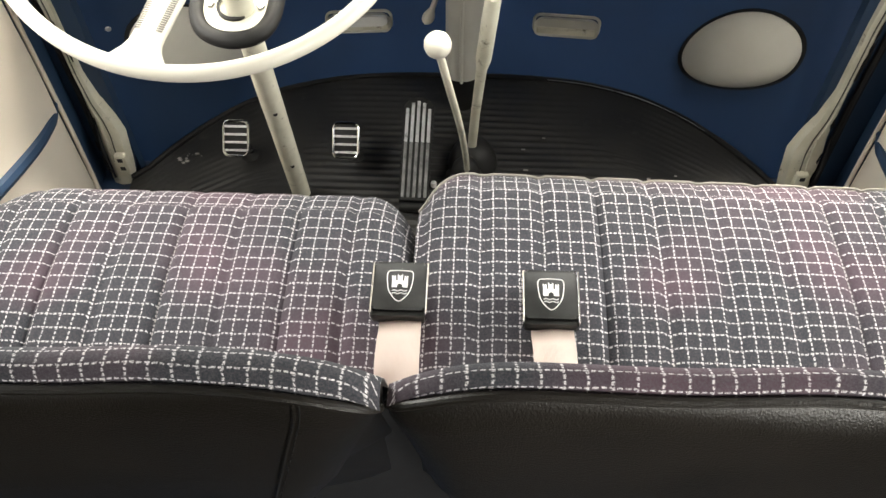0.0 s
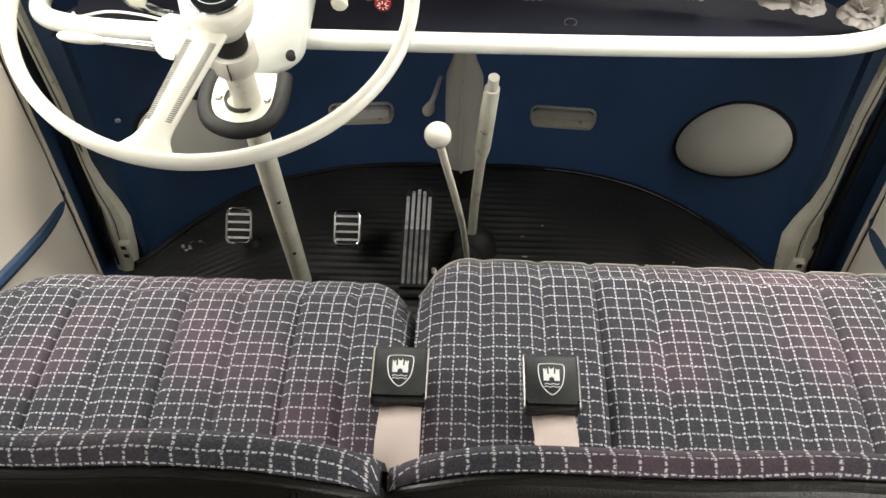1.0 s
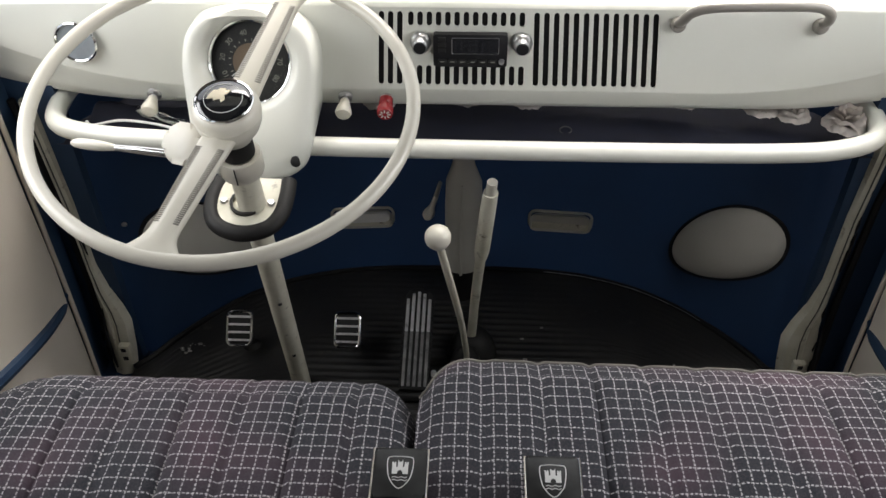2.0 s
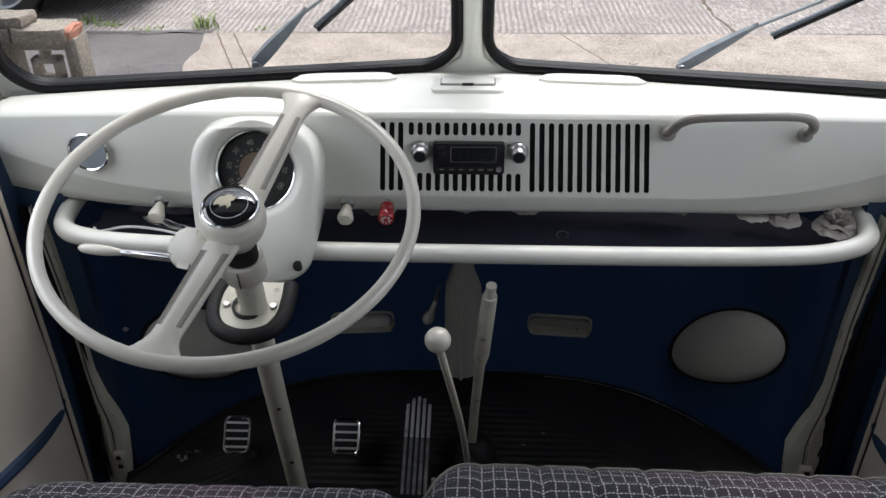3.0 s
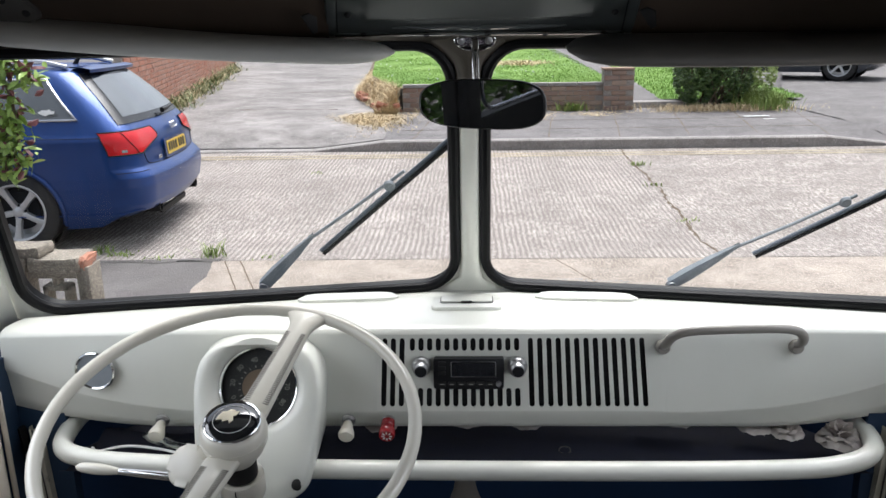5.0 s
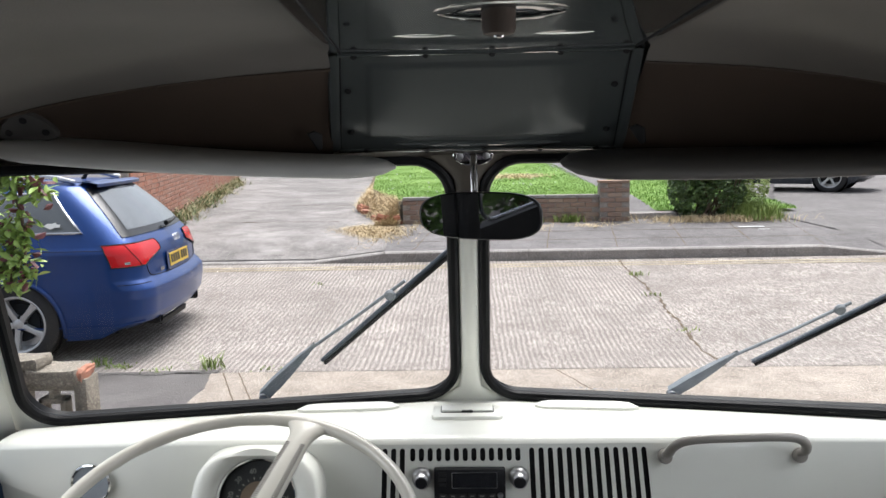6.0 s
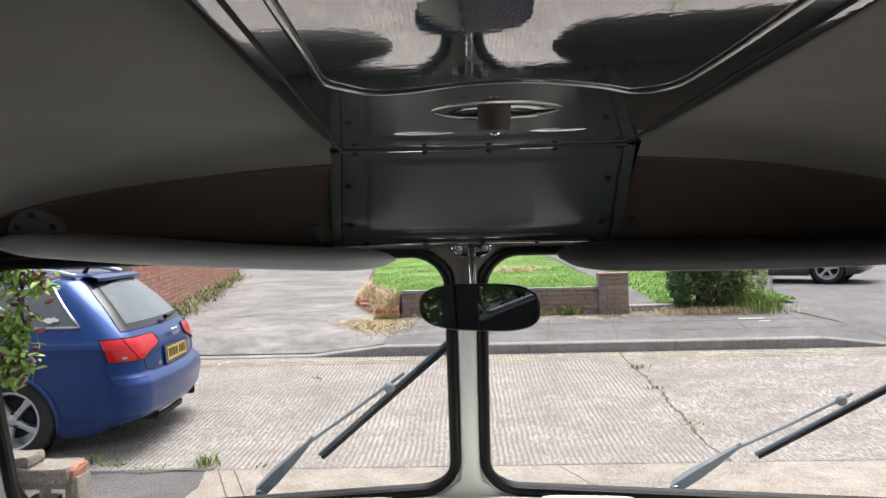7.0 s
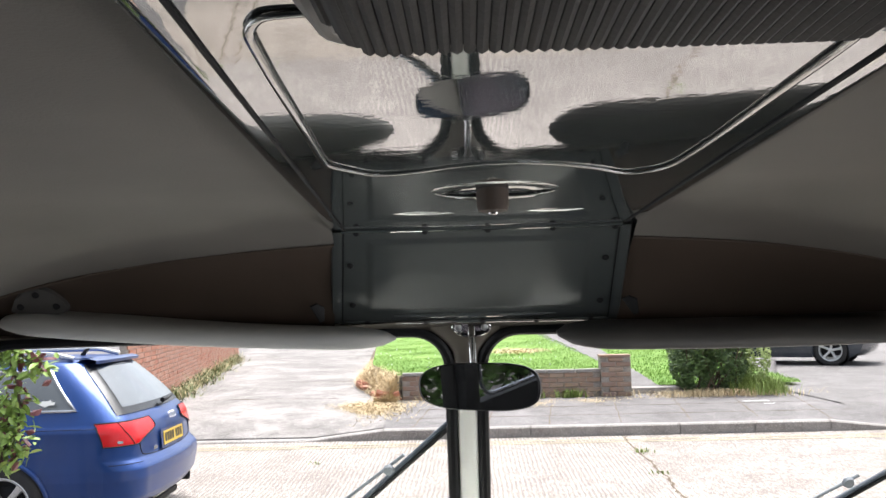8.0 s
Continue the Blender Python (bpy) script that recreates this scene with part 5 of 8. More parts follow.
def backrest(name, x0, x1, inner, label):
    """A seat back: cloth front and rolled top, black vinyl rear that rounds into the gap between the backs."""
    b = thing(name, ((x0 + x1) / 2, 0.42, 0.86), label, "seat back")
    nx = 121
    front, rear, pipe, uvf = [], [], [], []
    for i in range(nx):
        x = lerp(x0, x1, i / (nx - 1))
        edge = (x1 - x) if inner > 0 else (x - x0)
        k = max(0.0, 1 - edge / 0.11)
        e = max(0.0, 1 - edge / 0.045)
        turn = 0.030 * (1 - math.sqrt(max(0.0, 1 - e * e)))
        top = 1.258 - 0.038 * k ** 2.6 if inner < 0 else 1.260 - 0.032 * max(0.0, 1 - edge / 0.09) ** 2.4 - min(0.03, 0.085 * max(0.0, edge - 0.08))
        wav = (0.003 if inner > 0 else 0.0015) * noise.noise(Vector((x * 9, 0.2, 0.7)))
        puff = 0.0025 * noise.noise(Vector((x * 22, 3.2, 0.7)))
        lip, rise = (0.3525, -0.001) if inner > 0 else (0.3575, 0.003)
        ring = [(lip + 0.3 * turn, top + rise), (lip + 0.002, top + rise + 0.005), (lip + 0.006, top + 0.0115 + puff), (0.368, top + 0.0130 + puff), (0.376, top + 0.008), (0.384, top - 0.008), (0.395, top - 0.045), (0.42, top - 0.12), (0.455, 1.0), (0.47, 0.86)]
        row = [Vector((x, y + wav * 2 + 0.4 * turn * (j == 0), z + wav)) for j, (y, z) in enumerate(ring)]
        d, uv = 0.0, [(0.92 * x, 0.0)]
        for a, c in zip(row, row[1:]):
            d += (c - a).length
            uv.append((0.92 * x + 0.005 * noise.noise(a * 14), 1.35 * d + 0.004 * noise.noise(a * 11)))
        front.append(row)
        uvf.append(uv)
        dent = 0.004 * noise.noise(Vector((x * 5, 1.1, 0.3)))
        slant = lambda z: (-1 if inner > 0 else 0.55) * 0.30 * max(0.0, top - 0.02 - z) * max(0.0, 1 - edge / 0.30)
        rear.append([Vector((x + slant(z), y + turn * f + dent * f, z)) for y, z, f in ((lip + wav * 2, top + rise + wav, 0.3), (lip - 0.004 + wav * 2, top + rise - 0.004 + wav, 0.4), (0.348, top - 0.012, 0.55), (0.346, top - 0.03, 0.9), (0.348, top - 0.07, 1.15), (0.354, top - 0.16, 1.3), (0.375, 0.98, 1.4), (0.40, 0.86, 1.4))])
        pipe.append(Vector((x, lip - 0.0025 + wav * 2 + 0.3 * turn, top + rise + 0.0008 + wav)))
    bm = grid(front, uv=lambda a, c: uvf[a][c], flip=True)
    bmesh.ops.recalc_face_normals(bm, faces=bm.faces)
    part("front_cover", bm, PLAID, b, "dark plaid cloth front", sharp=70)
    bm = grid(rear)
    bmesh.ops.recalc_face_normals(bm, faces=bm.faces)
    part("rear_cover", bm, VINYL, b, "black grained vinyl rear", sharp=70)
    lining = [[p + Vector((0.012 if inner > 0 else -0.012, -0.010, 0)) for p in r[5:]] + [Vector((r[-1].x, 0.47, 0.53))] for r in front]
    part("lining", grid(lining), DARK, b, "dark lining inside the back")
    for n in (0, -1):
        f = front[n]
        bm = grid([rear[n], [f[int(round(q))] for q in np.linspace(0, len(f) - 1, len(rear[n]))]])
        part("side_cover", bm, VINYL, b, "black vinyl side", sharp=70)
    part("piping", tube(pipe, 0.0034, 10), VINYL, b, "black vinyl piping")
    if inner > 0:
        n = min(range(nx), key=lambda q: abs(lerp(x0, x1, q / (nx - 1)) + 0.100))
        line = [p + Vector((0, -0.0004, 0)) for p in smooth(rear[n][1:], 6)]
        seam = part("seam", tube(line, 0.0015, 6), VINYL, b, "raised vinyl seam")
        for p, q in zip(line[::1], line[1::1]):
            part("stitch", tube([p.lerp(q, 0.2) + Vector((0.004, -0.0006, 0)), p.lerp(q, 0.7) + Vector((0.004, -0.0006, 0))], 0.0006, 5), BLACK, seam)
    return b


build_dash()
build_binnacle()
build_tray()
build_wheel()
build_column()
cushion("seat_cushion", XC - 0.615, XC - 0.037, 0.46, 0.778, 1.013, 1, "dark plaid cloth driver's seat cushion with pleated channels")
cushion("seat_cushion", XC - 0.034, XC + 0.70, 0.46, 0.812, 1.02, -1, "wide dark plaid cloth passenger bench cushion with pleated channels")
backrest("bench_back", XC - 0.66, XC - 0.030, 1, "driver's seat back, plaid front and black vinyl rear")
backrest("bench_back", XC - 0.026, XC + 0.70, -1, "wide passenger seat back, plaid front and black vinyl rear")


# ---------------------------------------------------------------- the cab: footwell, levers, pedals, belts
def build_levers():
    g = thing("gear_lever", (0.0, 1.17, 0.56), "long cream gear lever with a round ivory knob", "gear lever")
    ball = Vector((-0.038, 0.950, 1.049))
    part("knob", lathe([(0, -0.0165), (0.006, -0.016), (0.0125, -0.0115), (0.0168, -0.004), (0.0178, 0.002), (0.0165, 0.009), (0.0125, 0.0145), (0.006, 0.0172), (0, 0.0176)], facing(ball, (-0.12, -0.25, 1)), 32), IVORY, g, "ivory ball knob")
    part("shaft", tube(smooth([ball + Vector((0.001, 0.004, -0.012)), (-0.026, 0.985, 0.955), (-0.014, 1.035, 0.85), (-0.006, 1.09, 0.75), (0.001, 1.15, 0.63), (0.003, 1.17, 0.56)], 5), 0.0056, 10), PATINA, g, "worn cream shaft")
    part("boot", lathe([(0, 0.0), (0.040, 0.0), (0.040, 0.008), (0.030, 0.016), (0.024, 0.040), (0.014, 0.055), (0.008, 0.062), (0, 0.062)], Matrix.Translation((0.0, 1.175, 0.555)), 28), BLACK, g, "black rubber boot")
    h = thing("handbrake_lever", (0.010, 1.215, 0.56), "cream handbrake lever with a push button end", "handbrake")
    part("shaft", tube([(0.010, 1.215, 0.60), (0.014, 1.18, 0.72), (0.022, 1.14, 0.865)], [0.0085, 0.0082, 0.0088], 12, flat=0.55, up=(0, 1, 0)), PATINA, h)
    part("grip", tube([(0.0215, 1.142, 0.855), (0.0235, 1.135, 0.880), (0.030, 1.112, 0.975), (0.0335, 1.100, 1.020)], [0.009, 0.0125, 0.0125, 0.0115], 16), PATINA, h, "worn cream grip")
    part("button", tube([(0.0335, 1.100, 1.018), (0.0352, 1.094, 1.043)], 0.0082, 14), IVORY, h, "ivory push button")
    part("boot", lathe([(0, 0.0), (0.048, 0.0), (0.046, 0.010), (0.040, 0.030), (0.028, 0.048), (0.012, 0.056), (0, 0.056)], Matrix.Translation((0.012, 1.222, 0.555)), 28), BLACK, h, "black rubber boot")
    # tunnel post with cables behind the levers
    p = thing("heater_tube", (-0.012, 1.385, 0.555), "pale grey cloth covered tube rising from the floor", "tube")
    rows, sec = [], [(0.555, 0.026), (0.60, 0.031), (0.64, 0.0345), (0.72, 0.036), (0.80, 0.036), (0.855, 0.034), (0.890, 0.022), (0.915, 0.017), (1.06, 0.0165)]
    for z, r in sec:
        rows.append([(-0.012 + r * (1 + 0.06 * math.cos(3 * a)) * math.cos(a), 1.385 - 0.03 * (z - 0.6) + 0.75 * r * math.sin(a), z) for a in np.linspace(0, 2 * math.pi, 29)[:-1]])
    bm = grid(rows[2:], closed_v=True)
    bmesh.ops.recalc_face_normals(bm, faces=bm.faces)
    part("cover", bm, BOARD, p, "pale grey cover", sharp=60)
    bm = grid(rows[:3], closed_v=True)
    bmesh.ops.recalc_face_normals(bm, faces=bm.faces)
    part("base", bm, BLACK, p, "black rubber base")
    part("fold", tube([(-0.014, 1.354, 0.64), (-0.016, 1.351, 0.75), (-0.013, 1.350, 0.86)], [0.003, 0.004, 0.002], 8), BOARD, p)
    s = thing("small_lever", (-0.065, 1.40, 0.78), "small cream heater lever on the front panel", "lever")
    part("arm", tube([(-0.058, 1.45, 0.800), (-0.066, 1.41, 0.790), (-0.076, 1.40, 0.766)], [0.004, 0.005, 0.006], 10), IVORY, s)
    part("grip", tube(smooth([(-0.073, 1.402, 0.775), (-0.079, 1.399, 0.760), (-0.085, 1.398, 0.745)], 4), [0.006, 0.008, 0.010, 0.0112, 0.0118, 0.0116, 0.0105, 0.008, 0.003], 12, flat=0.7), IVORY, s, "cream grip")


def pedal(x, y, z):
    p = thing("foot_pedal", (x, y + 0.03, FLOOR_Z), "worn black foot pedal with a chrome ribbed pad", "pedal", "clutch and brake pedals")
    m = facing((x, y, z), (0, -0.72, 0.70))
    bm = tube([m @ Vector((a, b, 0.004)) for a, b in round_rect(0.046, 0.064, 0.010, 4)], 0.0028, 8, closed=True)
    part("pad_frame", bm, CHROME, p, "chrome pad frame")
    part("pad", slab(round_rect(0.044, 0.062, 0.009), 0.006, m @ Matrix.Translation((0, 0, -0.004)), bevel=0.002), BLACK, p, "black rubber pad")
    for i in range(4):
        part("pad_bar", box((-0.021, -0.0022, 0), (0.021, 0.0022, 0.0045), 0.001, 1, m=m @ Matrix.Translation((0, -0.022 + 0.0147 * i, 0.001))), WORNCHROME, p, "chrome bar")
    part("stem", tube([m @ Vector((0.0, -0.01, -0.003)), (x + 0.004, y + 0.035, z - 0.055), (x + 0.006, y + 0.030, FLOOR_Z + 0.006)], 0.007, 10), BLACK, p, "black pedal stem")
    part("grommet", lathe([(0, 0), (0.02, 0), (0.016, 0.008), (0.009, 0.014), (0, 0.014)], Matrix.Translation((x + 0.006, y + 0.030, FLOOR_Z)), 20), BLACK, p)


def build_accelerator():
    a = thing("accelerator_pedal", (-0.090, 1.19, FLOOR_Z), "long black accelerator pedal with worn chrome strips", "pedal")
    lo, hi = Vector((-0.093, 1.090, 0.585)), Vector((-0.090, 1.272, 0.668))
    L = (hi - lo).length
    m = facing((lo + hi) / 2, Vector((0, -(hi - lo).z, (hi - lo).y)), (hi - lo))
    out = [(x, y) for x, y in round_rect(0.056, L, 0.022, 8) if y > 0] + [(-0.026, -L / 2), (0.026, -L / 2)]
    part("pad", slab(out, 0.010, m, bevel=0.003), BLACK, a, "black rubber tread")
    for i in range(5):
        x = -0.0205 + 0.01025 * i
        top = L / 2 - 0.007 - 36.0 * x * x
        # each strip is bright above the middle and darker below
        part("strip", box((x - 0.0030, 0.012, 0.0095), (x + 0.0030, top, 0.0125), 0.001, 1, m=m), WORNCHROME, a, "worn chrome strip")
        part("strip", box((x - 0.0028, -L / 2 + 0.006, 0.0092), (x + 0.0028, 0.0118, 0.0122), 0.001, 1, m=m), WORNSTRIP, a, "worn strip, darker lower half")
    part("hinge", tube([lo + Vector((-0.026, 0, -0.012)), lo + Vector((0.026, 0, -0.012))], 0.010, 12), BLACK, a)
    part("link", tube([(-0.088, 1.255, 0.645), (-0.088, 1.262, FLOOR_Z)], 0.006, 10), BLACK, a)
    part("button", lathe([(0, 0.010), (0.005, 0.009), (0.006, 0.004), (0.006, 0), (0, 0)], Matrix.Translation((-0.060, 1.158, 0.556)), 14), WHITE, a, "small white cap")


def build_panel_fittings():
    # scooped pockets in the front panel
    for x, tag in ((0.190, 1), (-0.222, -1)):
        y = nose(x) - 0.012
        s = thing("panel_pocket", (x, y, 0.69), "cream recessed pocket in the blue front panel", "pocket", "front panel pockets")
        m = facing((x, y, 0.700), (-(0.4 * (x - XC)), -1, 0.0))
        part("lip", tube([m @ Vector((a, b, 0.002)) for a, b in round_rect(0.128, 0.044, 0.014, 5)], 0.003, 8, closed=True), PATINA, s, "worn cream lip")
        rows = []
        for k, n in ((1.0, 0.002), (0.96, -0.003), (0.90, -0.007), (0.80, -0.009)):
            rows.append([m @ Vector((a * k, b * k + 0.006 * (1 - k), n + 0.012)) for a, b in round_rect(0.126, 0.042, 0.013, 5)])
        bm = grid(rows, closed_v=True)
        bm.faces.new([v for v in bm.verts][-24:])
        bmesh.ops.recalc_face_normals(bm, faces=bm.faces)
        part("bowl", bm, BOARD, s, "cream pocket bowl")
        part("shelf", box((-0.058, -0.019, 0.004), (0.058, -0.004, 0.010), 0.002, 1, m=m), PATINA, s, "dull lower shelf")
        if tag < 0:
            part("paper", slab(round_rect(0.105, 0.022, 0.008), 0.010, m @ Matrix.Translation((0.004, 0.006, 0.006)), bevel=0.004), WHITE, s, "folded white paper")
    # round-backed headlamp bowls, ringed by a black band painted for the gap's shadow
    for x in (0.489, -0.521):
        cz, hw, hh, tilt = (0.7456, 0.0793, 0.0816, 0.70) if x > 0 else (0.731, 0.0793, 0.0816, -0.70)
        s = thing("headlamp_bowl", (x, panel_y(x, cz), cz - hh), "pale oval headlamp bowl bulging through the front panel", "headlamp bowl", "headlamp bowls")
        lift = lambda r, a: cz + hh * r * math.sin(a) + tilt * hw * r * math.cos(a)
        on = lambda r, a, out: Vector((x + hw * r * math.cos(a), panel_y(x + hw * r * math.cos(a), lift(r, a)) - out, lift(r, a)))
        ang = np.linspace(0, 2 * math.pi, 49)[:-1]
        rows = [[on(r, a, d) for a in ang] for r, d in [(1.0, -0.03)] + [(r, 0.001 + 0.040 * (1 - r ** 2.4)) for r in np.linspace(0.985, 0.0, 11)]]
        bm = grid(rows, closed_v=True)
        bmesh.ops.remove_doubles(bm, verts=bm.verts, dist=1e-5)
        bmesh.ops.recalc_face_normals(bm, faces=bm.faces)
        part("bowl", bm, BOWL, s, "pale cream bowl", sharp=60)
        rows = [[on(r, a, d) for a in ang] for r, d in ((0.99, 0.0008), (1.02, 0.003), (1.055, 0.0022), (1.07, -0.002))]
        bm = grid(rows, closed_v=True)
        bmesh.ops.recalc_face_normals(bm, faces=bm.faces)
        part("gap", bm, BLACK, s, "black band for the shadow gap round the bowl")
    for x, z in ((-0.600, 0.86), (0.40, 0.90)):
        if x < 0:
            sc = thing("panel_screw", (x, nose(x), z), "small grey screw head in the blue panel", "screw")
            part("head", lathe([(0, 0.003), (0.004, 0.002), (0.005, 0), (0, 0)], facing((x, nose(x) - 0.006, z), (0.4, -1, 0)), 14), STEEL, sc)


def build_belts():
    for x0, x1, y, z in ((-0.0855, -0.0305, 0.603, 1.053), (0.0620, 0.1170, 0.602, 1.048)):
        cx = (x0 + x1) / 2
        b = thing("seat_belt_buckle", (cx, y - 0.03, z - 0.014), "black seat belt buckle with chrome sides and a pale castle crest", "seat belt buckle", "belt buckles")
        m = facing((cx, y - 0.027, z), (0.0, -0.10, 0.995), (0, 1, 0))
        part("body", slab(round_rect(0.0515, 0.0525, 0.003), 0.014, m @ Matrix.Translation((0, 0, -0.012)), bevel=0.003), BUCKLE, b, "dull black body")
        part("release_bar", box((-0.0256, -0.0315, -0.016), (0.0256, -0.0240, -0.0015), 0.002, 2, m=m), BUCKLE, b, "black release bar")
        for s in (-1, 1):
            part("side_frame", box((s * 0.0266 - 0.0009, -0.031, -0.015), (s * 0.0266 + 0.0009, 0.027, 0.0028), 0.001, 1, m=m), CHROME, b, "chrome side frame")
        part("top_frame", box((-0.0265, 0.0262, -0.013), (0.0265, 0.0276, 0.0012), 0.0008, 1, m=m), CHROME, b, "chrome top frame")
        shield = smooth([(0, 0.019, 0), (0.008, 0.0185, 0), (0.0145, 0.0165, 0), (0.0145, 0.004, 0), (0.0108, -0.009, 0), (0, -0.0190, 0), (-0.0108, -0.009, 0), (-0.0145, 0.004, 0), (-0.0145, 0.0165, 0), (-0.008, 0.0185, 0), (0, 0.019, 0)], 4)[:-1]
        cr = part("crest_outline", tube([m @ Vector((0.84 * p.x, 0.90 * p.y, 0.0021)) for p in shield], 0.00055, 6, closed=True), SILVERPRINT, b, "silver shield outline")
        castle = [(-0.0095, -0.002), (-0.0095, 0.009), (-0.0098, 0.012), (-0.0080, 0.012), (-0.0080, 0.0105), (-0.0068, 0.0105), (-0.0068, 0.012), (-0.0052, 0.012), (-0.0048, 0.006), (-0.003, 0.006), (-0.003, 0.0145), (-0.0012, 0.012), (0.0012, 0.012), (0.003, 0.0145), (0.003, 0.006), (0.0048, 0.006), (0.0052, 0.012), (0.0068, 0.012), (0.0068, 0.0105), (0.0080, 0.0105), (0.0080, 0.012), (0.0098, 0.012), (0.0095, 0.009), (0.0095, -0.002), (0.0032, -0.002), (0.0030, 0.001), (0.0, 0.0028), (-0.0030, 0.001), (-0.0032, -0.002)]
        part("castle", slab([(0.82 * x, 0.92 * y) for x, y in castle], 0.0006, m @ Matrix.Translation((0, 0, 0.0018))), SILVERPRINT, cr)
        for k in (-0.0055, -0.0085):
            part("wave", tube([m @ Vector((t * 0.0072, k + 0.0007 * math.sin(t * 7), 0.0022)) for t in np.linspace(-1, 1, 13)], 0.0005, 5), SILVERPRINT, cr)
        # webbing
        strap = thing("seat_belt_strap", (cx, 0.50, 1.0), "beige seat belt webbing on the seat cushion", "seat belt", "seat belts")
        line = smooth([(cx, y - 0.040, z - 0.015), (cx, y - 0.064, z - 0.014), (cx + 0.0005, y - 0.085, z - 0.007), (cx + 0.001, y - 0.115, z - 0.006), (cx + 0.003, y - 0.145, z - 0.018)], 5)
        rows = []
        for i, p in enumerate(line):
            tw = 0.002 * math.sin(i * 0.35)
            rows.append([p + Vector((0.0206 * s + 0.002, 0, tw * s + 0.0015 * math.cos(s * 3))) for s in np.linspace(-1, 1, 9)])
        bm = grid(rows, uv=lambda a, c: (c / 8 * 0.047, a * 0.01))
        bmesh.ops.solidify(bm, geom=bm.faces[:], thickness=0.0012)
        bmesh.ops.recalc_face_normals(bm, faces=bm.faces)
        part("webbing", bm, WEBBING, strap)


def rose(x, y, z, r, turn):
    """A cloth rose: rings of curled petals."""
    f = thing("cloth_rose", (x, y, z - r * 0.6), "dusty white cloth rose in the parcel tray", "artificial flower", "roses in the tray")
    rng = random.Random(int(1000 * (x + 3)))
    for ring_i, (n, rr, lean, h) in enumerate(((7, 1.0, 1.15, 0.0), (6, 0.80, 0.85, 0.08), (5, 0.58, 0.55, 0.18), (4, 0.36, 0.28, 0.26))):
        for k in range(n):
            a = turn + 2 * math.pi * (k + 0.5 * (ring_i % 2)) / n + rng.uniform(-0.2, 0.2)
            rows = []
            for s in np.linspace(0, 1, 6):
                row = []
                for q in np.linspace(-1, 1, 7):
                    wdt = r * 0.62 * math.sin(math.pi * min(1, 0.18 + 0.82 * s) * 0.62) * (0.6 + 0.4 * rr)
                    curl = lean * s + 0.6 * max(0, s - 0.7)
                    out = r * rr * (0.15 + 0.85 * s) * math.sin(min(1.5, curl + 0.25)) * (1 - 0.15 * q * q)
                    up = r * (0.95 * s * math.cos(min(1.4, curl)) + h) + r * 0.06 * math.sin(5 * q + k)
                    px = out * math.cos(a) - q * wdt * math.sin(a)
                    py = out * math.sin(a) + q * wdt * math.cos(a)
                    row.append((x + px, y + py, z - r * 0.45 + up))
                rows.append(row)
            bm = grid(rows)
            bmesh.ops.solidify(bm, geom=bm.faces[:], thickness=0.0008)
            part("petal", bm, ROSE, f, sharp=80)
    return f


def build_tray_contents():
    for x, y, z, r, t in ((0.556, 1.180, 1.106, 0.034, 0.2), (0.487, 1.205, 1.104, 0.026, 0.9), (0.442, 1.218, 1.106, 0.026, 0.1), (0.330, 1.238, 1.108, 0.026, 0.5), (0.285, 1.245, 1.108, 0.025, 1.3), (0.090, 1.232, 1.106, 0.025, 0.7), (-0.005, 1.238, 1.106, 0.025, 0.3), (-0.14, 1.225, 1.106, 0.026, 1.9)):
        rose(x, y, z, r, t)
    c = thing("folded_cloth", (-0.50, 1.18, 1.075), "folded navy cloth in the parcel tray", "cloth")
    rows = []
    for i in range(25):
        u = i / 24
        row = []
        for j in range(9):
            v = j / 8
            x, y = lerp(-0.575, -0.40, u), lerp(1.135, 1.21, v) + 0.02 * (1 - u)
            row.append((x, y, 1.090 + 0.018 * math.sin(math.pi * v) * (1 - 0.5 * u) + 0.006 * noise.noise(Vector((x * 40, y * 30, 0)))))
        rows.append(row)
    bm = grid(rows, flip=True)
    bmesh.ops.solidify(bm, geom=bm.faces[:], thickness=0.008)
    bmesh.ops.recalc_face_normals(bm, faces=bm.faces)
    part("cloth", bm, CLOTH, c, sharp=70)
    part("hem", tube(smooth([(-0.574, 1.150, 1.101), (-0.560, 1.138, 1.102), (-0.52, 1.146, 1.106), (-0.47, 1.142, 1.104), (-0.41, 1.130, 1.098), (-0.36, 1.136, 1.094)], 6), 0.0022, 6), WHITE, c, "pale cord edge")
    part("bag", tube(smooth([(-0.50, 1.175, 1.112), (-0.46, 1.150, 1.110), (-0.41, 1.138, 1.106), (-0.36, 1.142, 1.100)], 6), [0.008, 0.010, 0.012, 0.012, 0.011, 0.010, 0.010, 0.009, 0.008, 0.008, 0.008, 0.007, 0.007, 0.006, 0.006, 0.006, 0.005, 0.005, 0.004], 10, flat=0.4), GLASS, c, "clear plastic wrapping")
    k = thing("key_ring", (0.147, 1.155, 1.072), "small bright metal ring in the parcel tray", "ring")
    part("ring", tube([(0.147 + 0.009 * math.cos(a), 1.195 + 0.006 * math.sin(a), 1.073 + 0.003 * math.sin(a)) for a in np.linspace(0, 2 * math.pi, 25)[:-1]], 0.0009, 6, closed=True), BRACKET, k)


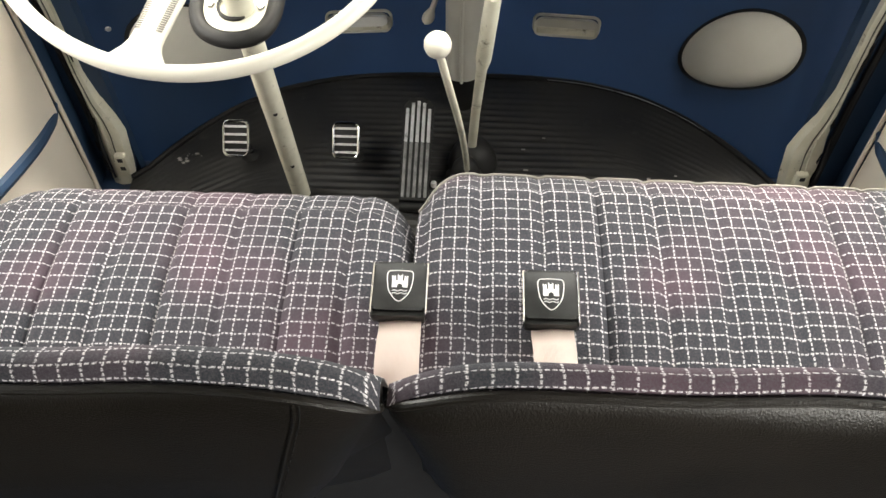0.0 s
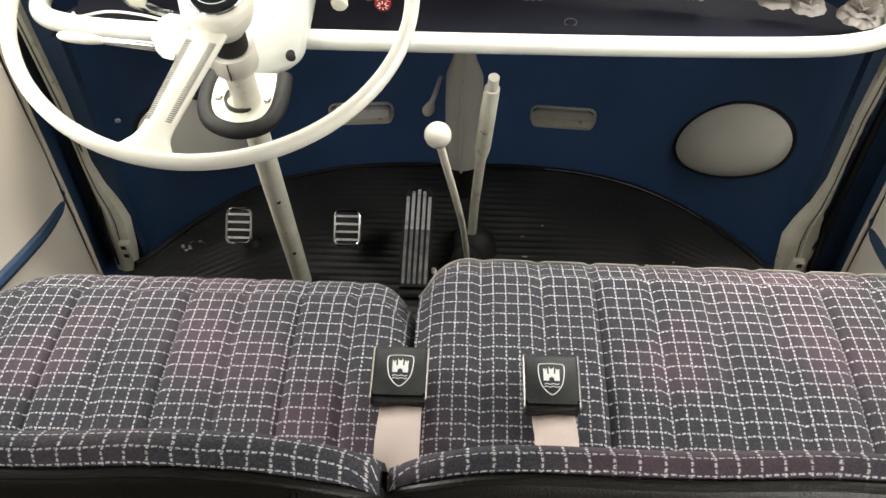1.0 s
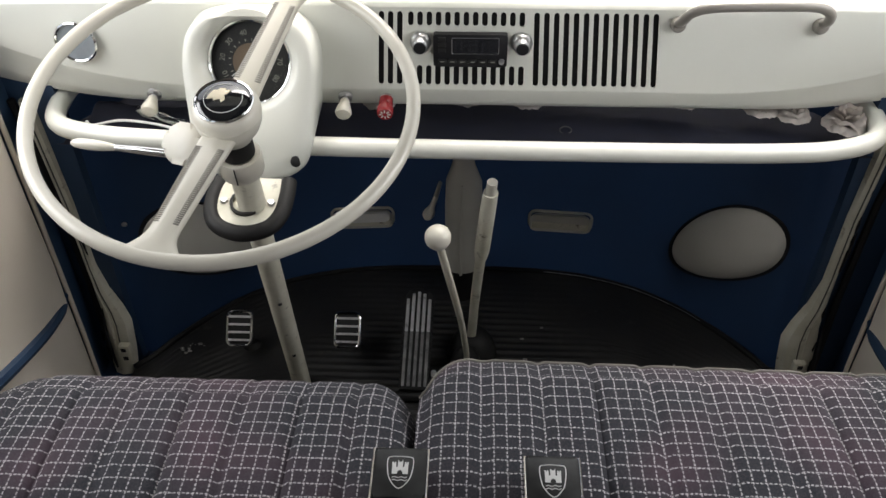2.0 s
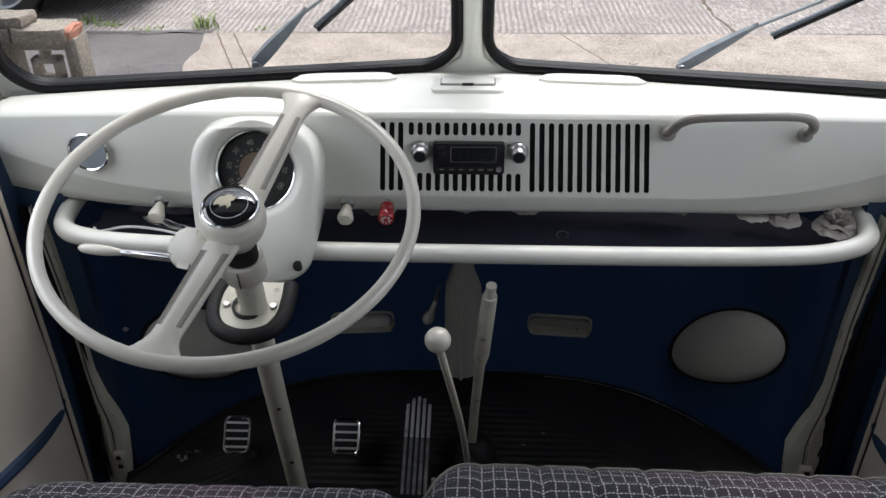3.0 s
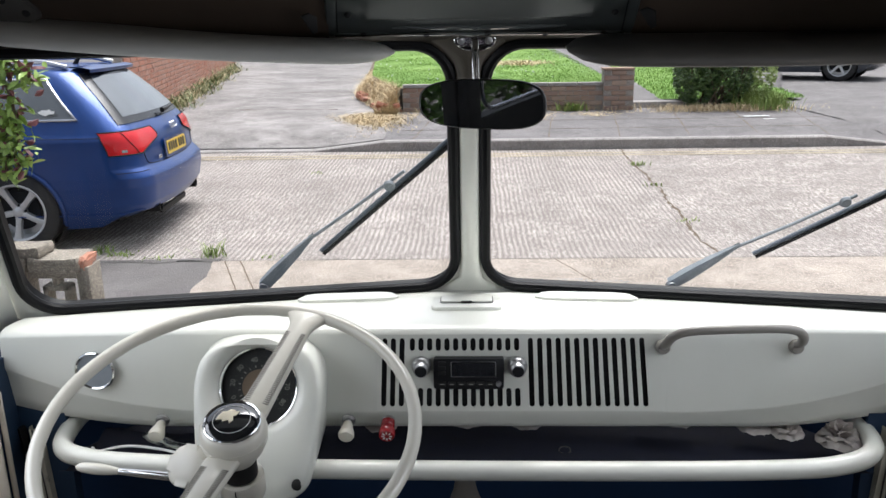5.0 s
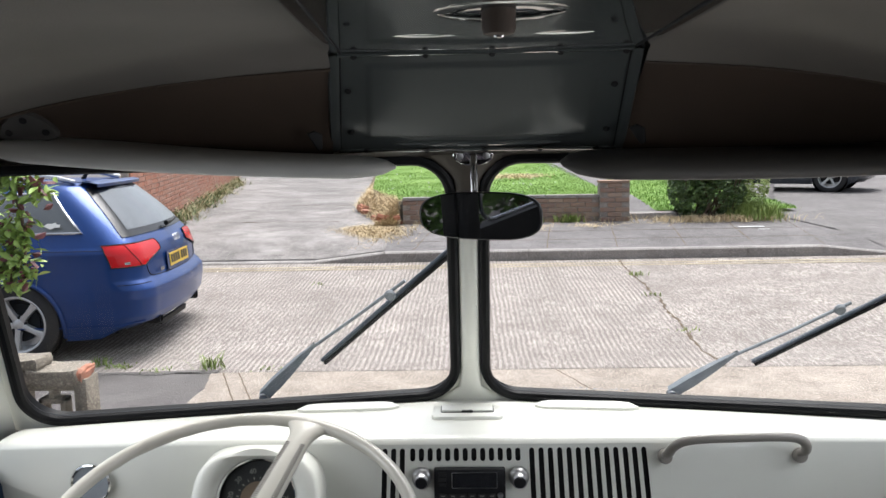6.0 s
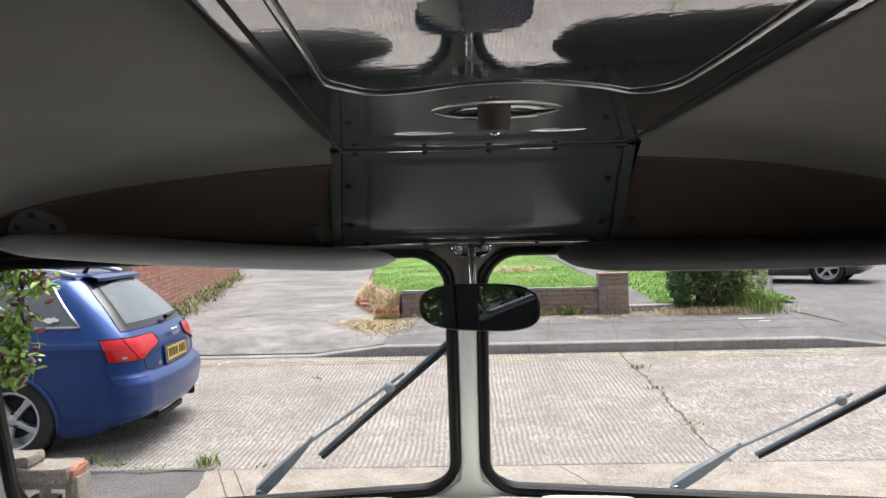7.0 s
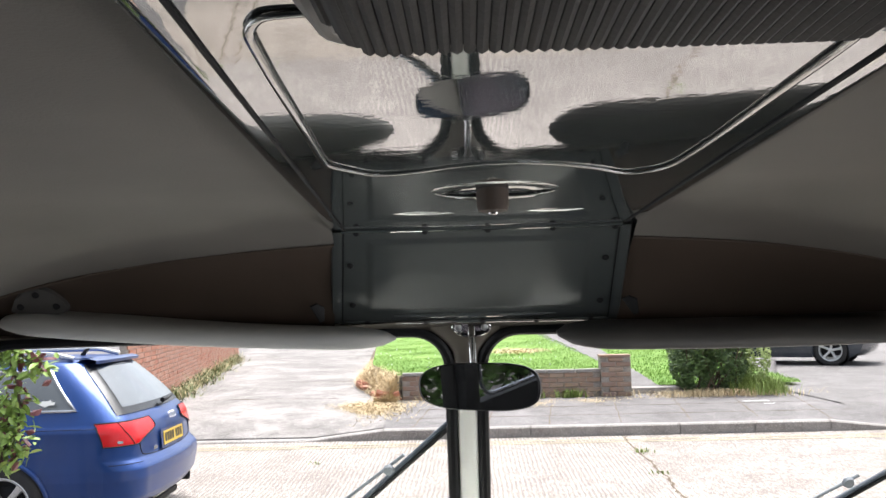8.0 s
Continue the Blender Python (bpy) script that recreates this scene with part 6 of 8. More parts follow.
def build_debris():
    """Crumbs of dried mud on the mat, and the drops along the windscreen's lower seal."""
    rng = random.Random(77)
    bm = bmesh.new()
    for _ in range(14):
        x, y, r = rng.gauss(-0.548, 0.012), rng.gauss(1.215, 0.010), rng.uniform(0.001, 0.0042)
        made = bmesh.ops.create_icosphere(bm, subdivisions=1, radius=r)["verts"]
        for v in made:
            v.co += 0.45 * r * noise.noise_vector(v.co * 300 + Vector((x * 90, y * 90, 0)))
        bmesh.ops.scale(bm, vec=(1.3, 0.8, 0.5), verts=made)
        bmesh.ops.translate(bm, vec=(x, y, FLOOR_Z + 0.0065), verts=made)
    solo("dried_mud", bm, OUTLET, "grey crumbs of dried mud on the floor mat", "mud", kind="stuff")
    bm = bmesh.new()
    for _ in range(48):
        u = 0.20 + 0.17 * rng.random()
        p = screen_point(1, u, 0.050 + abs(rng.gauss(0, 0.004))) + Vector((0, 0.0105, 0.004))
        made = bmesh.ops.create_icosphere(bm, subdivisions=1, radius=rng.uniform(0.0005, 0.0013))["verts"]
        bmesh.ops.translate(bm, vec=p, verts=made)
    solo("water_drops", bm, GREYWIPER, "pale drops along the lower edge of the windscreen", "drops", kind="stuff")


build_levers()
build_debris()
pedal(-0.430, 1.198, 0.628)
pedal(-0.224, 1.198, 0.630)
build_accelerator()
build_panel_fittings()
build_belts()
build_tray_contents()


# ---------------------------------------------------------------- the cab: overhead and windscreen things
ROOF_Z = 1.818


def bead(points, r, bm=None):
    return tube(smooth(points, 5), r, 10, bm=bm, flat=0.45, up=(0, 0, 1))


def build_vent_box():
    v = thing("air_vent_box", (0.035, 0.65, ROOF_Z), "glossy grey painted overhead fresh air box with pressed beads", "air vent box")
    xl, xr = vent_left, vent_right
    rows = []
    ys = np.linspace(-0.05, 1.005, 64)
    for y in ys:
        row = []
        for t in np.linspace(0, 1, 49):
            x = lerp(xl(y), xr(y), t)
            # shallow raised field inside the bead line, with soft ripples of the pressing
            z = ROOF_Z - 0.0016 * math.sin(math.pi * t) + 0.0004 * noise.noise(Vector((x * 9, y * 7, 1.7)))
            d = ((x - 0.034) / 0.052) ** 2 + ((y - 0.715) / 0.045) ** 2
            z += 0.007 * max(0.0, 1 - d) ** 0.7
            row.append((x, y, z))
        rows.append(row)
    part("panel", grid(rows), GREYGLOSS, v, "glossy grey panel", sharp=60)
    ring = [(-0.084, 0.579), (-0.060, 0.612), (-0.030, 0.608), (0.004, 0.588), (0.034, 0.580), (0.066, 0.586), (0.104, 0.612), (0.135, 0.640), (0.160, 0.618), (0.166, 0.55), (0.166, 0.42), (0.164, 0.315), (0.148, 0.292), (0.06, 0.286), (-0.04, 0.286), (-0.066, 0.296), (-0.073, 0.34), (-0.080, 0.45), (-0.087, 0.555)]
    pts = [(x, y, ROOF_Z - 0.002) for x, y in ring] + [(ring[0][0], ring[0][1], ROOF_Z - 0.002)]
    part("pressed_bead", bead(pts, 0.0024), GREYGLOSS, v, "raised pressed bead", sharp=60)
    oval = [(0.034 + 0.054 * math.cos(a), 0.713 + 0.042 * math.sin(a), ROOF_Z - 0.001) for a in np.linspace(0, 2 * math.pi, 33)]
    part("pressed_bead", bead(oval[:-1] + [oval[0]], 0.0022), GREYGLOSS, v, "raised pressed bead")
    for x0, x1 in ((-0.076, 0.008), (0.060, 0.140)):
        part("pressed_bead", tube([(lerp(x0, x1, s), 0.858, ROOF_Z + 0.0015) for s in np.linspace(0, 1, 9)], [0.001, 0.003, 0.004, 0.0045, 0.0045, 0.0045, 0.004, 0.003, 0.001], 8), GREYGLOSS, v, "raised pressed bead")
    kb = part("vent_knob", lathe([(0, -0.021), (0.007, -0.021), (0.0128, -0.0195), (0.0145, -0.015), (0.0145, 0.004), (0, 0.004)], Matrix.Translation((0.033, 0.742, ROOF_Z + 0.004)), 28), BROWN, v, "dull brown vent knob")
    part("knob_screw", lathe([(0, -0.0235), (0.004, -0.0225), (0.005, -0.0205), (0, -0.0205)], Matrix.Translation((0.033, 0.742, ROOF_Z + 0.004)), 16), CHROME, kb)
    # flat side strips past a thin joint, with a turned-up lip
    for f, s in ((xl, -1), (xr, 1)):
        wide = lambda y: lerp(0.017, 0.013, (y + 0.05) / 1.05)
        rows = [[(f(y) + s * 0.0005, y, ROOF_Z - 0.0008), (f(y) + s * wide(y) * 0.5, y, ROOF_Z - 0.0012), (f(y) + s * wide(y), y, ROOF_Z - 0.0008), (f(y) + s * (wide(y) + 0.002), y, ROOF_Z + 0.001), (f(y) + s * (wide(y) + 0.002), y, ROOF_Z + 0.014)] for y in ys]
        bm = grid(rows)
        bmesh.ops.recalc_face_normals(bm, faces=bm.faces)
        strip = part("flange", bm, GREYGLOSS, v, "grey side flange", sharp=40)
        if strip.data.polygons[0].normal.z > 0:
            strip.data.flip_normals()
        part("joint", tube([(f(y), y, ROOF_Z - 0.0008) for y in ys], 0.0012, 6), DARK, v)
    # front plate above the windscreen
    tl, tr = Vector((-0.147, 1.012, ROOF_Z - 0.001)), Vector((0.200, 1.012, ROOF_Z - 0.001))
    bl, br = Vector((-0.173, 1.162, 1.7035)), Vector((0.205, 1.162, 1.7005))
    P = lambda u, w: tl.lerp(tr, u).lerp(bl.lerp(br, u), w)
    nrm = (tr - tl).cross(bl - tl).normalized()
    if nrm.y > 0:
        nrm = -nrm
    rows = []
    for i in range(97):
        u = i / 96
        row = []
        for j in range(61):
            w = j / 60
            e = min(u - 0.10, 0.90 - u, (w - 0.10) * 0.5, (0.86 - w) * 0.5)
            lift = 0.0025 * min(1.0, max(0.0, e / 0.012))
            row.append(P(u, w) + nrm * lift)
        rows.append(row)
    plate = part("front_plate", grid(rows), GREYPLATE, v, "grey screwed front plate", sharp=60)
    if plate.data.polygons[0].normal.y > 0:
        plate.data.flip_normals()
    cheek = grid([[P(u, w) - nrm * 0.012 for w in np.linspace(-0.03, 1.03, 5)] for u in (-0.09, 0.5, 1.09)])
    part("plate_backing", cheek, GREYPLATE, plate, "grey backing behind the plate")
    part("plate_rib", tube([P(u, 0.925) + nrm * 0.001 for u in np.linspace(0.20, 0.80, 9)], [0.001, 0.003, 0.004, 0.004, 0.004, 0.004, 0.004, 0.003, 0.001], 8), GREYGLOSS, plate)
    part("plate_edge", tube([P(u, 0.0) + nrm * 0.001 for u in np.linspace(0.0, 1.0, 9)], 0.003, 8), GREYGLOSS, plate)
    part("plate_edge", tube([P(u, 1.0) + nrm * 0.001 for u in np.linspace(0.0, 1.0, 9)], 0.003, 8), GREYGLOSS, plate)
    for u in (0.0, 1.0):
        k = -1 if u == 0 else 1
        bm = grid([[P(u, w) + Vector((k * d, 0, 0)) + nrm * h for w in np.linspace(0, 1, 5)] for d, h in ((-0.002, 0.0005), (0.003, 0.0030), (0.0105, 0.0024), (0.0125, -0.001), (0.0125, -0.012))])
        bmesh.ops.recalc_face_normals(bm, faces=bm.faces)
        part("plate_flange", bm, GREYPLATE, plate, "grey folded side flange", sharp=50)
        part("plate_joint", tube([P(u, w) + Vector((-k * 0.003, 0, 0)) + nrm * 0.001 for w in (0, 0.5, 1)], 0.0008, 6), DARK, plate)
    spots = [(u, 0.015) for u in (0.055, 0.30, 0.525, 0.755, 0.975)] + [(u, 1.0) for u in (0.10, 0.32, 0.53, 0.73, 0.93)] + [(0.035, 0.34), (0.045, 0.78), (0.955, 0.32), (0.955, 0.78)]
    for u, w in spots:
        part("screw", lathe([(0, 0.0035), (0.003, 0.003), (0.0044, 0.0012), (0.0044, 0), (0, 0)], facing(P(u, w) + nrm * 0.0015, nrm), 12), DARK, plate, "dark screw head")
    # ribbed air outlet
    out = part("air_outlet", box((-0.030, 0.13, 1.795), (0.144, 0.268, ROOF_Z + 0.004), 0.006, 3), BLACK, v, "black ribbed air outlet")
    for i in range(46):
        x = lerp(-0.032, 0.146, i / 45)
        dip = 0.008 * max(0.0, 1 - min(i, 45 - i) / 3.2)
        part("rib", tube([(x, 0.12, 1.794 + dip), (x, 0.263 - dip, 1.794 + dip), (x, 0.269 - dip, 1.796 + dip)], 0.0021, 6), BLACK, out)
        part("rib_end", tube([(x, 0.268 - dip, 1.7960 + dip), (x, 0.279 - dip, 1.804 + dip), (x, 0.290 - dip, 1.812)], 0.0019, 6), OUTLET, out)
    # the lip's whitish gloss highlight is painted as a lighter grey
    part("outlet_lip", tube(smooth([(-0.040, 0.20, 1.812), (-0.039, 0.272, 1.812), (-0.026, 0.299, 1.812), (0.05, 0.307, 1.812), (0.138, 0.303, 1.812), (0.152, 0.280, 1.812), (0.154, 0.20, 1.812)], 5), 0.0042, 10), OUTLET, out, "rolled lip, gloss highlight put into its grey")


def build_visors():
    for x0, x1, za, zb, side in ((-0.600, -0.088, 1.721, 1.681, -1), (0.122, 0.70, 1.682, 1.688, 1)):
        s = thing("sun_visor", ((x0 + x1) / 2, 1.06, min(za, zb)), "pale grey padded sun visor folded up under the roof" if side < 0 else "dark grey padded sun visor folded up under the roof", "sun visor", "sun visors")
        rows = []
        for i in range(41):
            u = i / 40
            x = lerp(x0, x1, u)
            z = lerp(za, zb, u) - 0.006 * math.sin(math.pi * u)
            end = min(u, 1 - u) * abs(x1 - x0) / 0.07
            k = math.sqrt(max(0.0, min(1.0, end) * (2 - min(1.0, end))))
            hw, th = 0.062 * (0.25 + 0.75 * k), 0.0135 * max(0.12, k)
            row = []
            for q in range(16):
                a = 2 * math.pi * q / 16
                ca, sa = math.cos(a), math.sin(a)
                row.append((x, 1.072 + hw * math.copysign(abs(ca) ** 0.5, ca), z + th * math.copysign(abs(sa) ** 0.8, sa) + (0.18 if side > 0 else 0.18 - 0.14 * u) * hw * ca))
            rows.append(row)
        bm = grid(rows, closed_v=True)
        bmesh.ops.holes_fill(bm, edges=[e for e in bm.edges if e.is_boundary])
        bmesh.ops.recalc_face_normals(bm, faces=bm.faces)
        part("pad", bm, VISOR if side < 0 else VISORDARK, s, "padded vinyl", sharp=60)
        xe = x0 if side < 0 else x1
        part("pivot_rod", tube(smooth([(xe + 0.02 * -side, 1.09, za if side < 0 else zb), (xe + 0.005 * side, 1.10, (za if side < 0 else zb) + 0.006), (xe + 0.03 * side, 1.08, (za if side < 0 else zb) + 0.03)], 5), 0.0045, 8), CHROME, s)
        xb = -0.544 if side < 0 else 0.643
        br = part("bracket", slab([(p.x, p.y) for p in smooth([(-0.036, -0.014, 0), (-0.022, 0.012, 0), (0.0, 0.022, 0), (0.022, 0.012, 0), (0.036, -0.014, 0), (0.0, -0.020, 0), (-0.036, -0.014, 0)], 4)][:-1], 0.008, facing((xb, 1.046, 1.7435), (0.1, -0.75, -0.55)), bevel=0.003), BRACKET, s, "dull grey pivot bracket")
        for dx, dz in ((-0.022, -0.006), (0.022, -0.006), (0.0, 0.012)):
            part("screw", lathe([(0, 0.003), (0.004, 0.002), (0.005, 0), (0, 0)], facing((xb, 1.046, 1.7435), (0.1, -0.75, -0.55)) @ Matrix.Translation((dx, dz, 0.0075)), 12), DARK, br)
    for x, k in ((-0.192, -1), (0.218, 1)):
        c = thing("visor_clip", (x, 1.08, 1.72), "small black visor clip beside the vent plate", "clip")
        part("clip", slab([(-0.009, 0.008), (0.005, -0.014), (0.011, -0.011), (0.010, 0.007), (0.0, 0.012)], 0.005, facing((x, 1.080, 1.718), (0.3 * -k, -0.8, -0.2)), bevel=0.0015), BLACK, c)


def build_mirror():
    c = Vector((0.0195, 1.168, 1.6085))
    m = thing("rear_view_mirror", (0.012, 1.2, 1.69), "black framed interior rear view mirror on a chrome stem", "mirror")
    f = facing(c, (-0.361, -1, -0.085), (0.0, 0.0, 1))
    out = []
    for a in np.linspace(0, 2 * math.pi, 57)[:-1]:
        ca, sa = math.cos(a), math.sin(a)
        w, h = 0.0905, 0.0335
        out.append((w * math.copysign(abs(ca) ** 0.62, ca), h * math.copysign(abs(sa) ** 0.72, sa) * (1 + 0.05 * ca)))
    rows = []
    for k, z in ((0.60, -0.024), (0.85, -0.018), (0.97, -0.008), (1.0, 0.0), (0.995, 0.004), (0.965, 0.005)):
        rows.append([f @ Vector((x * k, y * k, z)) for x, y in out])
    bm = grid(rows, closed_v=True)
    bm.verts.ensure_lookup_table()
    bm.faces.new([bm.verts[i] for i in range(56)])
    bmesh.ops.recalc_face_normals(bm, faces=bm.faces)
    part("shell", bm, RADIO, m, "black plastic shell", sharp=60)
    part("mirror_glass", slab([(x * 0.966, y * 0.955) for x, y in out], 0.001, f @ Matrix.Translation((0, 0, 0.0036))), MIRROR, m, "silvered mirror glass")
    part("stem", tube([(0.0115, 1.205, 1.690), (0.0118, 1.196, 1.672), (0.0130, 1.192, 1.615)], 0.0052, 12), CHROME, m, "chrome stem")
    br = part("bracket", slab([(p.x, p.y) for p in smooth([(-0.030, 0.0, 0), (-0.022, 0.010, 0), (0, 0.011, 0), (0.022, 0.010, 0), (0.030, 0.0, 0), (0.020, -0.011, 0), (0.006, -0.014, 0), (-0.006, -0.014, 0), (-0.020, -0.011, 0), (-0.030, 0, 0)], 4)][:-1], 0.006, facing((0.0115, 1.216, 1.692), (0, -1, -0.2)), bevel=0.002), CHROME, m, "chrome bracket")
    for x in (-0.019, 0.019):
        part("bolt", lathe([(0, 0.004), (0.0045, 0.003), (0.0055, 0), (0, 0)], facing((0.0115, 1.216, 1.692), (0, -1, -0.2)) @ Matrix.Translation((x, 0, 0.006)), 12), STEEL, br)


def build_wipers():
    sets = (((-0.379, 1.476, 1.254), (-0.283, 1.438, 1.350), (-0.106, 1.386, 1.480), (-0.132, 1.390, 1.457), (-0.263, 1.440, 1.329), (-0.026, 1.358, 1.539)),
            ((0.366, 1.478, 1.251), (0.462, 1.448, 1.325), (0.643, 1.400, 1.429), (0.625, 1.404, 1.419), (0.497, 1.446, 1.316), (0.760, 1.380, 1.480)))
    for base, elbow, tip, clip, b0, b1 in sets:
        base, elbow, tip, clip, b0, b1 = (Vector(p) for p in (base, elbow, tip, clip, b0, b1))
        w = thing("windscreen_wiper", base, "grey windscreen wiper with a black rubber blade", "wiper", "windscreen wipers")
        d = (elbow - base).normalized()
        n = Vector((0, -0.92, -0.37))
        side = d.cross(n).normalized()
        rows = []
        for s, wd, th in ((0, 0.012, 0.008), (0.3, 0.0125, 0.009), (0.7, 0.009, 0.007), (1.0, 0.0045, 0.004), (1.12, 0.0035, 0.0035)):
            p = base.lerp(elbow, s)
            rows.append([p + side * wd * a + n * th * b for a, b in ((-1, -0.6), (-0.85, 0.6), (0, 1), (0.85, 0.6), (1, -0.6))])
        bm = grid(rows)
        bmesh.ops.holes_fill(bm, edges=[e for e in bm.edges if e.is_boundary])
        bmesh.ops.recalc_face_normals(bm, faces=bm.faces)
        part("arm", bm, GREYWIPER, w, "grey painted wiper arm", sharp=50)
        part("rod", tube([elbow, elbow.lerp(tip, 0.5) + n * 0.003, tip], 0.0030, 8), GREYWIPER, w)
        part("blade_frame", tube([b0, b0.lerp(b1, 0.5), b1], 0.0038, 8, flat=1.0), BLADEGREY, w, "blue grey blade frame")
        off = Vector((0.005, 0.0, -0.005))
        part("rubber_blade", tube([b0 + off, b1 + off], 0.0042, 6), BLACK, w, "black rubber blade")
        part("clip", lathe([(0, 0.006), (0.008, 0.005), (0.010, 0), (0.008, -0.004), (0, -0.004)], facing(clip + n * 0.004, n), 18), GREYWIPER, w, "round grey clip")
        part("pivot", lathe([(0, 0.010), (0.008, 0.009), (0.010, 0.0), (0, 0)], facing(base, n), 18), STEEL, w)


build_vent_box()
build_visors()
build_mirror()
build_wipers()


# ---------------------------------------------------------------- outside: cars
CARBLUE = worn("blue_metallic_car_paint", (0.0045, 0.040, 0.185), (0.006, 0.048, 0.215), (0.38, 0.44), 3, 700, 0.01, metal=0.45, coat=0.55)
CARGREY = worn("dark_grey_car_paint", (0.035, 0.045, 0.060), (0.045, 0.055, 0.072), (0.22, 0.30), 3, 700, 0.01, coat=1.0)
TYRE = worn("tyre_rubber", (0.016, 0.016, 0.017), (0.028, 0.027, 0.027), (0.65, 0.8), 20, 150, 0.2)
ALLOY = worn("alloy_wheel", (0.58, 0.58, 0.58), (0.66, 0.66, 0.66), (0.28, 0.4), 20, 200, 0.03, metal=0.7)
TRIM = plain("bright_window_trim", (0.62, 0.63, 0.65), 0.2, 0.9)
PLATE = plain("yellow_number_plate", (0.72, 0.50, 0.06), 0.35)
FRIT = plain("black_glass_edge", (0.010, 0.011, 0.013), 0.25)
GLASSCAR = worn("dark_car_glass", (0.055, 0.064, 0.068), (0.075, 0.085, 0.090), (0.03, 0.06), 3, 100, 0.0, coat=1.0)
GLASSCAR.node_tree.nodes["Principled BSDF"].inputs["Coat IOR"].default_value = 1.9

CAR_Z = (0.20, 0.28, 0.36, 0.44, 0.50, 0.575, 0.595, 0.615, 0.65, 0.70, 0.74, 0.80, 0.86, 0.893, 0.905, 0.935, 0.97, 1.02, 1.08, 1.14, 1.20, 1.26, 1.31, 1.35, 1.385, 1.41, 1.425)
CAR_SHAPE = {  # height: rear end, front end, half width
    0.20: (0.20, 4.30, 0.80), 0.28: (0.055, 4.46, 0.84), 0.36: (0.02, 4.52, 0.865), 0.50: (0.0, 4.58, 0.884), 0.575: (0.004, 4.57, 0.886), 0.615: (0.035, 4.54, 0.884), 0.65: (0.072, 4.50, 0.882), 0.80: (0.085, 4.40, 0.874), 0.86: (0.103, 4.19, 0.873),
    0.893: (0.113, 4.07, 0.875), 0.905: (0.119, 4.02, 0.860), 0.95: (0.150, 3.55, 0.842), 1.00: (0.195, 3.30, 0.822), 1.10: (0.275, 3.08, 0.775), 1.20: (0.365, 2.86, 0.722), 1.31: (0.475, 2.58, 0.650), 1.385: (0.545, 2.36, 0.585), 1.41: (0.60, 2.22, 0.545), 1.425: (0.70, 2.05, 0.49)}


def car_row(z):
    keys = sorted(CAR_SHAPE)
    z = min(max(z, keys[0]), keys[-1])
    for a, b in zip(keys, keys[1:]):
        if a <= z <= b:
            t = (z - a) / (b - a)
            return tuple(lerp(p, q, t) for p, q in zip(CAR_SHAPE[a], CAR_SHAPE[b]))


def car_point(z, q):
    """A place on the body: q 0..1 front to rear along the left side, 1..2 round the rear corner, 2..3 rear face to the middle."""
    rear, front, w = car_row(z)
    r = 0.24
    bow = 0.05
    # the lower edge rises from the wheels towards the rear
    z += max(0.0, 0.36 - z) / 0.16 * (0.075 * min(1.0, max(0.0, q - 0.94) / 0.45) - 0.03)
    if q <= 1:
        return Vector((lerp(front - r, rear + r + bow, q), w - 0.03 * (1 - q) ** 4, z))
    if q <= 2:
        a = (q - 1) * math.pi / 2
        return Vector((rear + bow + r - r * math.sin(a), w - r + r * math.cos(a), z))
    y = (w - r) * (3 - q)
    return Vector((rear + bow * (y / (w - r)) ** 2, y, z))


def car_side_x(z, x):
    rear, front, w = car_row(z)
    return (front - 0.24 - x) / (front - 0.24 - rear - 0.29)


def patch(rows, lift, n=0.0):
    """A thin shell lying lift outside the body."""
    out = []
    for r in rows:
        row = []
        for z, q in r:
            p = car_point(z, q)
            d = car_point(z, min(3, q + 0.01)) - car_point(z, max(0, q - 0.01))
            e = car_point(z + 0.01, q) - car_point(z - 0.01, q)
            nn = d.cross(e).normalized()
            if nn.y < -0.05 or (abs(nn.y) <= 0.05 and nn.x > 0):
                nn = -nn
            row.append(p + nn * lift)
        out.append(row)
    return out


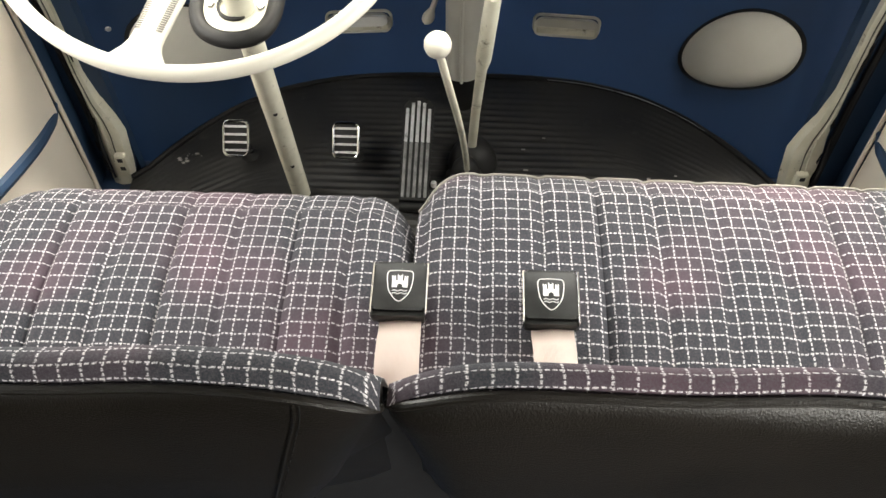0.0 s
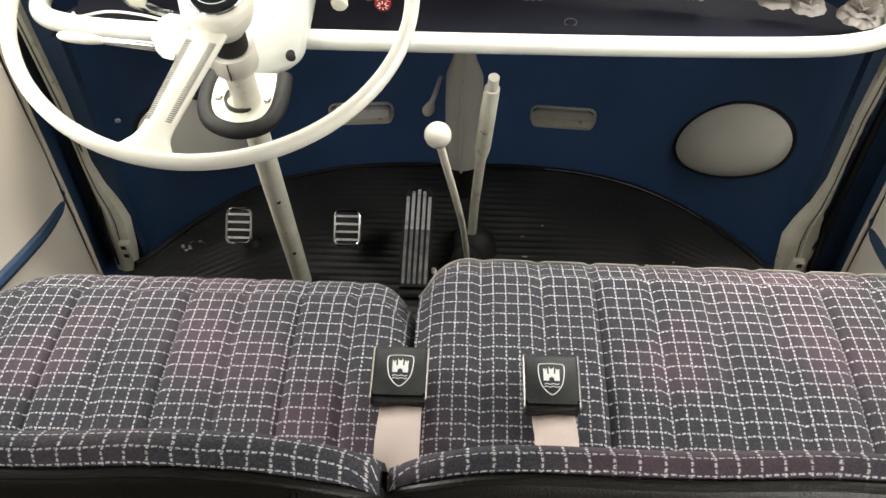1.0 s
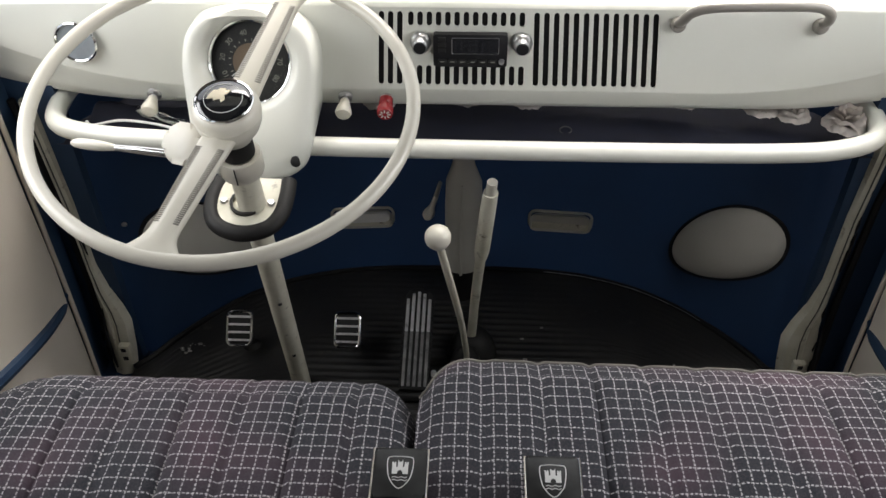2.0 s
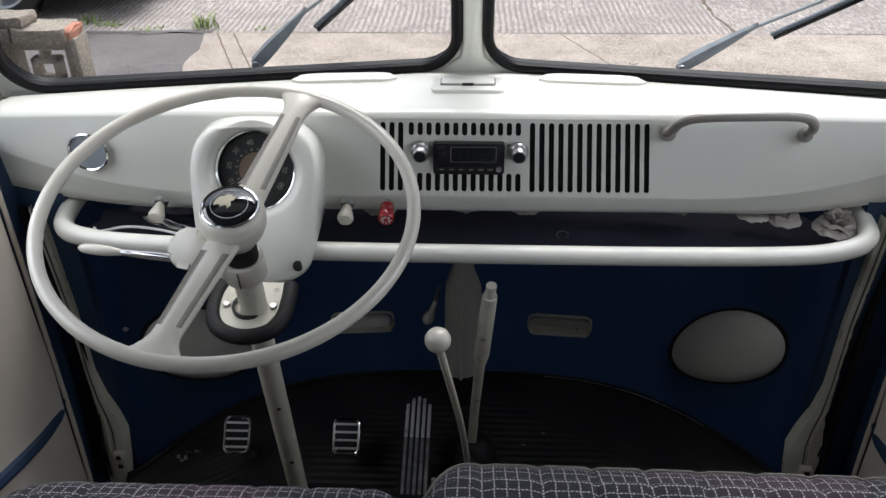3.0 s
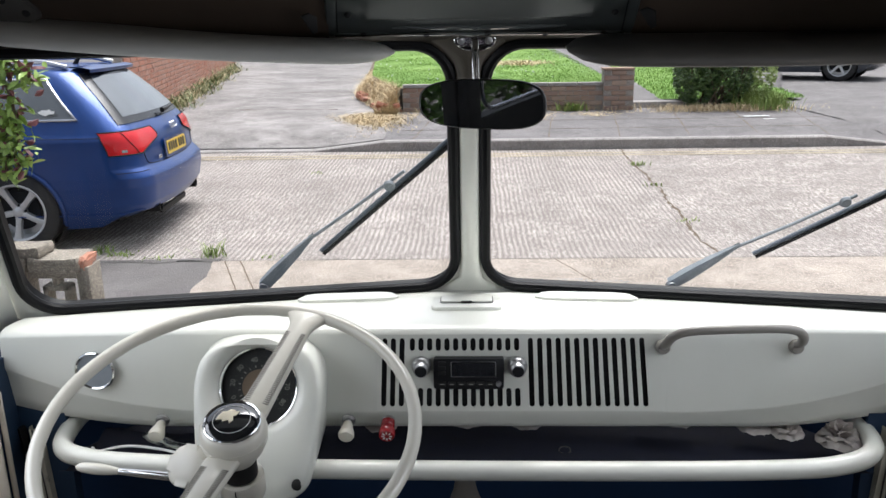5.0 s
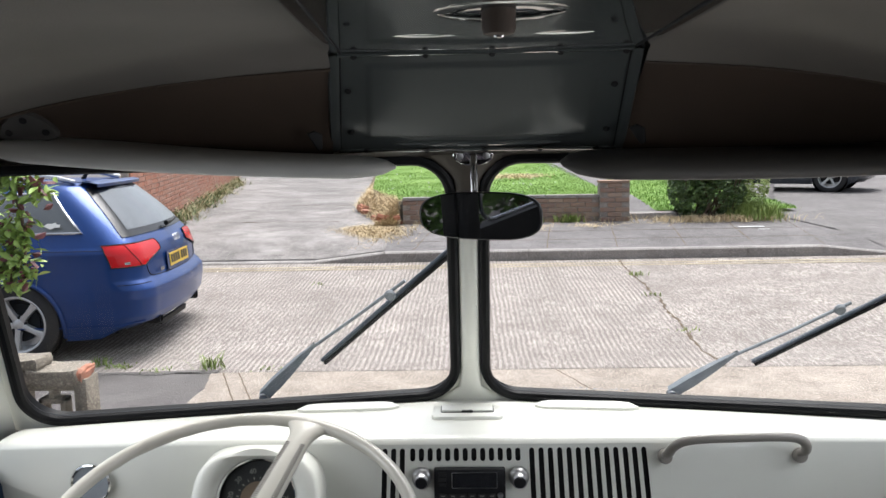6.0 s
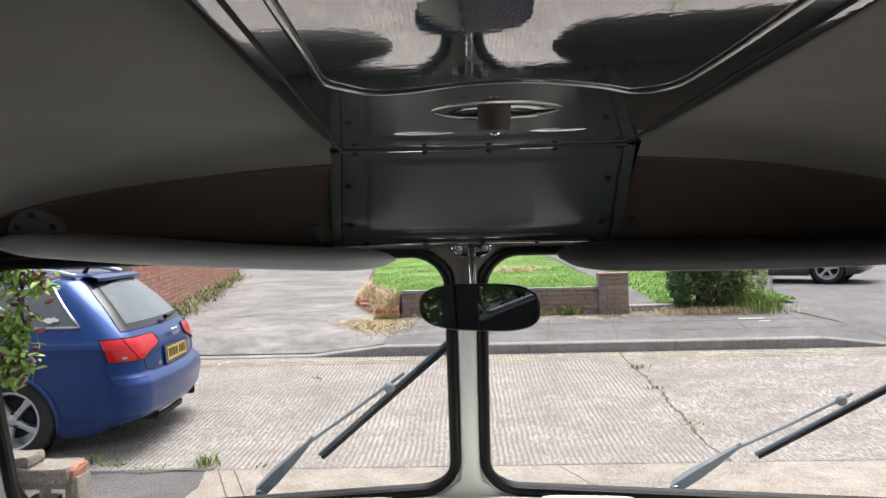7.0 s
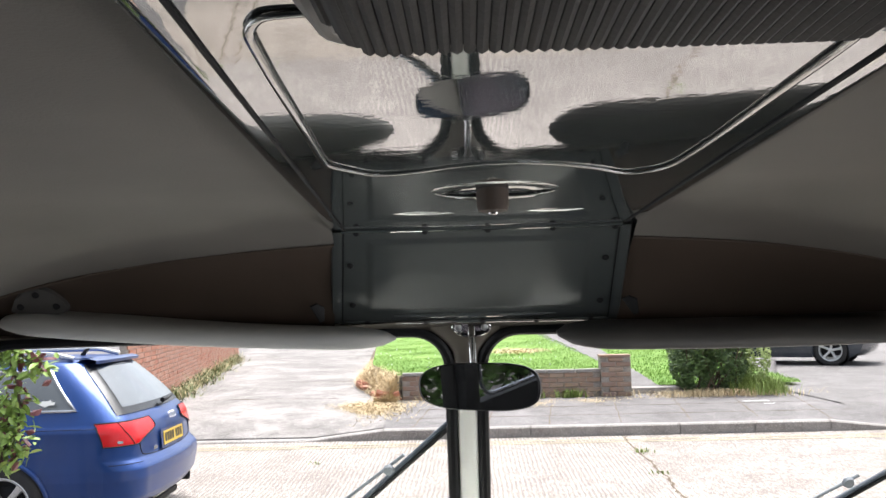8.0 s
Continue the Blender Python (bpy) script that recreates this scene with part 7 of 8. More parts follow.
def build_car(name, place, paint, label, full=True):
    car = thing(name, place, label, "car")
    M = place
    W = lambda p, s=1: M @ Vector((p[0], p[1] * s, p[2]))
    qs = [*np.linspace(0, 1, 90), *np.linspace(1, 2, 11)[1:], *np.linspace(2, 3, 11)[1:]]
    zs = sorted(set([*CAR_Z, *np.linspace(0.22, 0.80, 24)]))
    wheels = (1.11, 3.70)
    bm = bmesh.new()
    for s in (1, -1):
        rows = [[car_point(z, q) for q in qs] for z in zs]
        vs = [[bm.verts.new(W(p, s)) for p in r] for r in rows]
        for i in range(len(zs) - 1):
            for j in range(len(qs) - 1):
                c = (rows[i][j] + rows[i + 1][j + 1]) / 2
                if any((c.x - wx) ** 2 + (c.z - 0.315) ** 2 < 0.362 ** 2 and c.y > 0.7 for wx in wheels):
                    continue
                f = (vs[i][j], vs[i][j + 1], vs[i + 1][j + 1], vs[i + 1][j])
                bm.faces.new(f if s > 0 else f[::-1])
        # nose closes the front, roof closes the top
        front = [[W((car_point(z, 0).x + 0.22 * (1 - (t) ** 2), car_point(z, 0).y * t, z), s) for t in np.linspace(1, 0, 7)] for z in zs]
        grid(front, bm=bm)
    top = car_row(1.425)
    for x0, x1, n in ((top[0], top[1], 12),):
        rows = []
        for i in range(n + 1):
            x = lerp(x0 - 0.0, x1 + 0.1, i / n)
            w = top[2] * (0.75 if i in (0, n) else 1.0)
            rows.append([W((x, y * w, 1.424 + 0.022 * (1 - y * y) * math.sin(math.pi * (i + 0.4) / (n + 0.8)))) for y in np.linspace(-1, 1, 9)])
        grid(rows, bm=bm)
    bmesh.ops.remove_doubles(bm, verts=bm.verts, dist=1e-4)
    bmesh.ops.recalc_face_normals(bm, faces=bm.faces)
    body = part("body", bm, paint, car, "metallic painted body", sharp=60)
    bm = box((0.35, -0.78, 0.22), (4.2, 0.78, 0.80))
    bm.transform(M)
    part("underbody", bm, DARK, car, "dark underbody")
    G = lambda rows, s: [[W(p, s) for p in r] for r in rows]

    def glass(rows, s, nm, mat=GLASSCAR, lift=0.006, lab="", par=None):
        b = grid(G(patch(rows, lift), s))
        bmesh.ops.recalc_face_normals(b, faces=b.faces)
        return part(nm, b, mat, par or car, lab, sharp=60)

    def outline(rows):
        return rows[0] + [r[-1] for r in rows[1:-1]] + rows[-1][::-1] + [r[0] for r in rows[-2:0:-1]]

    for s in (1, -1):
        for (xa0, xa1), (xb0, xb1) in (((0.57, 1.28), (0.84, 1.30)), ((1.36, 2.20), (1.37, 2.10)), ((2.28, 3.18), (2.17, 2.66))):
            rows = []
            for z in np.linspace(1.035, 1.335, 9):
                t = (z - 1.035) / 0.30
                rows.append([(z, car_side_x(z, x)) for x in np.linspace(lerp(xa0, xb0, t ** 0.9), lerp(xa1, xb1, t), 11)])
            win = glass(rows, s, "side_window", lab="dark side window")
            pts = patch([outline(rows)], 0.008)[0]
            part("window_trim", tube([W(p, s) for p in pts], 0.012, 6, closed=True), TRIM, win, "bright window trim")
        # tail lamp wraps round the corner
        rows = []
        for z in np.linspace(0.760, 0.935, 7):
            t = (z - 0.760) / 0.175
            rows.append([(z, q) for q in np.linspace(lerp(1.09, 1.03, t), lerp(1.86, 2.46, t / 0.55) if t < 0.55 else lerp(2.46, 2.34, (t - 0.55) / 0.45), 17)])
        lamp = glass(rows, s, "tail_lamp", REDLENS, 0.010, "red tail lamp")
        line = patch([outline(rows)], 0.010)[0]
        part("lamp_gap", tube([W(p, s) for p in line], 0.005, 5, closed=True), DARK, lamp)
        part("lamp_seam", tube([W(p, s) for p in patch([[(z, 1.60 + 1.6 * (0.85 - z)) for z in np.linspace(0.765, 0.93, 7)]], 0.011)[0]], 0.003, 5), DARK, lamp)
        glass([[(z, q) for q in np.linspace(1.36, 1.47, 4)] for z in (0.780, 0.800)], s, "reverse_lens", TRIM, 0.012, "small clear lens", lamp)
        # shoulder crease, bumper seam, sill line
        part("panel_gap", tube([W(p, s) for p in patch([[(0.899, q) for q in np.linspace(0.05, 1.03, 24)]], -0.001)[0]], 0.004, 6), DARK, body)
        gap = [(0.775, 1.92), (0.70, 1.98), (0.665, 2.06), (0.650, 2.25), (0.646, 2.6), (0.645, 3.0)]
        part("tailgate_gap", tube(smooth([W(p, s) for p in patch([gap], 0.001)[0]], 4), 0.004, 5), DARK, body)
        part("bumper_seam", tube([W(p, s) for p in patch([[(0.622, q) for q in np.linspace(1.10, 1.9, 14)]], 0.002)[0]], 0.0025, 5), DARK, body)
        part("door_gap", tube([W(p, s) for p in patch([[(z, car_side_x(z, 1.33 + 0.25 * max(0, 0.7 - z))) for z in np.linspace(0.36, 1.34, 12)]], 0.002)[0]], 0.004, 5), DARK, body)
        part("sill_line", tube([W(p, s) for p in patch([[(0.30, q) for q in np.linspace(0.80, 1.6, 16)]], 0.004)[0]], 0.006, 5), paint, body)
        # wheel arches and wheels
        for wx in wheels:
            arc = []
            for a in np.linspace(-0.30, math.pi + 0.30, 25):
                z = 0.315 + 0.362 * math.sin(a)
                x = wx + 0.362 * math.cos(a)
                arc.append(W((x, car_row(max(z, 0.21))[2] + 0.002, z), s))
            part("wheel_arch", tube(arc, 0.020, 8), paint, body)
            well = lathe([(0.36, -0.10), (0.36, 0.16), (0, 0.16)], Matrix(), 28)
            well.transform(M @ Matrix.Translation((wx, s * 0.74, 0.315)) @ Matrix.Rotation(radians(90 * s), 4, "X"))
            part("wheel_well", well, DARK, body)
            hub = M @ Matrix.Translation((wx, s * 0.775, 0.327)) @ Matrix.Rotation(radians(-90 * s), 4, "X")
            tyre_prof = [(0.222, -0.10), (0.25, -0.105), (0.305, -0.10), (0.323, -0.085), (0.327, -0.05), (0.327, 0.05), (0.323, 0.085), (0.305, 0.10), (0.25, 0.105), (0.224, 0.098)]
            wh = part("wheel", lathe([(0.222, -0.09), (0.205, -0.06), (0.205, 0.04), (0.225, 0.085), (0.232, 0.098), (0.226, 0.104), (0.212, 0.098), (0.200, 0.05), (0.198, -0.02), (0, -0.02)], hub, 44), ALLOY, car, "silver alloy wheel")
            part("tyre", lathe(tyre_prof, hub, 44), TYRE, wh, "black tyre")
            part("brake_disc", lathe([(0, 0.02), (0.15, 0.02), (0.15, 0.0), (0, 0.0)], hub, 30), DARK, wh)
            for k in range(5):
                a = 2 * math.pi * (k + 0.15) / 5
                rws = []
                for t in np.linspace(0, 1, 7):
                    r = lerp(0.03, 0.212, t)
                    wd = lerp(0.030, 0.036, t) * (1 - 0.25 * math.sin(math.pi * t))
                    zz = lerp(0.072, 0.092, t)
                    rws.append([hub @ (Matrix.Rotation(a, 4, "Z") @ Vector((r, wd * c, zz + d))) for c, d in ((-1, -0.03), (-0.8, 0.0), (0, 0.006), (0.8, 0.0), (1, -0.03))])
                b = grid(rws)
                bmesh.ops.recalc_face_normals(b, faces=b.faces)
                part("rim_spoke", b, ALLOY, wh, sharp=50)
                part("wheel_bolt", lathe([(0, 0.078), (0.010, 0.078), (0.011, 0.06), (0, 0.06)], hub @ Matrix.Translation((0.056 * math.cos(a + 0.6), 0.056 * math.sin(a + 0.6), 0)), 10), DARK, wh)
            part("hub_cap", lathe([(0, 0.086), (0.030, 0.084), (0.040, 0.076), (0.060, 0.070), (0.066, 0.05), (0, 0.05)], hub, 28), ALLOY, wh)
        # roof rails
        rail = [W((x, 0.52 - 0.02 * ((x - 1.5) / 0.8) ** 2, 1.468 - (0.045 if i in (0, 8) else 0.0)), s) for i, x in enumerate(np.linspace(0.72, 2.30, 9))]
        part("roof_rail", tube(smooth(rail, 3), 0.021, 8), TRIM, car, "bright roof rail")
        part("exhaust", lathe([(0.034, 0.0), (0.042, 0.0), (0.042, 0.16), (0.034, 0.16)], M @ Matrix.Translation((0.085, s * 0.53, 0.285)) @ Matrix.Rotation(radians(90), 4, "Y"), 20), BLACK, car, "dark exhaust tip")
    # rear window, spoiler, badge, plate
    rows = []
    for z in np.linspace(0.985, 1.375, 9):
        rows.append([(z, q) for q in np.linspace(1.56, 3.0, 14)])
    clear = [[(z, q) for q in np.linspace(1.80, 3.0, 12)] for z in np.linspace(1.035, 1.345, 8)]
    for s in (1, -1):
        win = glass(rows, s, "rear_window", FRIT, lab="rear window with a black edge band")
        glass(clear, s, "pane", lift=0.009, lab="tinted glass pane", par=win)
    sp = []
    for y in np.linspace(-0.50, 0.50, 13):
        k = 1 - (y / 0.53) ** 4
        sp.append([W((0.70, y, 1.415)), W((0.61 - 0.04 * k, y, 1.422)), W((0.55 - 0.04 * k, y, 1.406)), W((0.555 - 0.04 * k, y, 1.380)), W((0.62, y, 1.368))])
    b = grid(sp)
    bmesh.ops.recalc_face_normals(b, faces=b.faces)
    part("spoiler", b, paint, car, "roof spoiler")
    part("roof_aerial", tube([W((0.86, 0, 1.43)), W((0.83, 0, 1.475)), W((0.80, 0, 1.49))], [0.022, 0.016, 0.008], 8), BLACK, car, "black aerial base")
    part("rear_wiper", tube([W((0.165, 0.0, 1.03)), W((0.150, -0.10, 1.035)), W((0.17, -0.30, 1.05))], [0.022, 0.012, 0.006], 8), BLACK, car, "black rear wiper")
    pm = M @ facing((0.076, 0, 0.735), (-1, 0, 0.08))
    part("number_plate_recess", slab(round_rect(0.62, 0.16, 0.02), 0.004, pm @ Matrix.Translation((0, 0, 0.0))), paint, car)
    plate = part("number_plate", slab(round_rect(0.52, 0.111, 0.01), 0.006, pm @ Matrix.Translation((0, 0, 0.004))), PLATE, car, "yellow number plate with dark bars")
    for i in range(7):
        part("plate_bar", slab(round_rect(0.045, 0.072, 0.004), 0.002, pm @ Matrix.Translation((-0.205 + 0.0635 * i + (0.03 if i > 3 else 0) - 0.005, 0.004, 0.0102))), RADIO, plate)
    bmk = M @ facing((0.094, 0, 0.905), (-1, 0, 0.25))
    for i in range(4):
        part("badge_ring", tube([bmk @ Vector((-0.06 + 0.04 * i + 0.026 * math.cos(a), 0.026 * math.sin(a), 0.012)) for a in np.linspace(0, 2 * math.pi, 19)[:-1]], 0.004, 6, closed=True), TRIM, car, "bright badge ring")
    for dx in (0.0, 0.045):
        part("badge_bar", slab(round_rect(0.030, 0.030, 0.006), 0.004, M @ facing((0.090, 0.46 - dx, 0.69), (-1, 0.12, 0.05)) @ Matrix.Translation((0, 0, 0.010))), TRIM, car)
    b = slab(round_rect(0.70, 0.05, 0.02), 0.02, M @ facing((0.16, 0, 0.215), (-1, 0, -0.2)))
    part("rear_valance", b, BLACK, car, "black lower valance")
    if full:
        st = M @ facing((0.80, 0.806, 1.095), (0, 1, 0.42))
        part("window_sticker", slab([(-0.06, 0.0), (-0.03, 0.022), (0.01, 0.020), (0.03, 0.03), (0.045, 0.012), (0.07, 0.012), (0.065, -0.012), (0.03, -0.012), (0.0, -0.026), (-0.03, -0.016)], 0.002, st @ Matrix.Translation((0, 0, 0.010))), WHITE, car, "white window sticker shape")
    # lamps at the front
    for s in (1, -1):
        b = lathe([(0, 0.03), (0.07, 0.02), (0.10, -0.02), (0, -0.02)], M @ Matrix.Translation((4.38, s * 0.62, 0.66)) @ Matrix.Rotation(radians(75), 4, "Y"), 24)
        part("headlamp", b, TRIM, car, "clear headlamp")
    b = slab(round_rect(0.9, 0.24, 0.06), 0.03, M @ facing((4.50, 0, 0.56), (1, 0, 0.15)))
    part("grille", b, BLACK, car, "black front grille")
    return car


build_car("estate_car", pose(-2.53, 7.13, 0.0, 0, 0, 183.3), CARBLUE, "blue metallic estate car parked at the kerb")
build_car("parked_car", pose(4.87, 20.10, 0.42, 0, 0, -32), CARGREY, "dark grey car parked on the drive", full=False)


# ---------------------------------------------------------------- outside: walls, kerbs, plants
def shared(name, mesh, m, parent):
    """A piece that shares its mesh with its likes."""
    ob = new(name, mesh)
    ob.parent = parent
    ob.matrix_basis = m
    return ob


def piece_mesh(name, size, bevel, material):
    bm = box((-size[0] / 2, -size[1] / 2, -size[2] / 2), (size[0] / 2, size[1] / 2, size[2] / 2), bevel, 1)
    return finish(bm, name, material, 30)


def brick_wall(name, m, length, courses, mesh, mortar, label, pitch=0.225, course=0.075, thick=0.10, keep=None, rest=None):
    """A wall along its own x: recessed mortar core and single bricks in stretcher bond."""
    core = box((0, 0.008, 0), (length, thick, courses * course - 0.006))
    core.transform(m)
    w = solo(name, core, mortar, label, kind="structure")
    rng = random.Random(len(label))
    far = []
    for r in range(courses):
        n = int(length / pitch)
        for i in range(n + 1):
            x = (i + 0.5 * (r % 2)) * pitch + 0.0
            if x + pitch > length + 0.02:
                continue
            if keep and not keep(x, r):
                far.append((x + 0.006, (r + 0.5) * course - 0.032, rng.uniform(-0.010, -0.004)))
                continue
            shared("brick", mesh, m @ Matrix.Translation((x + pitch / 2, 0.045 + rng.uniform(-0.003, 0.002), (r + 0.5) * course)) @ Matrix.Rotation(rng.uniform(-0.012, 0.012), 4, "Y"), w)
    if far:
        verts, faces = [], []
        for x, z, y in far:
            n = len(verts)
            verts += [(x + a * 0.212, y + b * 0.05, z + c * 0.064) for a in (0, 1) for b in (0, 1) for c in (0, 1)]
            faces += [(n, n + 1, n + 3, n + 2), (n + 4, n + 6, n + 7, n + 5), (n, n + 4, n + 5, n + 1), (n + 2, n + 3, n + 7, n + 6), (n + 1, n + 5, n + 7, n + 3), (n, n + 2, n + 6, n + 4)]
        me = bpy.data.meshes.new("far_bricks")
        me.from_pydata(verts, [], faces)
        me.materials.append(rest)
        ob = shared("far_bricks", me, m, w)
        tagged(ob, "red bricks further along the wall", "", "", "stuff")
    return w


def build_far_side():
    brick = piece_mesh("brick", (0.212, 0.104, 0.064), 0.006, BRICK)
    wall = brick_wall("wall_garden", pose(-1.05, 12.58, 0.40), 3.1, 5, brick, MORTAR, "low brown brick garden wall")
    rng = random.Random(3)
    for i in range(7):
        cap = slab(round_rect(0.43, 0.155, 0.01), 0.045, pose(-0.83 + 0.442 * i, 12.635, 0.777 + rng.uniform(-0.002, 0.002)), bevel=0.006)
        part("coping", cap, KERB, wall, "grey coping slab")
    pillar = brick_wall("wall_pillar", pose(1.98, 12.50, 0.40), 0.45, 8, brick, MORTAR, "brown brick end pillar of the garden wall", thick=0.24)
    part("coping", slab(round_rect(0.46, 0.28, 0.01), 0.03, pose(2.20, 12.62, 1.0), bevel=0.006), BRICK, pillar)
    # tall red wall beside the far drive
    a, b = Vector((-4.485, 10.6, 0.30)), Vector((-8.15, 28.6, 0.30))
    d = b - a
    ang = math.degrees(math.atan2(d.y, d.x))
    red = piece_mesh("brick", (0.212, 0.104, 0.064), 0.006, REDBRICK)
    brick_wall("wall_red", pose(a.x, a.y, a.z, 0, 0, ang), d.length, 18, red, MORTAR, "tall red brick wall beside the drive", keep=lambda x, r: 2.3 < x < 7.3 and r < 13, rest=REDBRICK_FAR)
    # dropped kerb and kerb stones
    k = solo("kerb_bed", box((-14, 10.235, 0.02), (16, 10.33, ROAD_Z + 0.012)), KERB, "concrete kerb bed", kind="structure")
    for i in range(-14, 17):
        x0 = 0.728 + 0.915 * i
        if x0 > 15 or x0 < -13.5:
            continue
        z0, z1 = kerb_top(x0 + 0.004), kerb_top(x0 + 0.911)
        rows = []
        for x, z in ((x0 + 0.005, z0), (x0 + 0.910, z1)):
            rows.append([(x, 10.225, 0.05), (x, 10.225, z - 0.02), (x, 10.240, z - 0.004), (x, 10.255, z), (x, 10.348, z), (x, 10.348, 0.05)])
        bm = grid(rows)
        bmesh.ops.holes_fill(bm, edges=[e for e in bm.edges if e.is_boundary])
        bmesh.ops.recalc_face_normals(bm, faces=bm.faces)
        part("kerb_stone", bm, KERB, k)
    # lawns
    lawn = lambda x, y: 0.775 + 0.020 * (y - 12.7) + 0.03 * noise.noise(Vector((x, y, 0)))
    rows = []
    for i in range(21):
        y = lerp(12.70, 40, (i / 20) ** 1.5)
        x0 = lawn_edge(y)
        x1 = 2.30 - 0.02 * (y - 12.7)
        rows.append([(lerp(x0, x1, j / 12), y, lawn(lerp(x0, x1, j / 12), y)) for j in range(13)])
    solo("ground_lawn", grid(rows), SOIL, "green mown lawn behind the garden wall", kind="structure")
    rows = []
    for i in range(13):
        y = lerp(13.4, 34, (i / 12) ** 1.4)
        rows.append([(x + 0.06 * (y - 13), y, 0.47 + 0.018 * (y - 13) + 0.02 * noise.noise(Vector((x, y, 4)))) for x in np.linspace(3.0, 5.3, 9)])
    solo("ground_lawn", grid(rows), SOIL, "green lawn beside the path", kind="structure")
    rows = [[(x + 0.05 * (y - 13), y, 0.47 + 0.018 * (y - 13)) for x in np.linspace(2.32, 3.05, 5)] for y in np.linspace(12.95, 34, 12)]
    solo("pavement_path", grid(rows), PAVING, "dark garden path", kind="structure")
    solo("pavement_step", box((2.30, 12.72, 0.30), (3.20, 12.98, 0.505), 0.01), KERB, "grey concrete step to the path", kind="structure")
    # broken bank beside the drive
    rows = []
    for i in range(31):
        y = lerp(12.45, 22, (i / 30) ** 1.4)
        x1 = lawn_edge(y) + 0.02
        rows.append([(x1 - 0.30 * (1 - t) + 0.04 * noise.noise(Vector((t * 4, y * 3, 2))), y, lerp(0.415, lawn(x1, max(y, 12.7)) - 0.01, t) + 0.03 * noise.noise(Vector((t * 5, y * 4, 1))) * (0 < t < 1)) for t in np.linspace(0, 1, 7)])
    solo("ground_bank", grid(rows), EARTH, "crumbled bank at the lawn's edge", kind="structure")
    for i in range(44):
        y = 12.35 + 2.6 * rng.random() ** 1.3
        x = lawn_edge(y) - rng.uniform(0.0, 0.30)
        r = thing("loose_brick", (x, y, 0.42), "loose broken brick in dry grass beside the drive", "brick", "loose bricks")
        part("lump", box((-0.10, -0.05, -0.03), (0.10 * rng.uniform(0.3, 1), 0.05, 0.035), 0.012, 2, m=pose(x, y, 0.42 + rng.uniform(0, 0.12), rng.uniform(-30, 30), rng.uniform(-30, 30), rng.uniform(0, 180))), REDBRICK, r)


def blades(name, spots, height, width, material, label, lean=0.5, seed=1, kind="stuff", cat=""):
    """Many single grass blades, each a bent tapered strip."""
    rng = random.Random(seed)
    verts, faces = [], []
    for x, y, z in spots:
        a = rng.uniform(0, 2 * math.pi)
        h = height * rng.uniform(0.5, 1.25)
        l = lean * h * rng.uniform(0.2, 1.2)
        dx, dy = math.cos(a), math.sin(a)
        wx, wy = -dy * width / 2, dx * width / 2
        n = len(verts)
        verts += [(x - wx, y - wy, z), (x + wx, y + wy, z), (x + dx * l * 0.4 - wx * 0.8, y + dy * l * 0.4 - wy * 0.8, z + h * 0.6), (x + dx * l * 0.4 + wx * 0.8, y + dy * l * 0.4 + wy * 0.8, z + h * 0.6), (x + dx * l, y + dy * l, z + h)]
        faces += [(n, n + 1, n + 3, n + 2), (n + 2, n + 3, n + 4)]
    me = bpy.data.meshes.new(name)
    me.from_pydata(verts, [], faces)
    me.materials.append(material)
    ob = new(name, me)
    return tagged(ob, label, cat, "", kind)


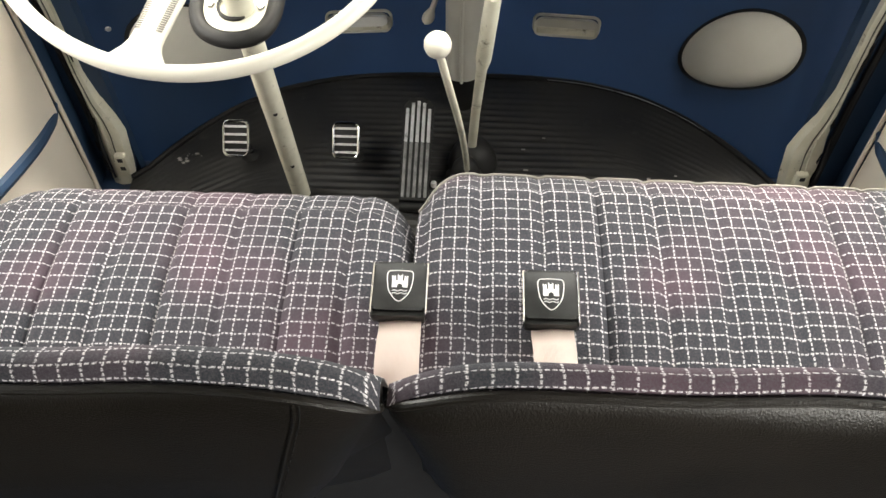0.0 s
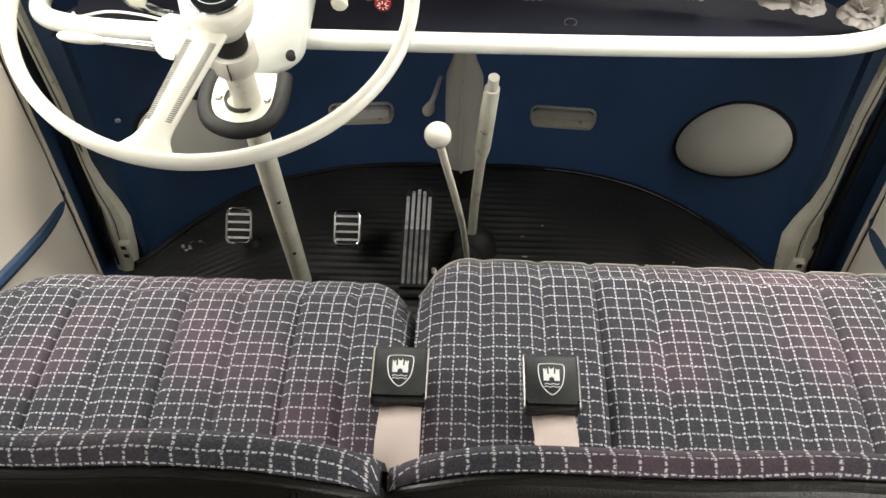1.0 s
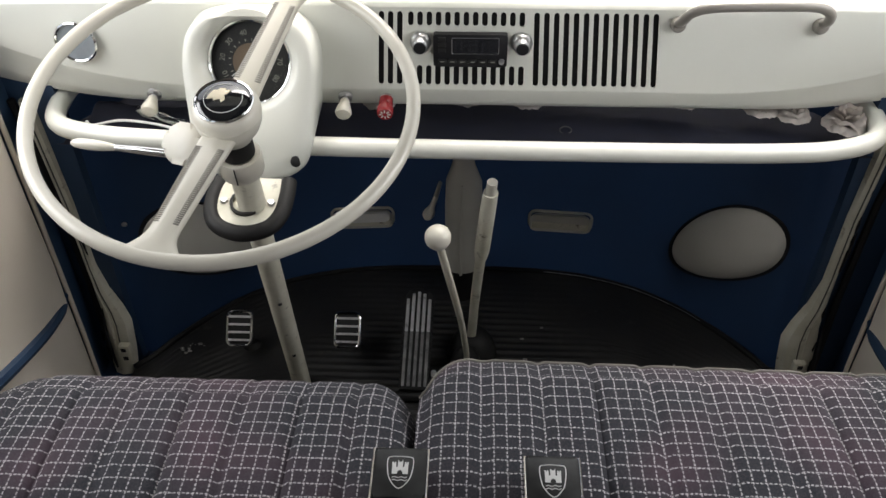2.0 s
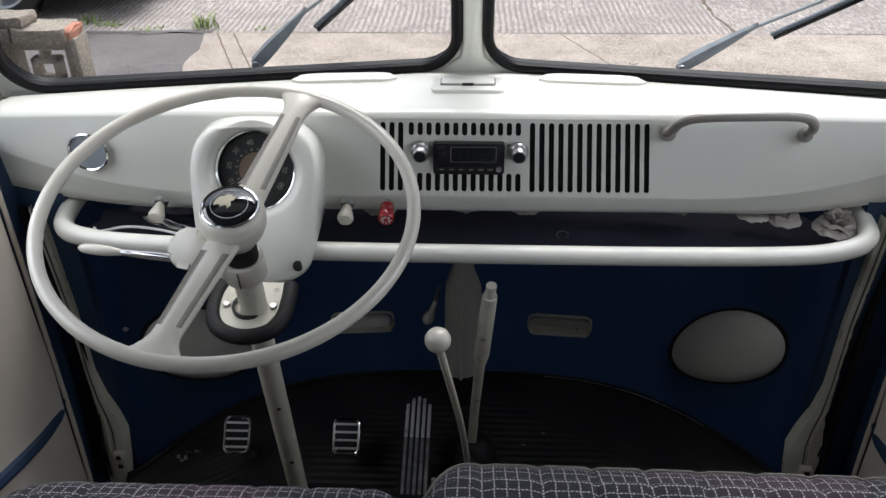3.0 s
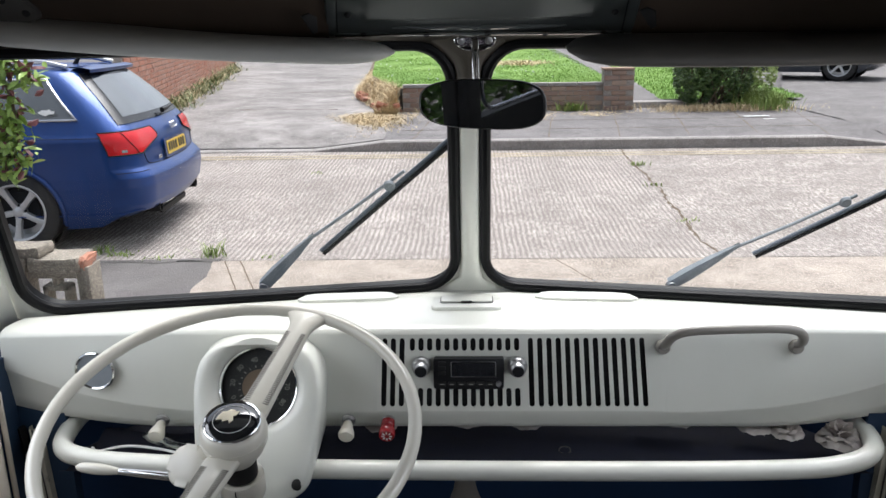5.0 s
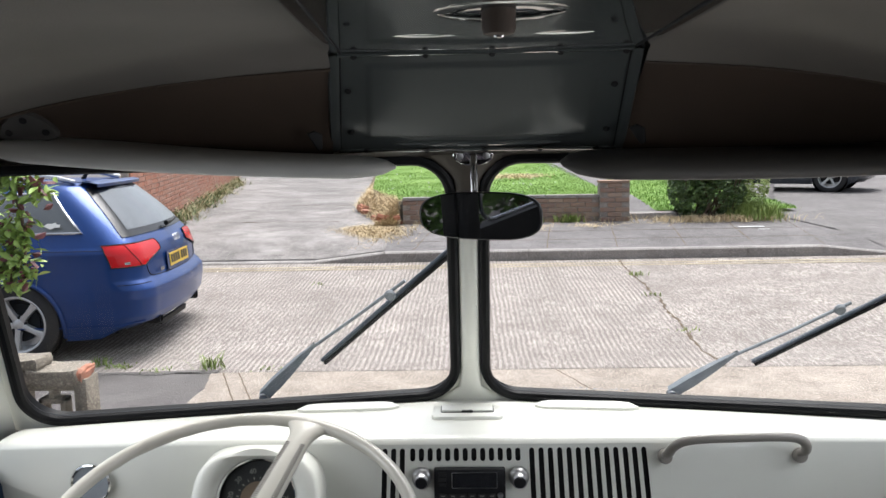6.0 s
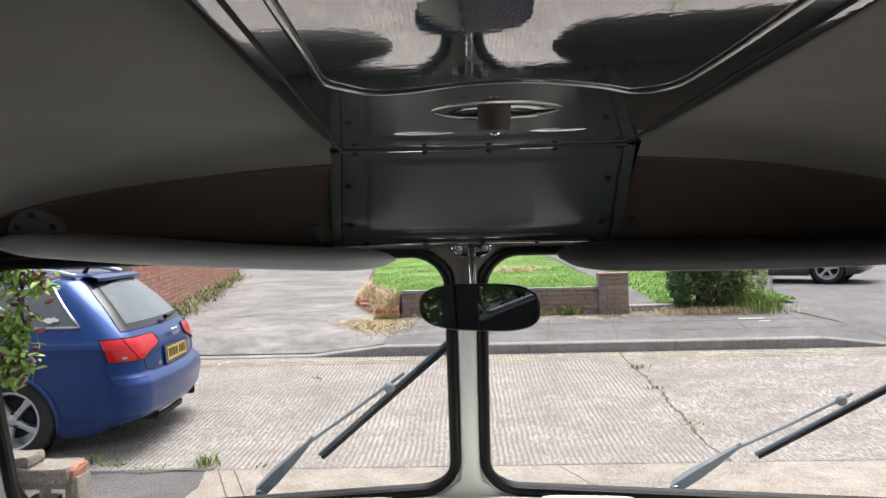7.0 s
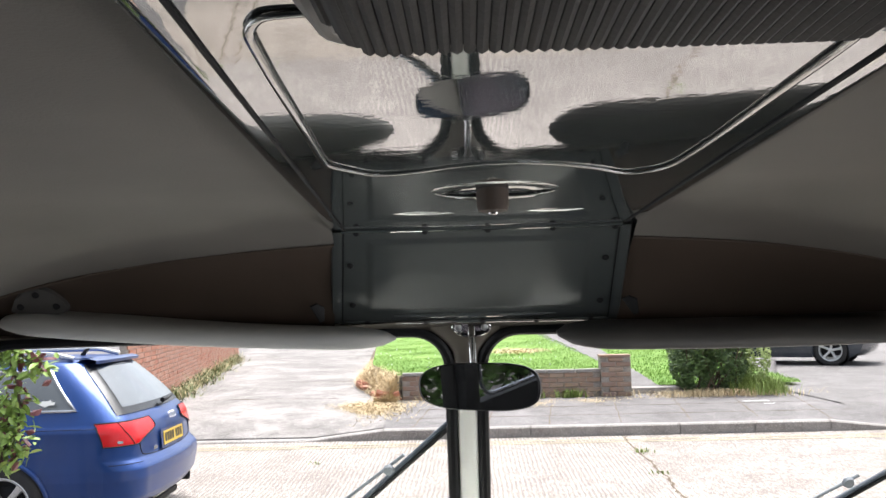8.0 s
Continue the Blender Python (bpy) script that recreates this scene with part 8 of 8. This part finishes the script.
def build_greens():
    rng = random.Random(11)
    spots = []
    for _ in range(70000):
        t = rng.random() ** 1.6
        y = lerp(12.72, 34, t)
        x = rng.uniform(lawn_edge(y), 2.28)
        if ((x - 1.0) / 0.55) ** 2 + ((y - 17.5) / 0.8) ** 2 < 1 and rng.random() < 0.8:
            continue
        spots.append((x, y, 0.77 + 0.020 * (y - 12.7) + 0.03 * noise.noise(Vector((x, y, 0)))))
    blades("lawn_grass", spots, 0.030, 0.006, GRASS, "short green lawn grass", 0.9, 2)
    spots = [(x + 0.06 * (y - 13), y, 0.465 + 0.018 * (y - 13)) for x, y in ((rng.uniform(3.0, 5.3), lerp(13.4, 26, rng.random() ** 1.5)) for _ in range(9000))]
    blades("lawn_grass", spots, 0.06, 0.011, GRASS, "green grass beside the path", 0.8, 3)
    spots = []
    rise_at = lambda x, y: lerp(kerb_top(x), PAVE_Z + 0.09, min(1.0, (y - 10.34) / 1.7))
    for _ in range(4200):
        a, r = rng.uniform(0, 6.28), rng.random() ** 0.7
        x, y = -1.48 + rng.gauss(0, 0.27), 11.75 + rng.gauss(0, 0.36)
        spots.append((x, y, rise_at(x, y) + 0.02 * math.exp(-4 * (x + 1.42) ** 2)))
    blades("dry_grass_heap", spots, 0.035, 0.010, HAY, "heap of straw coloured dry grass on the drive", 2.6, 4)
    spots = []
    for _ in range(5200):
        y, t = 12.2 + 5.0 * rng.random() ** 1.7, rng.random()
        spots.append((lawn_edge(max(y, 12.6)) - 0.30 * (1 - t) + rng.gauss(0, 0.03), y, 0.42 + 0.36 * t * min(1.0, max(0.0, (y - 12.2) / 0.35))))
    blades("dry_grass_heap", spots, 0.075, 0.008, HAY, "dry grass tumbling over the broken wall end", 2.2, 5)
    spots = [(1.0 + 0.55 * rng.gauss(0, 0.5), 17.5 + 0.8 * rng.gauss(0, 0.5), 0.875) for _ in range(900)]
    blades("dry_grass_patch", spots, 0.05, 0.02, HAY, "straw coloured patch in the lawn", 2.0, 6)
    spots = [(rng.uniform(-0.9, 4.6), 12.50 + rng.gauss(0, 0.05), 0.405) for _ in range(420)] + [(rng.gauss(3.75, 0.55), 12.35 + rng.gauss(0, 0.13), 0.40) for _ in range(900)]
    blades("dry_grass_edge", spots, 0.10, 0.009, HAY, "dry grass along the wall foot and bush", 1.6, 7)
    spots = [(rng.gauss(0.9 if i % 3 == 0 else 1.5 if i % 3 == 1 else 0.5, 0.10), 12.48 + rng.gauss(0, 0.04), 0.41) for i in range(260)]
    blades("weeds", spots, 0.12, 0.03, WEED, "green weeds at the wall foot", 0.8, 8)
    spots = [(rng.gauss(4.38, 0.16), 12.75 + rng.gauss(0, 0.25), 0.42) for _ in range(2600)]
    blades("long_grass", spots, 0.22, 0.010, WEED, "long green grass beside the bush", 0.7, 9)
    spots = []
    for _ in range(90):
        t, spread = rng.random(), rng.uniform(0.05, 0.22)
        for _ in range(26):
            q = t + rng.gauss(0, 0.012)
            spots.append((lerp(-4.95, -7.6, q) + 0.10 + abs(rng.gauss(0, spread)), lerp(12.9, 26, q), 0.36 + abs(rng.gauss(0, 0.10))))
    blades("weeds", spots, 0.11, 0.022, SCRUB, "dull green scrub along the red wall foot", 2.0, 10)
    spots = [(x + 0.05, y, z) for x, y, z in spots[::2]]
    blades("dry_grass_edge", spots[::2], 0.16, 0.008, HAY, "dry grass along the red wall foot", 1.8, 12)
    spots = [(rng.uniform(-0.9, 3.4), 12.32 - abs(rng.gauss(0, 0.22)), 0.405) for _ in range(420)] + [(rng.gauss(0.95, 0.10), 11.9 + rng.gauss(0, 0.2), 0.395) for _ in range(160)] + [(rng.gauss(1.75, 0.12), 12.0 + rng.gauss(0, 0.15), 0.398) for _ in range(160)]
    blades("dry_grass_litter", spots, 0.02, 0.008, HAY, "loose straw scattered on the pavement", 5.0, 33)
    spots = [(x, y, z + 0.03) for x, y, z in ((rng.uniform(lawn_edge(y), 2.2), y, 0.78 + 0.02 * (y - 12.7)) for y in (lerp(12.9, 20, rng.random()) for _ in range(70)))]
    blades("daisies", spots, 0.02, 0.03, WHITE, "small white daisies in the lawn", 0.3, 34)
    # weeds in the joints of the road and forecourt
    tufts = ((-2.02, 6.06, 0.10, 46), (-2.42, 6.0, 0.022, 26), (-2.75, 6.1, 0.03, 40), (-1.55, 6.02, 0.018, 22), (1.88, 9.25, 0.05, 30), (1.84, 8.3, 0.03, 22), (1.85, 7.0, 0.03, 16), (-1.72, 9.0, 0.03, 16), (-2.95, 6.2, 0.06, 40))
    for x, y, h, n in tufts:
        spots = [(x + rng.gauss(0, 0.055 + 0.6 * max(0.0, 0.05 - h)), y + rng.gauss(0, 0.04), road_z(y)) for _ in range(n)]
        blades("weeds", spots, h, 0.012, WEED, "green weed tuft in a joint of the road", 1.0, int(100 * y))


def leaf_cloud(name, centre, radii, n, size, material, parent, seed, gaps=0.35):
    rng = random.Random(seed)
    verts, faces = [], []
    while len(faces) < n:
        p = Vector((rng.uniform(-1, 1), rng.uniform(-1, 1), rng.uniform(-1, 1)))
        if p.length > 1 or noise.noise(p * 2.6 + Vector((seed, 0, 0))) < gaps - 0.55 * p.length:
            continue
        c = Vector(centre) + Vector((p.x * radii[0], p.y * radii[1], p.z * radii[2]))
        u = Vector((rng.gauss(0, 1), rng.gauss(0, 1), rng.gauss(0, 0.6))).normalized()
        v = u.orthogonal().normalized()
        s = size * rng.uniform(0.6, 1.3)
        k = len(verts)
        verts += [tuple(c - u * s), tuple(c + v * s * 0.42), tuple(c + u * s), tuple(c - v * s * 0.42)]
        faces.append((k, k + 1, k + 2, k + 3))
    me = bpy.data.meshes.new(name)
    me.from_pydata(verts, [], faces)
    me.materials.append(material)
    me.transform(BASE[parent.name].inverted())
    ob = new(name, me)
    ob.parent = parent
    return ob


def build_bush():
    b = thing("garden_bush", (3.75, 12.85, 0.42), "dense dark green bush at the edge of the pavement", "bush")
    rng = random.Random(21)
    for i in range(26):
        x, y = 3.78 + rng.gauss(0, 0.25), 12.85 + rng.gauss(0, 0.12)
        tip = (x + rng.gauss(0, 0.25), y + rng.gauss(0, 0.12), 1.1 + rng.random() * 0.6)
        part("stem", tube([(x, y, 0.40), ((x + tip[0]) / 2 + rng.gauss(0, 0.05), (y + tip[1]) / 2, 0.8), tip], [0.014, 0.010, 0.005], 6), BARK, b)
    for cx, cz, rx, rz, n, seed in ((3.42, 0.90, 0.34, 0.50, 3400, 1), (3.88, 0.92, 0.40, 0.52, 3800, 2), (3.68, 1.40, 0.62, 0.5, 3400, 3), (4.36, 1.0, 0.26, 0.5, 1300, 4)):
        leaf_cloud("crown", (cx, 12.80, cz), (rx, 0.36, rz), n, 0.038, BUSHLEAF if seed != 4 else WEED, b, seed, 0.42)


def build_vine():
    v = thing("climbing_plant", (-1.52, 2.6, 0.0), "leafy climbing branch with dark red flowers beside the van", "plant")
    me_bm = bmesh.new()
    rows = []
    for s in np.linspace(0, 1, 7):
        w = 0.5 * math.sin(math.pi * min(1, s * 0.92 + 0.04)) ** 0.8 * (1 - 0.25 * s)
        rows.append([Vector((w * q * 0.50, s, 0.10 * abs(q) * w - 0.18 * s * s)) for q in (-1, -0.5, 0, 0.5, 1)])
    grid(rows, bm=me_bm)
    leaf = finish(me_bm, "leaf", VINELEAF, 60)
    fl = bmesh.new()
    rows = []
    for s in np.linspace(0, 1, 5):
        rows.append([Vector((0.3 * math.sin(math.pi * s) * q, s, 0.15 * math.cos(q * 2))) for q in (-1, 0, 1)])
    grid(rows, bm=fl)
    flower = finish(fl, "flower", VINERED, 60)
    rng = random.Random(8)
    stems = [[(-1.58, 2.62, 0.0), (-1.66, 2.6, 0.8), (-1.60, 2.6, 1.5), (-1.52, 2.6, 1.66), (-1.44, 2.58, 1.55), (-1.42, 2.57, 1.42), (-1.425, 2.56, 1.27)],
             [(-1.60, 2.6, 1.5), (-1.48, 2.6, 1.63), (-1.40, 2.58, 1.60), (-1.345, 2.57, 1.565)], [(-1.62, 2.6, 1.2), (-1.52, 2.58, 1.33), (-1.46, 2.57, 1.36)], [(-1.60, 2.6, 1.3), (-1.50, 2.58, 1.46), (-1.455, 2.57, 1.44), (-1.46, 2.57, 1.36), (-1.47, 2.56, 1.29)]]
    base = BASE[v.name].inverted()
    for st in stems:
        line = smooth(st, 8)
        part("stem", tube(line, 0.005, 6), BARK, v)
        for p in line:
            if p.z < 1.15:
                continue
            for _ in range(6):
                s = rng.uniform(0.020, 0.052)
                m = Matrix.Translation(p + Vector((rng.gauss(0, 0.018), rng.gauss(0, 0.02), rng.gauss(0, 0.015)))) @ Euler((rng.uniform(-1.2, 0.6), rng.uniform(-0.8, 0.8), rng.uniform(0, 6.28))).to_matrix().to_4x4() @ Matrix.Scale(s, 4)
                shared("leaf", leaf, base @ m, v)
            if rng.random() < 0.8:
                m = Matrix.Translation(p + Vector((rng.gauss(0.005, 0.015), rng.gauss(0, 0.02), rng.gauss(0, 0.015)))) @ Euler((rng.uniform(-1.2, 1.2), rng.uniform(-1, 1), rng.uniform(0, 6.28))).to_matrix().to_4x4() @ Matrix.Scale(rng.uniform(0.025, 0.05), 4)
                shared("flower", flower, base @ m, v)


def rugged(lo, hi, seed, rough=0.008):
    """A broken block: a cut-up box whose faces and edges are worn uneven."""
    bm = box(lo, hi)
    bmesh.ops.subdivide_edges(bm, edges=bm.edges[:], cuts=5, use_grid_fill=True)
    mid = (Vector(lo) + Vector(hi)) / 2
    for v in bm.verts:
        d = v.co - mid
        n = noise.noise_vector(v.co * 22 + Vector((seed * 7, 0, 0))) + 0.5 * noise.noise_vector(v.co * 60)
        edge = sum(abs(d[k]) > 0.49 * (hi[k] - lo[k]) for k in range(3))
        v.co += n * rough - d.normalized() * rough * 0.7 * max(0, edge - 1)
    return bm


def build_near_wall():
    w = solo("wall_low", box((-3.4, 3.60, -0.02), (-1.80, 3.70, 0.36)), BLOCK, "low weathered garden wall of pierced blocks", kind="structure")
    for i in range(5):
        x1 = -1.80 - 0.30 * i
        block = box((x1 - 0.30, 3.60, 0.36), (x1 - 0.265, 3.69, 0.635), 0.004, 1)
        for lo, hi in (((x1 - 0.035, 3.60, 0.36), (x1, 3.69, 0.635)), ((x1 - 0.265, 3.60, 0.36), (x1 - 0.035, 3.69, 0.40)), ((x1 - 0.265, 3.60, 0.60), (x1 - 0.035, 3.69, 0.635)),
                       ((x1 - 0.21, 3.61, 0.455), (x1 - 0.085, 3.68, 0.475)), ((x1 - 0.21, 3.61, 0.40), (x1 - 0.185, 3.68, 0.56)), ((x1 - 0.11, 3.61, 0.40), (x1 - 0.085, 3.68, 0.56)), ((x1 - 0.21, 3.61, 0.535), (x1 - 0.085, 3.68, 0.56)), ((x1 - 0.16, 3.61, 0.56), (x1 - 0.135, 3.68, 0.60))):
            box(lo, hi, 0.004, 1, bm=block)
        part("pierced_block", block, BLOCK, w, "pierced concrete block")
    part("end_block", box((-1.80, 3.58, 0.0), (-1.765, 3.71, 0.66), 0.006), BLOCK, w, "pale end block")
    part("coping", rugged((-2.04, 3.56, 0.637), (-1.80, 3.74, 0.706), 1), BLOCK, w, "weathered coping stone")
    part("coping", rugged((-2.7, 3.56, 0.637), (-2.045, 3.74, 0.702), 2), BLOCK, w, "weathered coping stone")
    part("broken_end", rugged((-1.815, 3.575, 0.640), (-1.770, 3.71, 0.700), 3, 0.016), REDBRICK, w, "broken red brick end")
    part("loose_stone", rugged((-2.35, 3.57, 0.706), (-1.975, 3.71, 0.756), 4), BLOCK, w, "loose pale stone")
    s = thing("loose_stone", (-1.70, 3.75, 0.0), "small pale loose stone beside the low wall", "stone")
    part("lump", rugged((-1.74, 3.70, 0.0), (-1.66, 3.79, 0.05), 5, 0.012), BLOCK, s)


def build_hedge():
    h = thing("garden_hedge", (-3.6, -2.2, 0.0), "green hedge beside the parked van", "hedge")
    rng = random.Random(31)
    for i in range(14):
        y = -6.2 + 0.6 * i
        part("stem", tube([(-3.6, y, 0), (-3.6 + rng.gauss(0, 0.1), y + 0.1, 0.8), (-3.6 + rng.gauss(0, 0.2), y, 1.6)], [0.03, 0.02, 0.008], 6), BARK, h)
    for i in range(8):
        leaf_cloud("crown", (-3.6, -6.0 + 1.1 * i, 1.15), (0.55, 0.75, 1.1), 5200, 0.07, HEDGELEAF, h, 40 + i, 0.05)


build_near_wall()
build_hedge()
build_vine()
build_bush()
build_greens()
build_far_side()
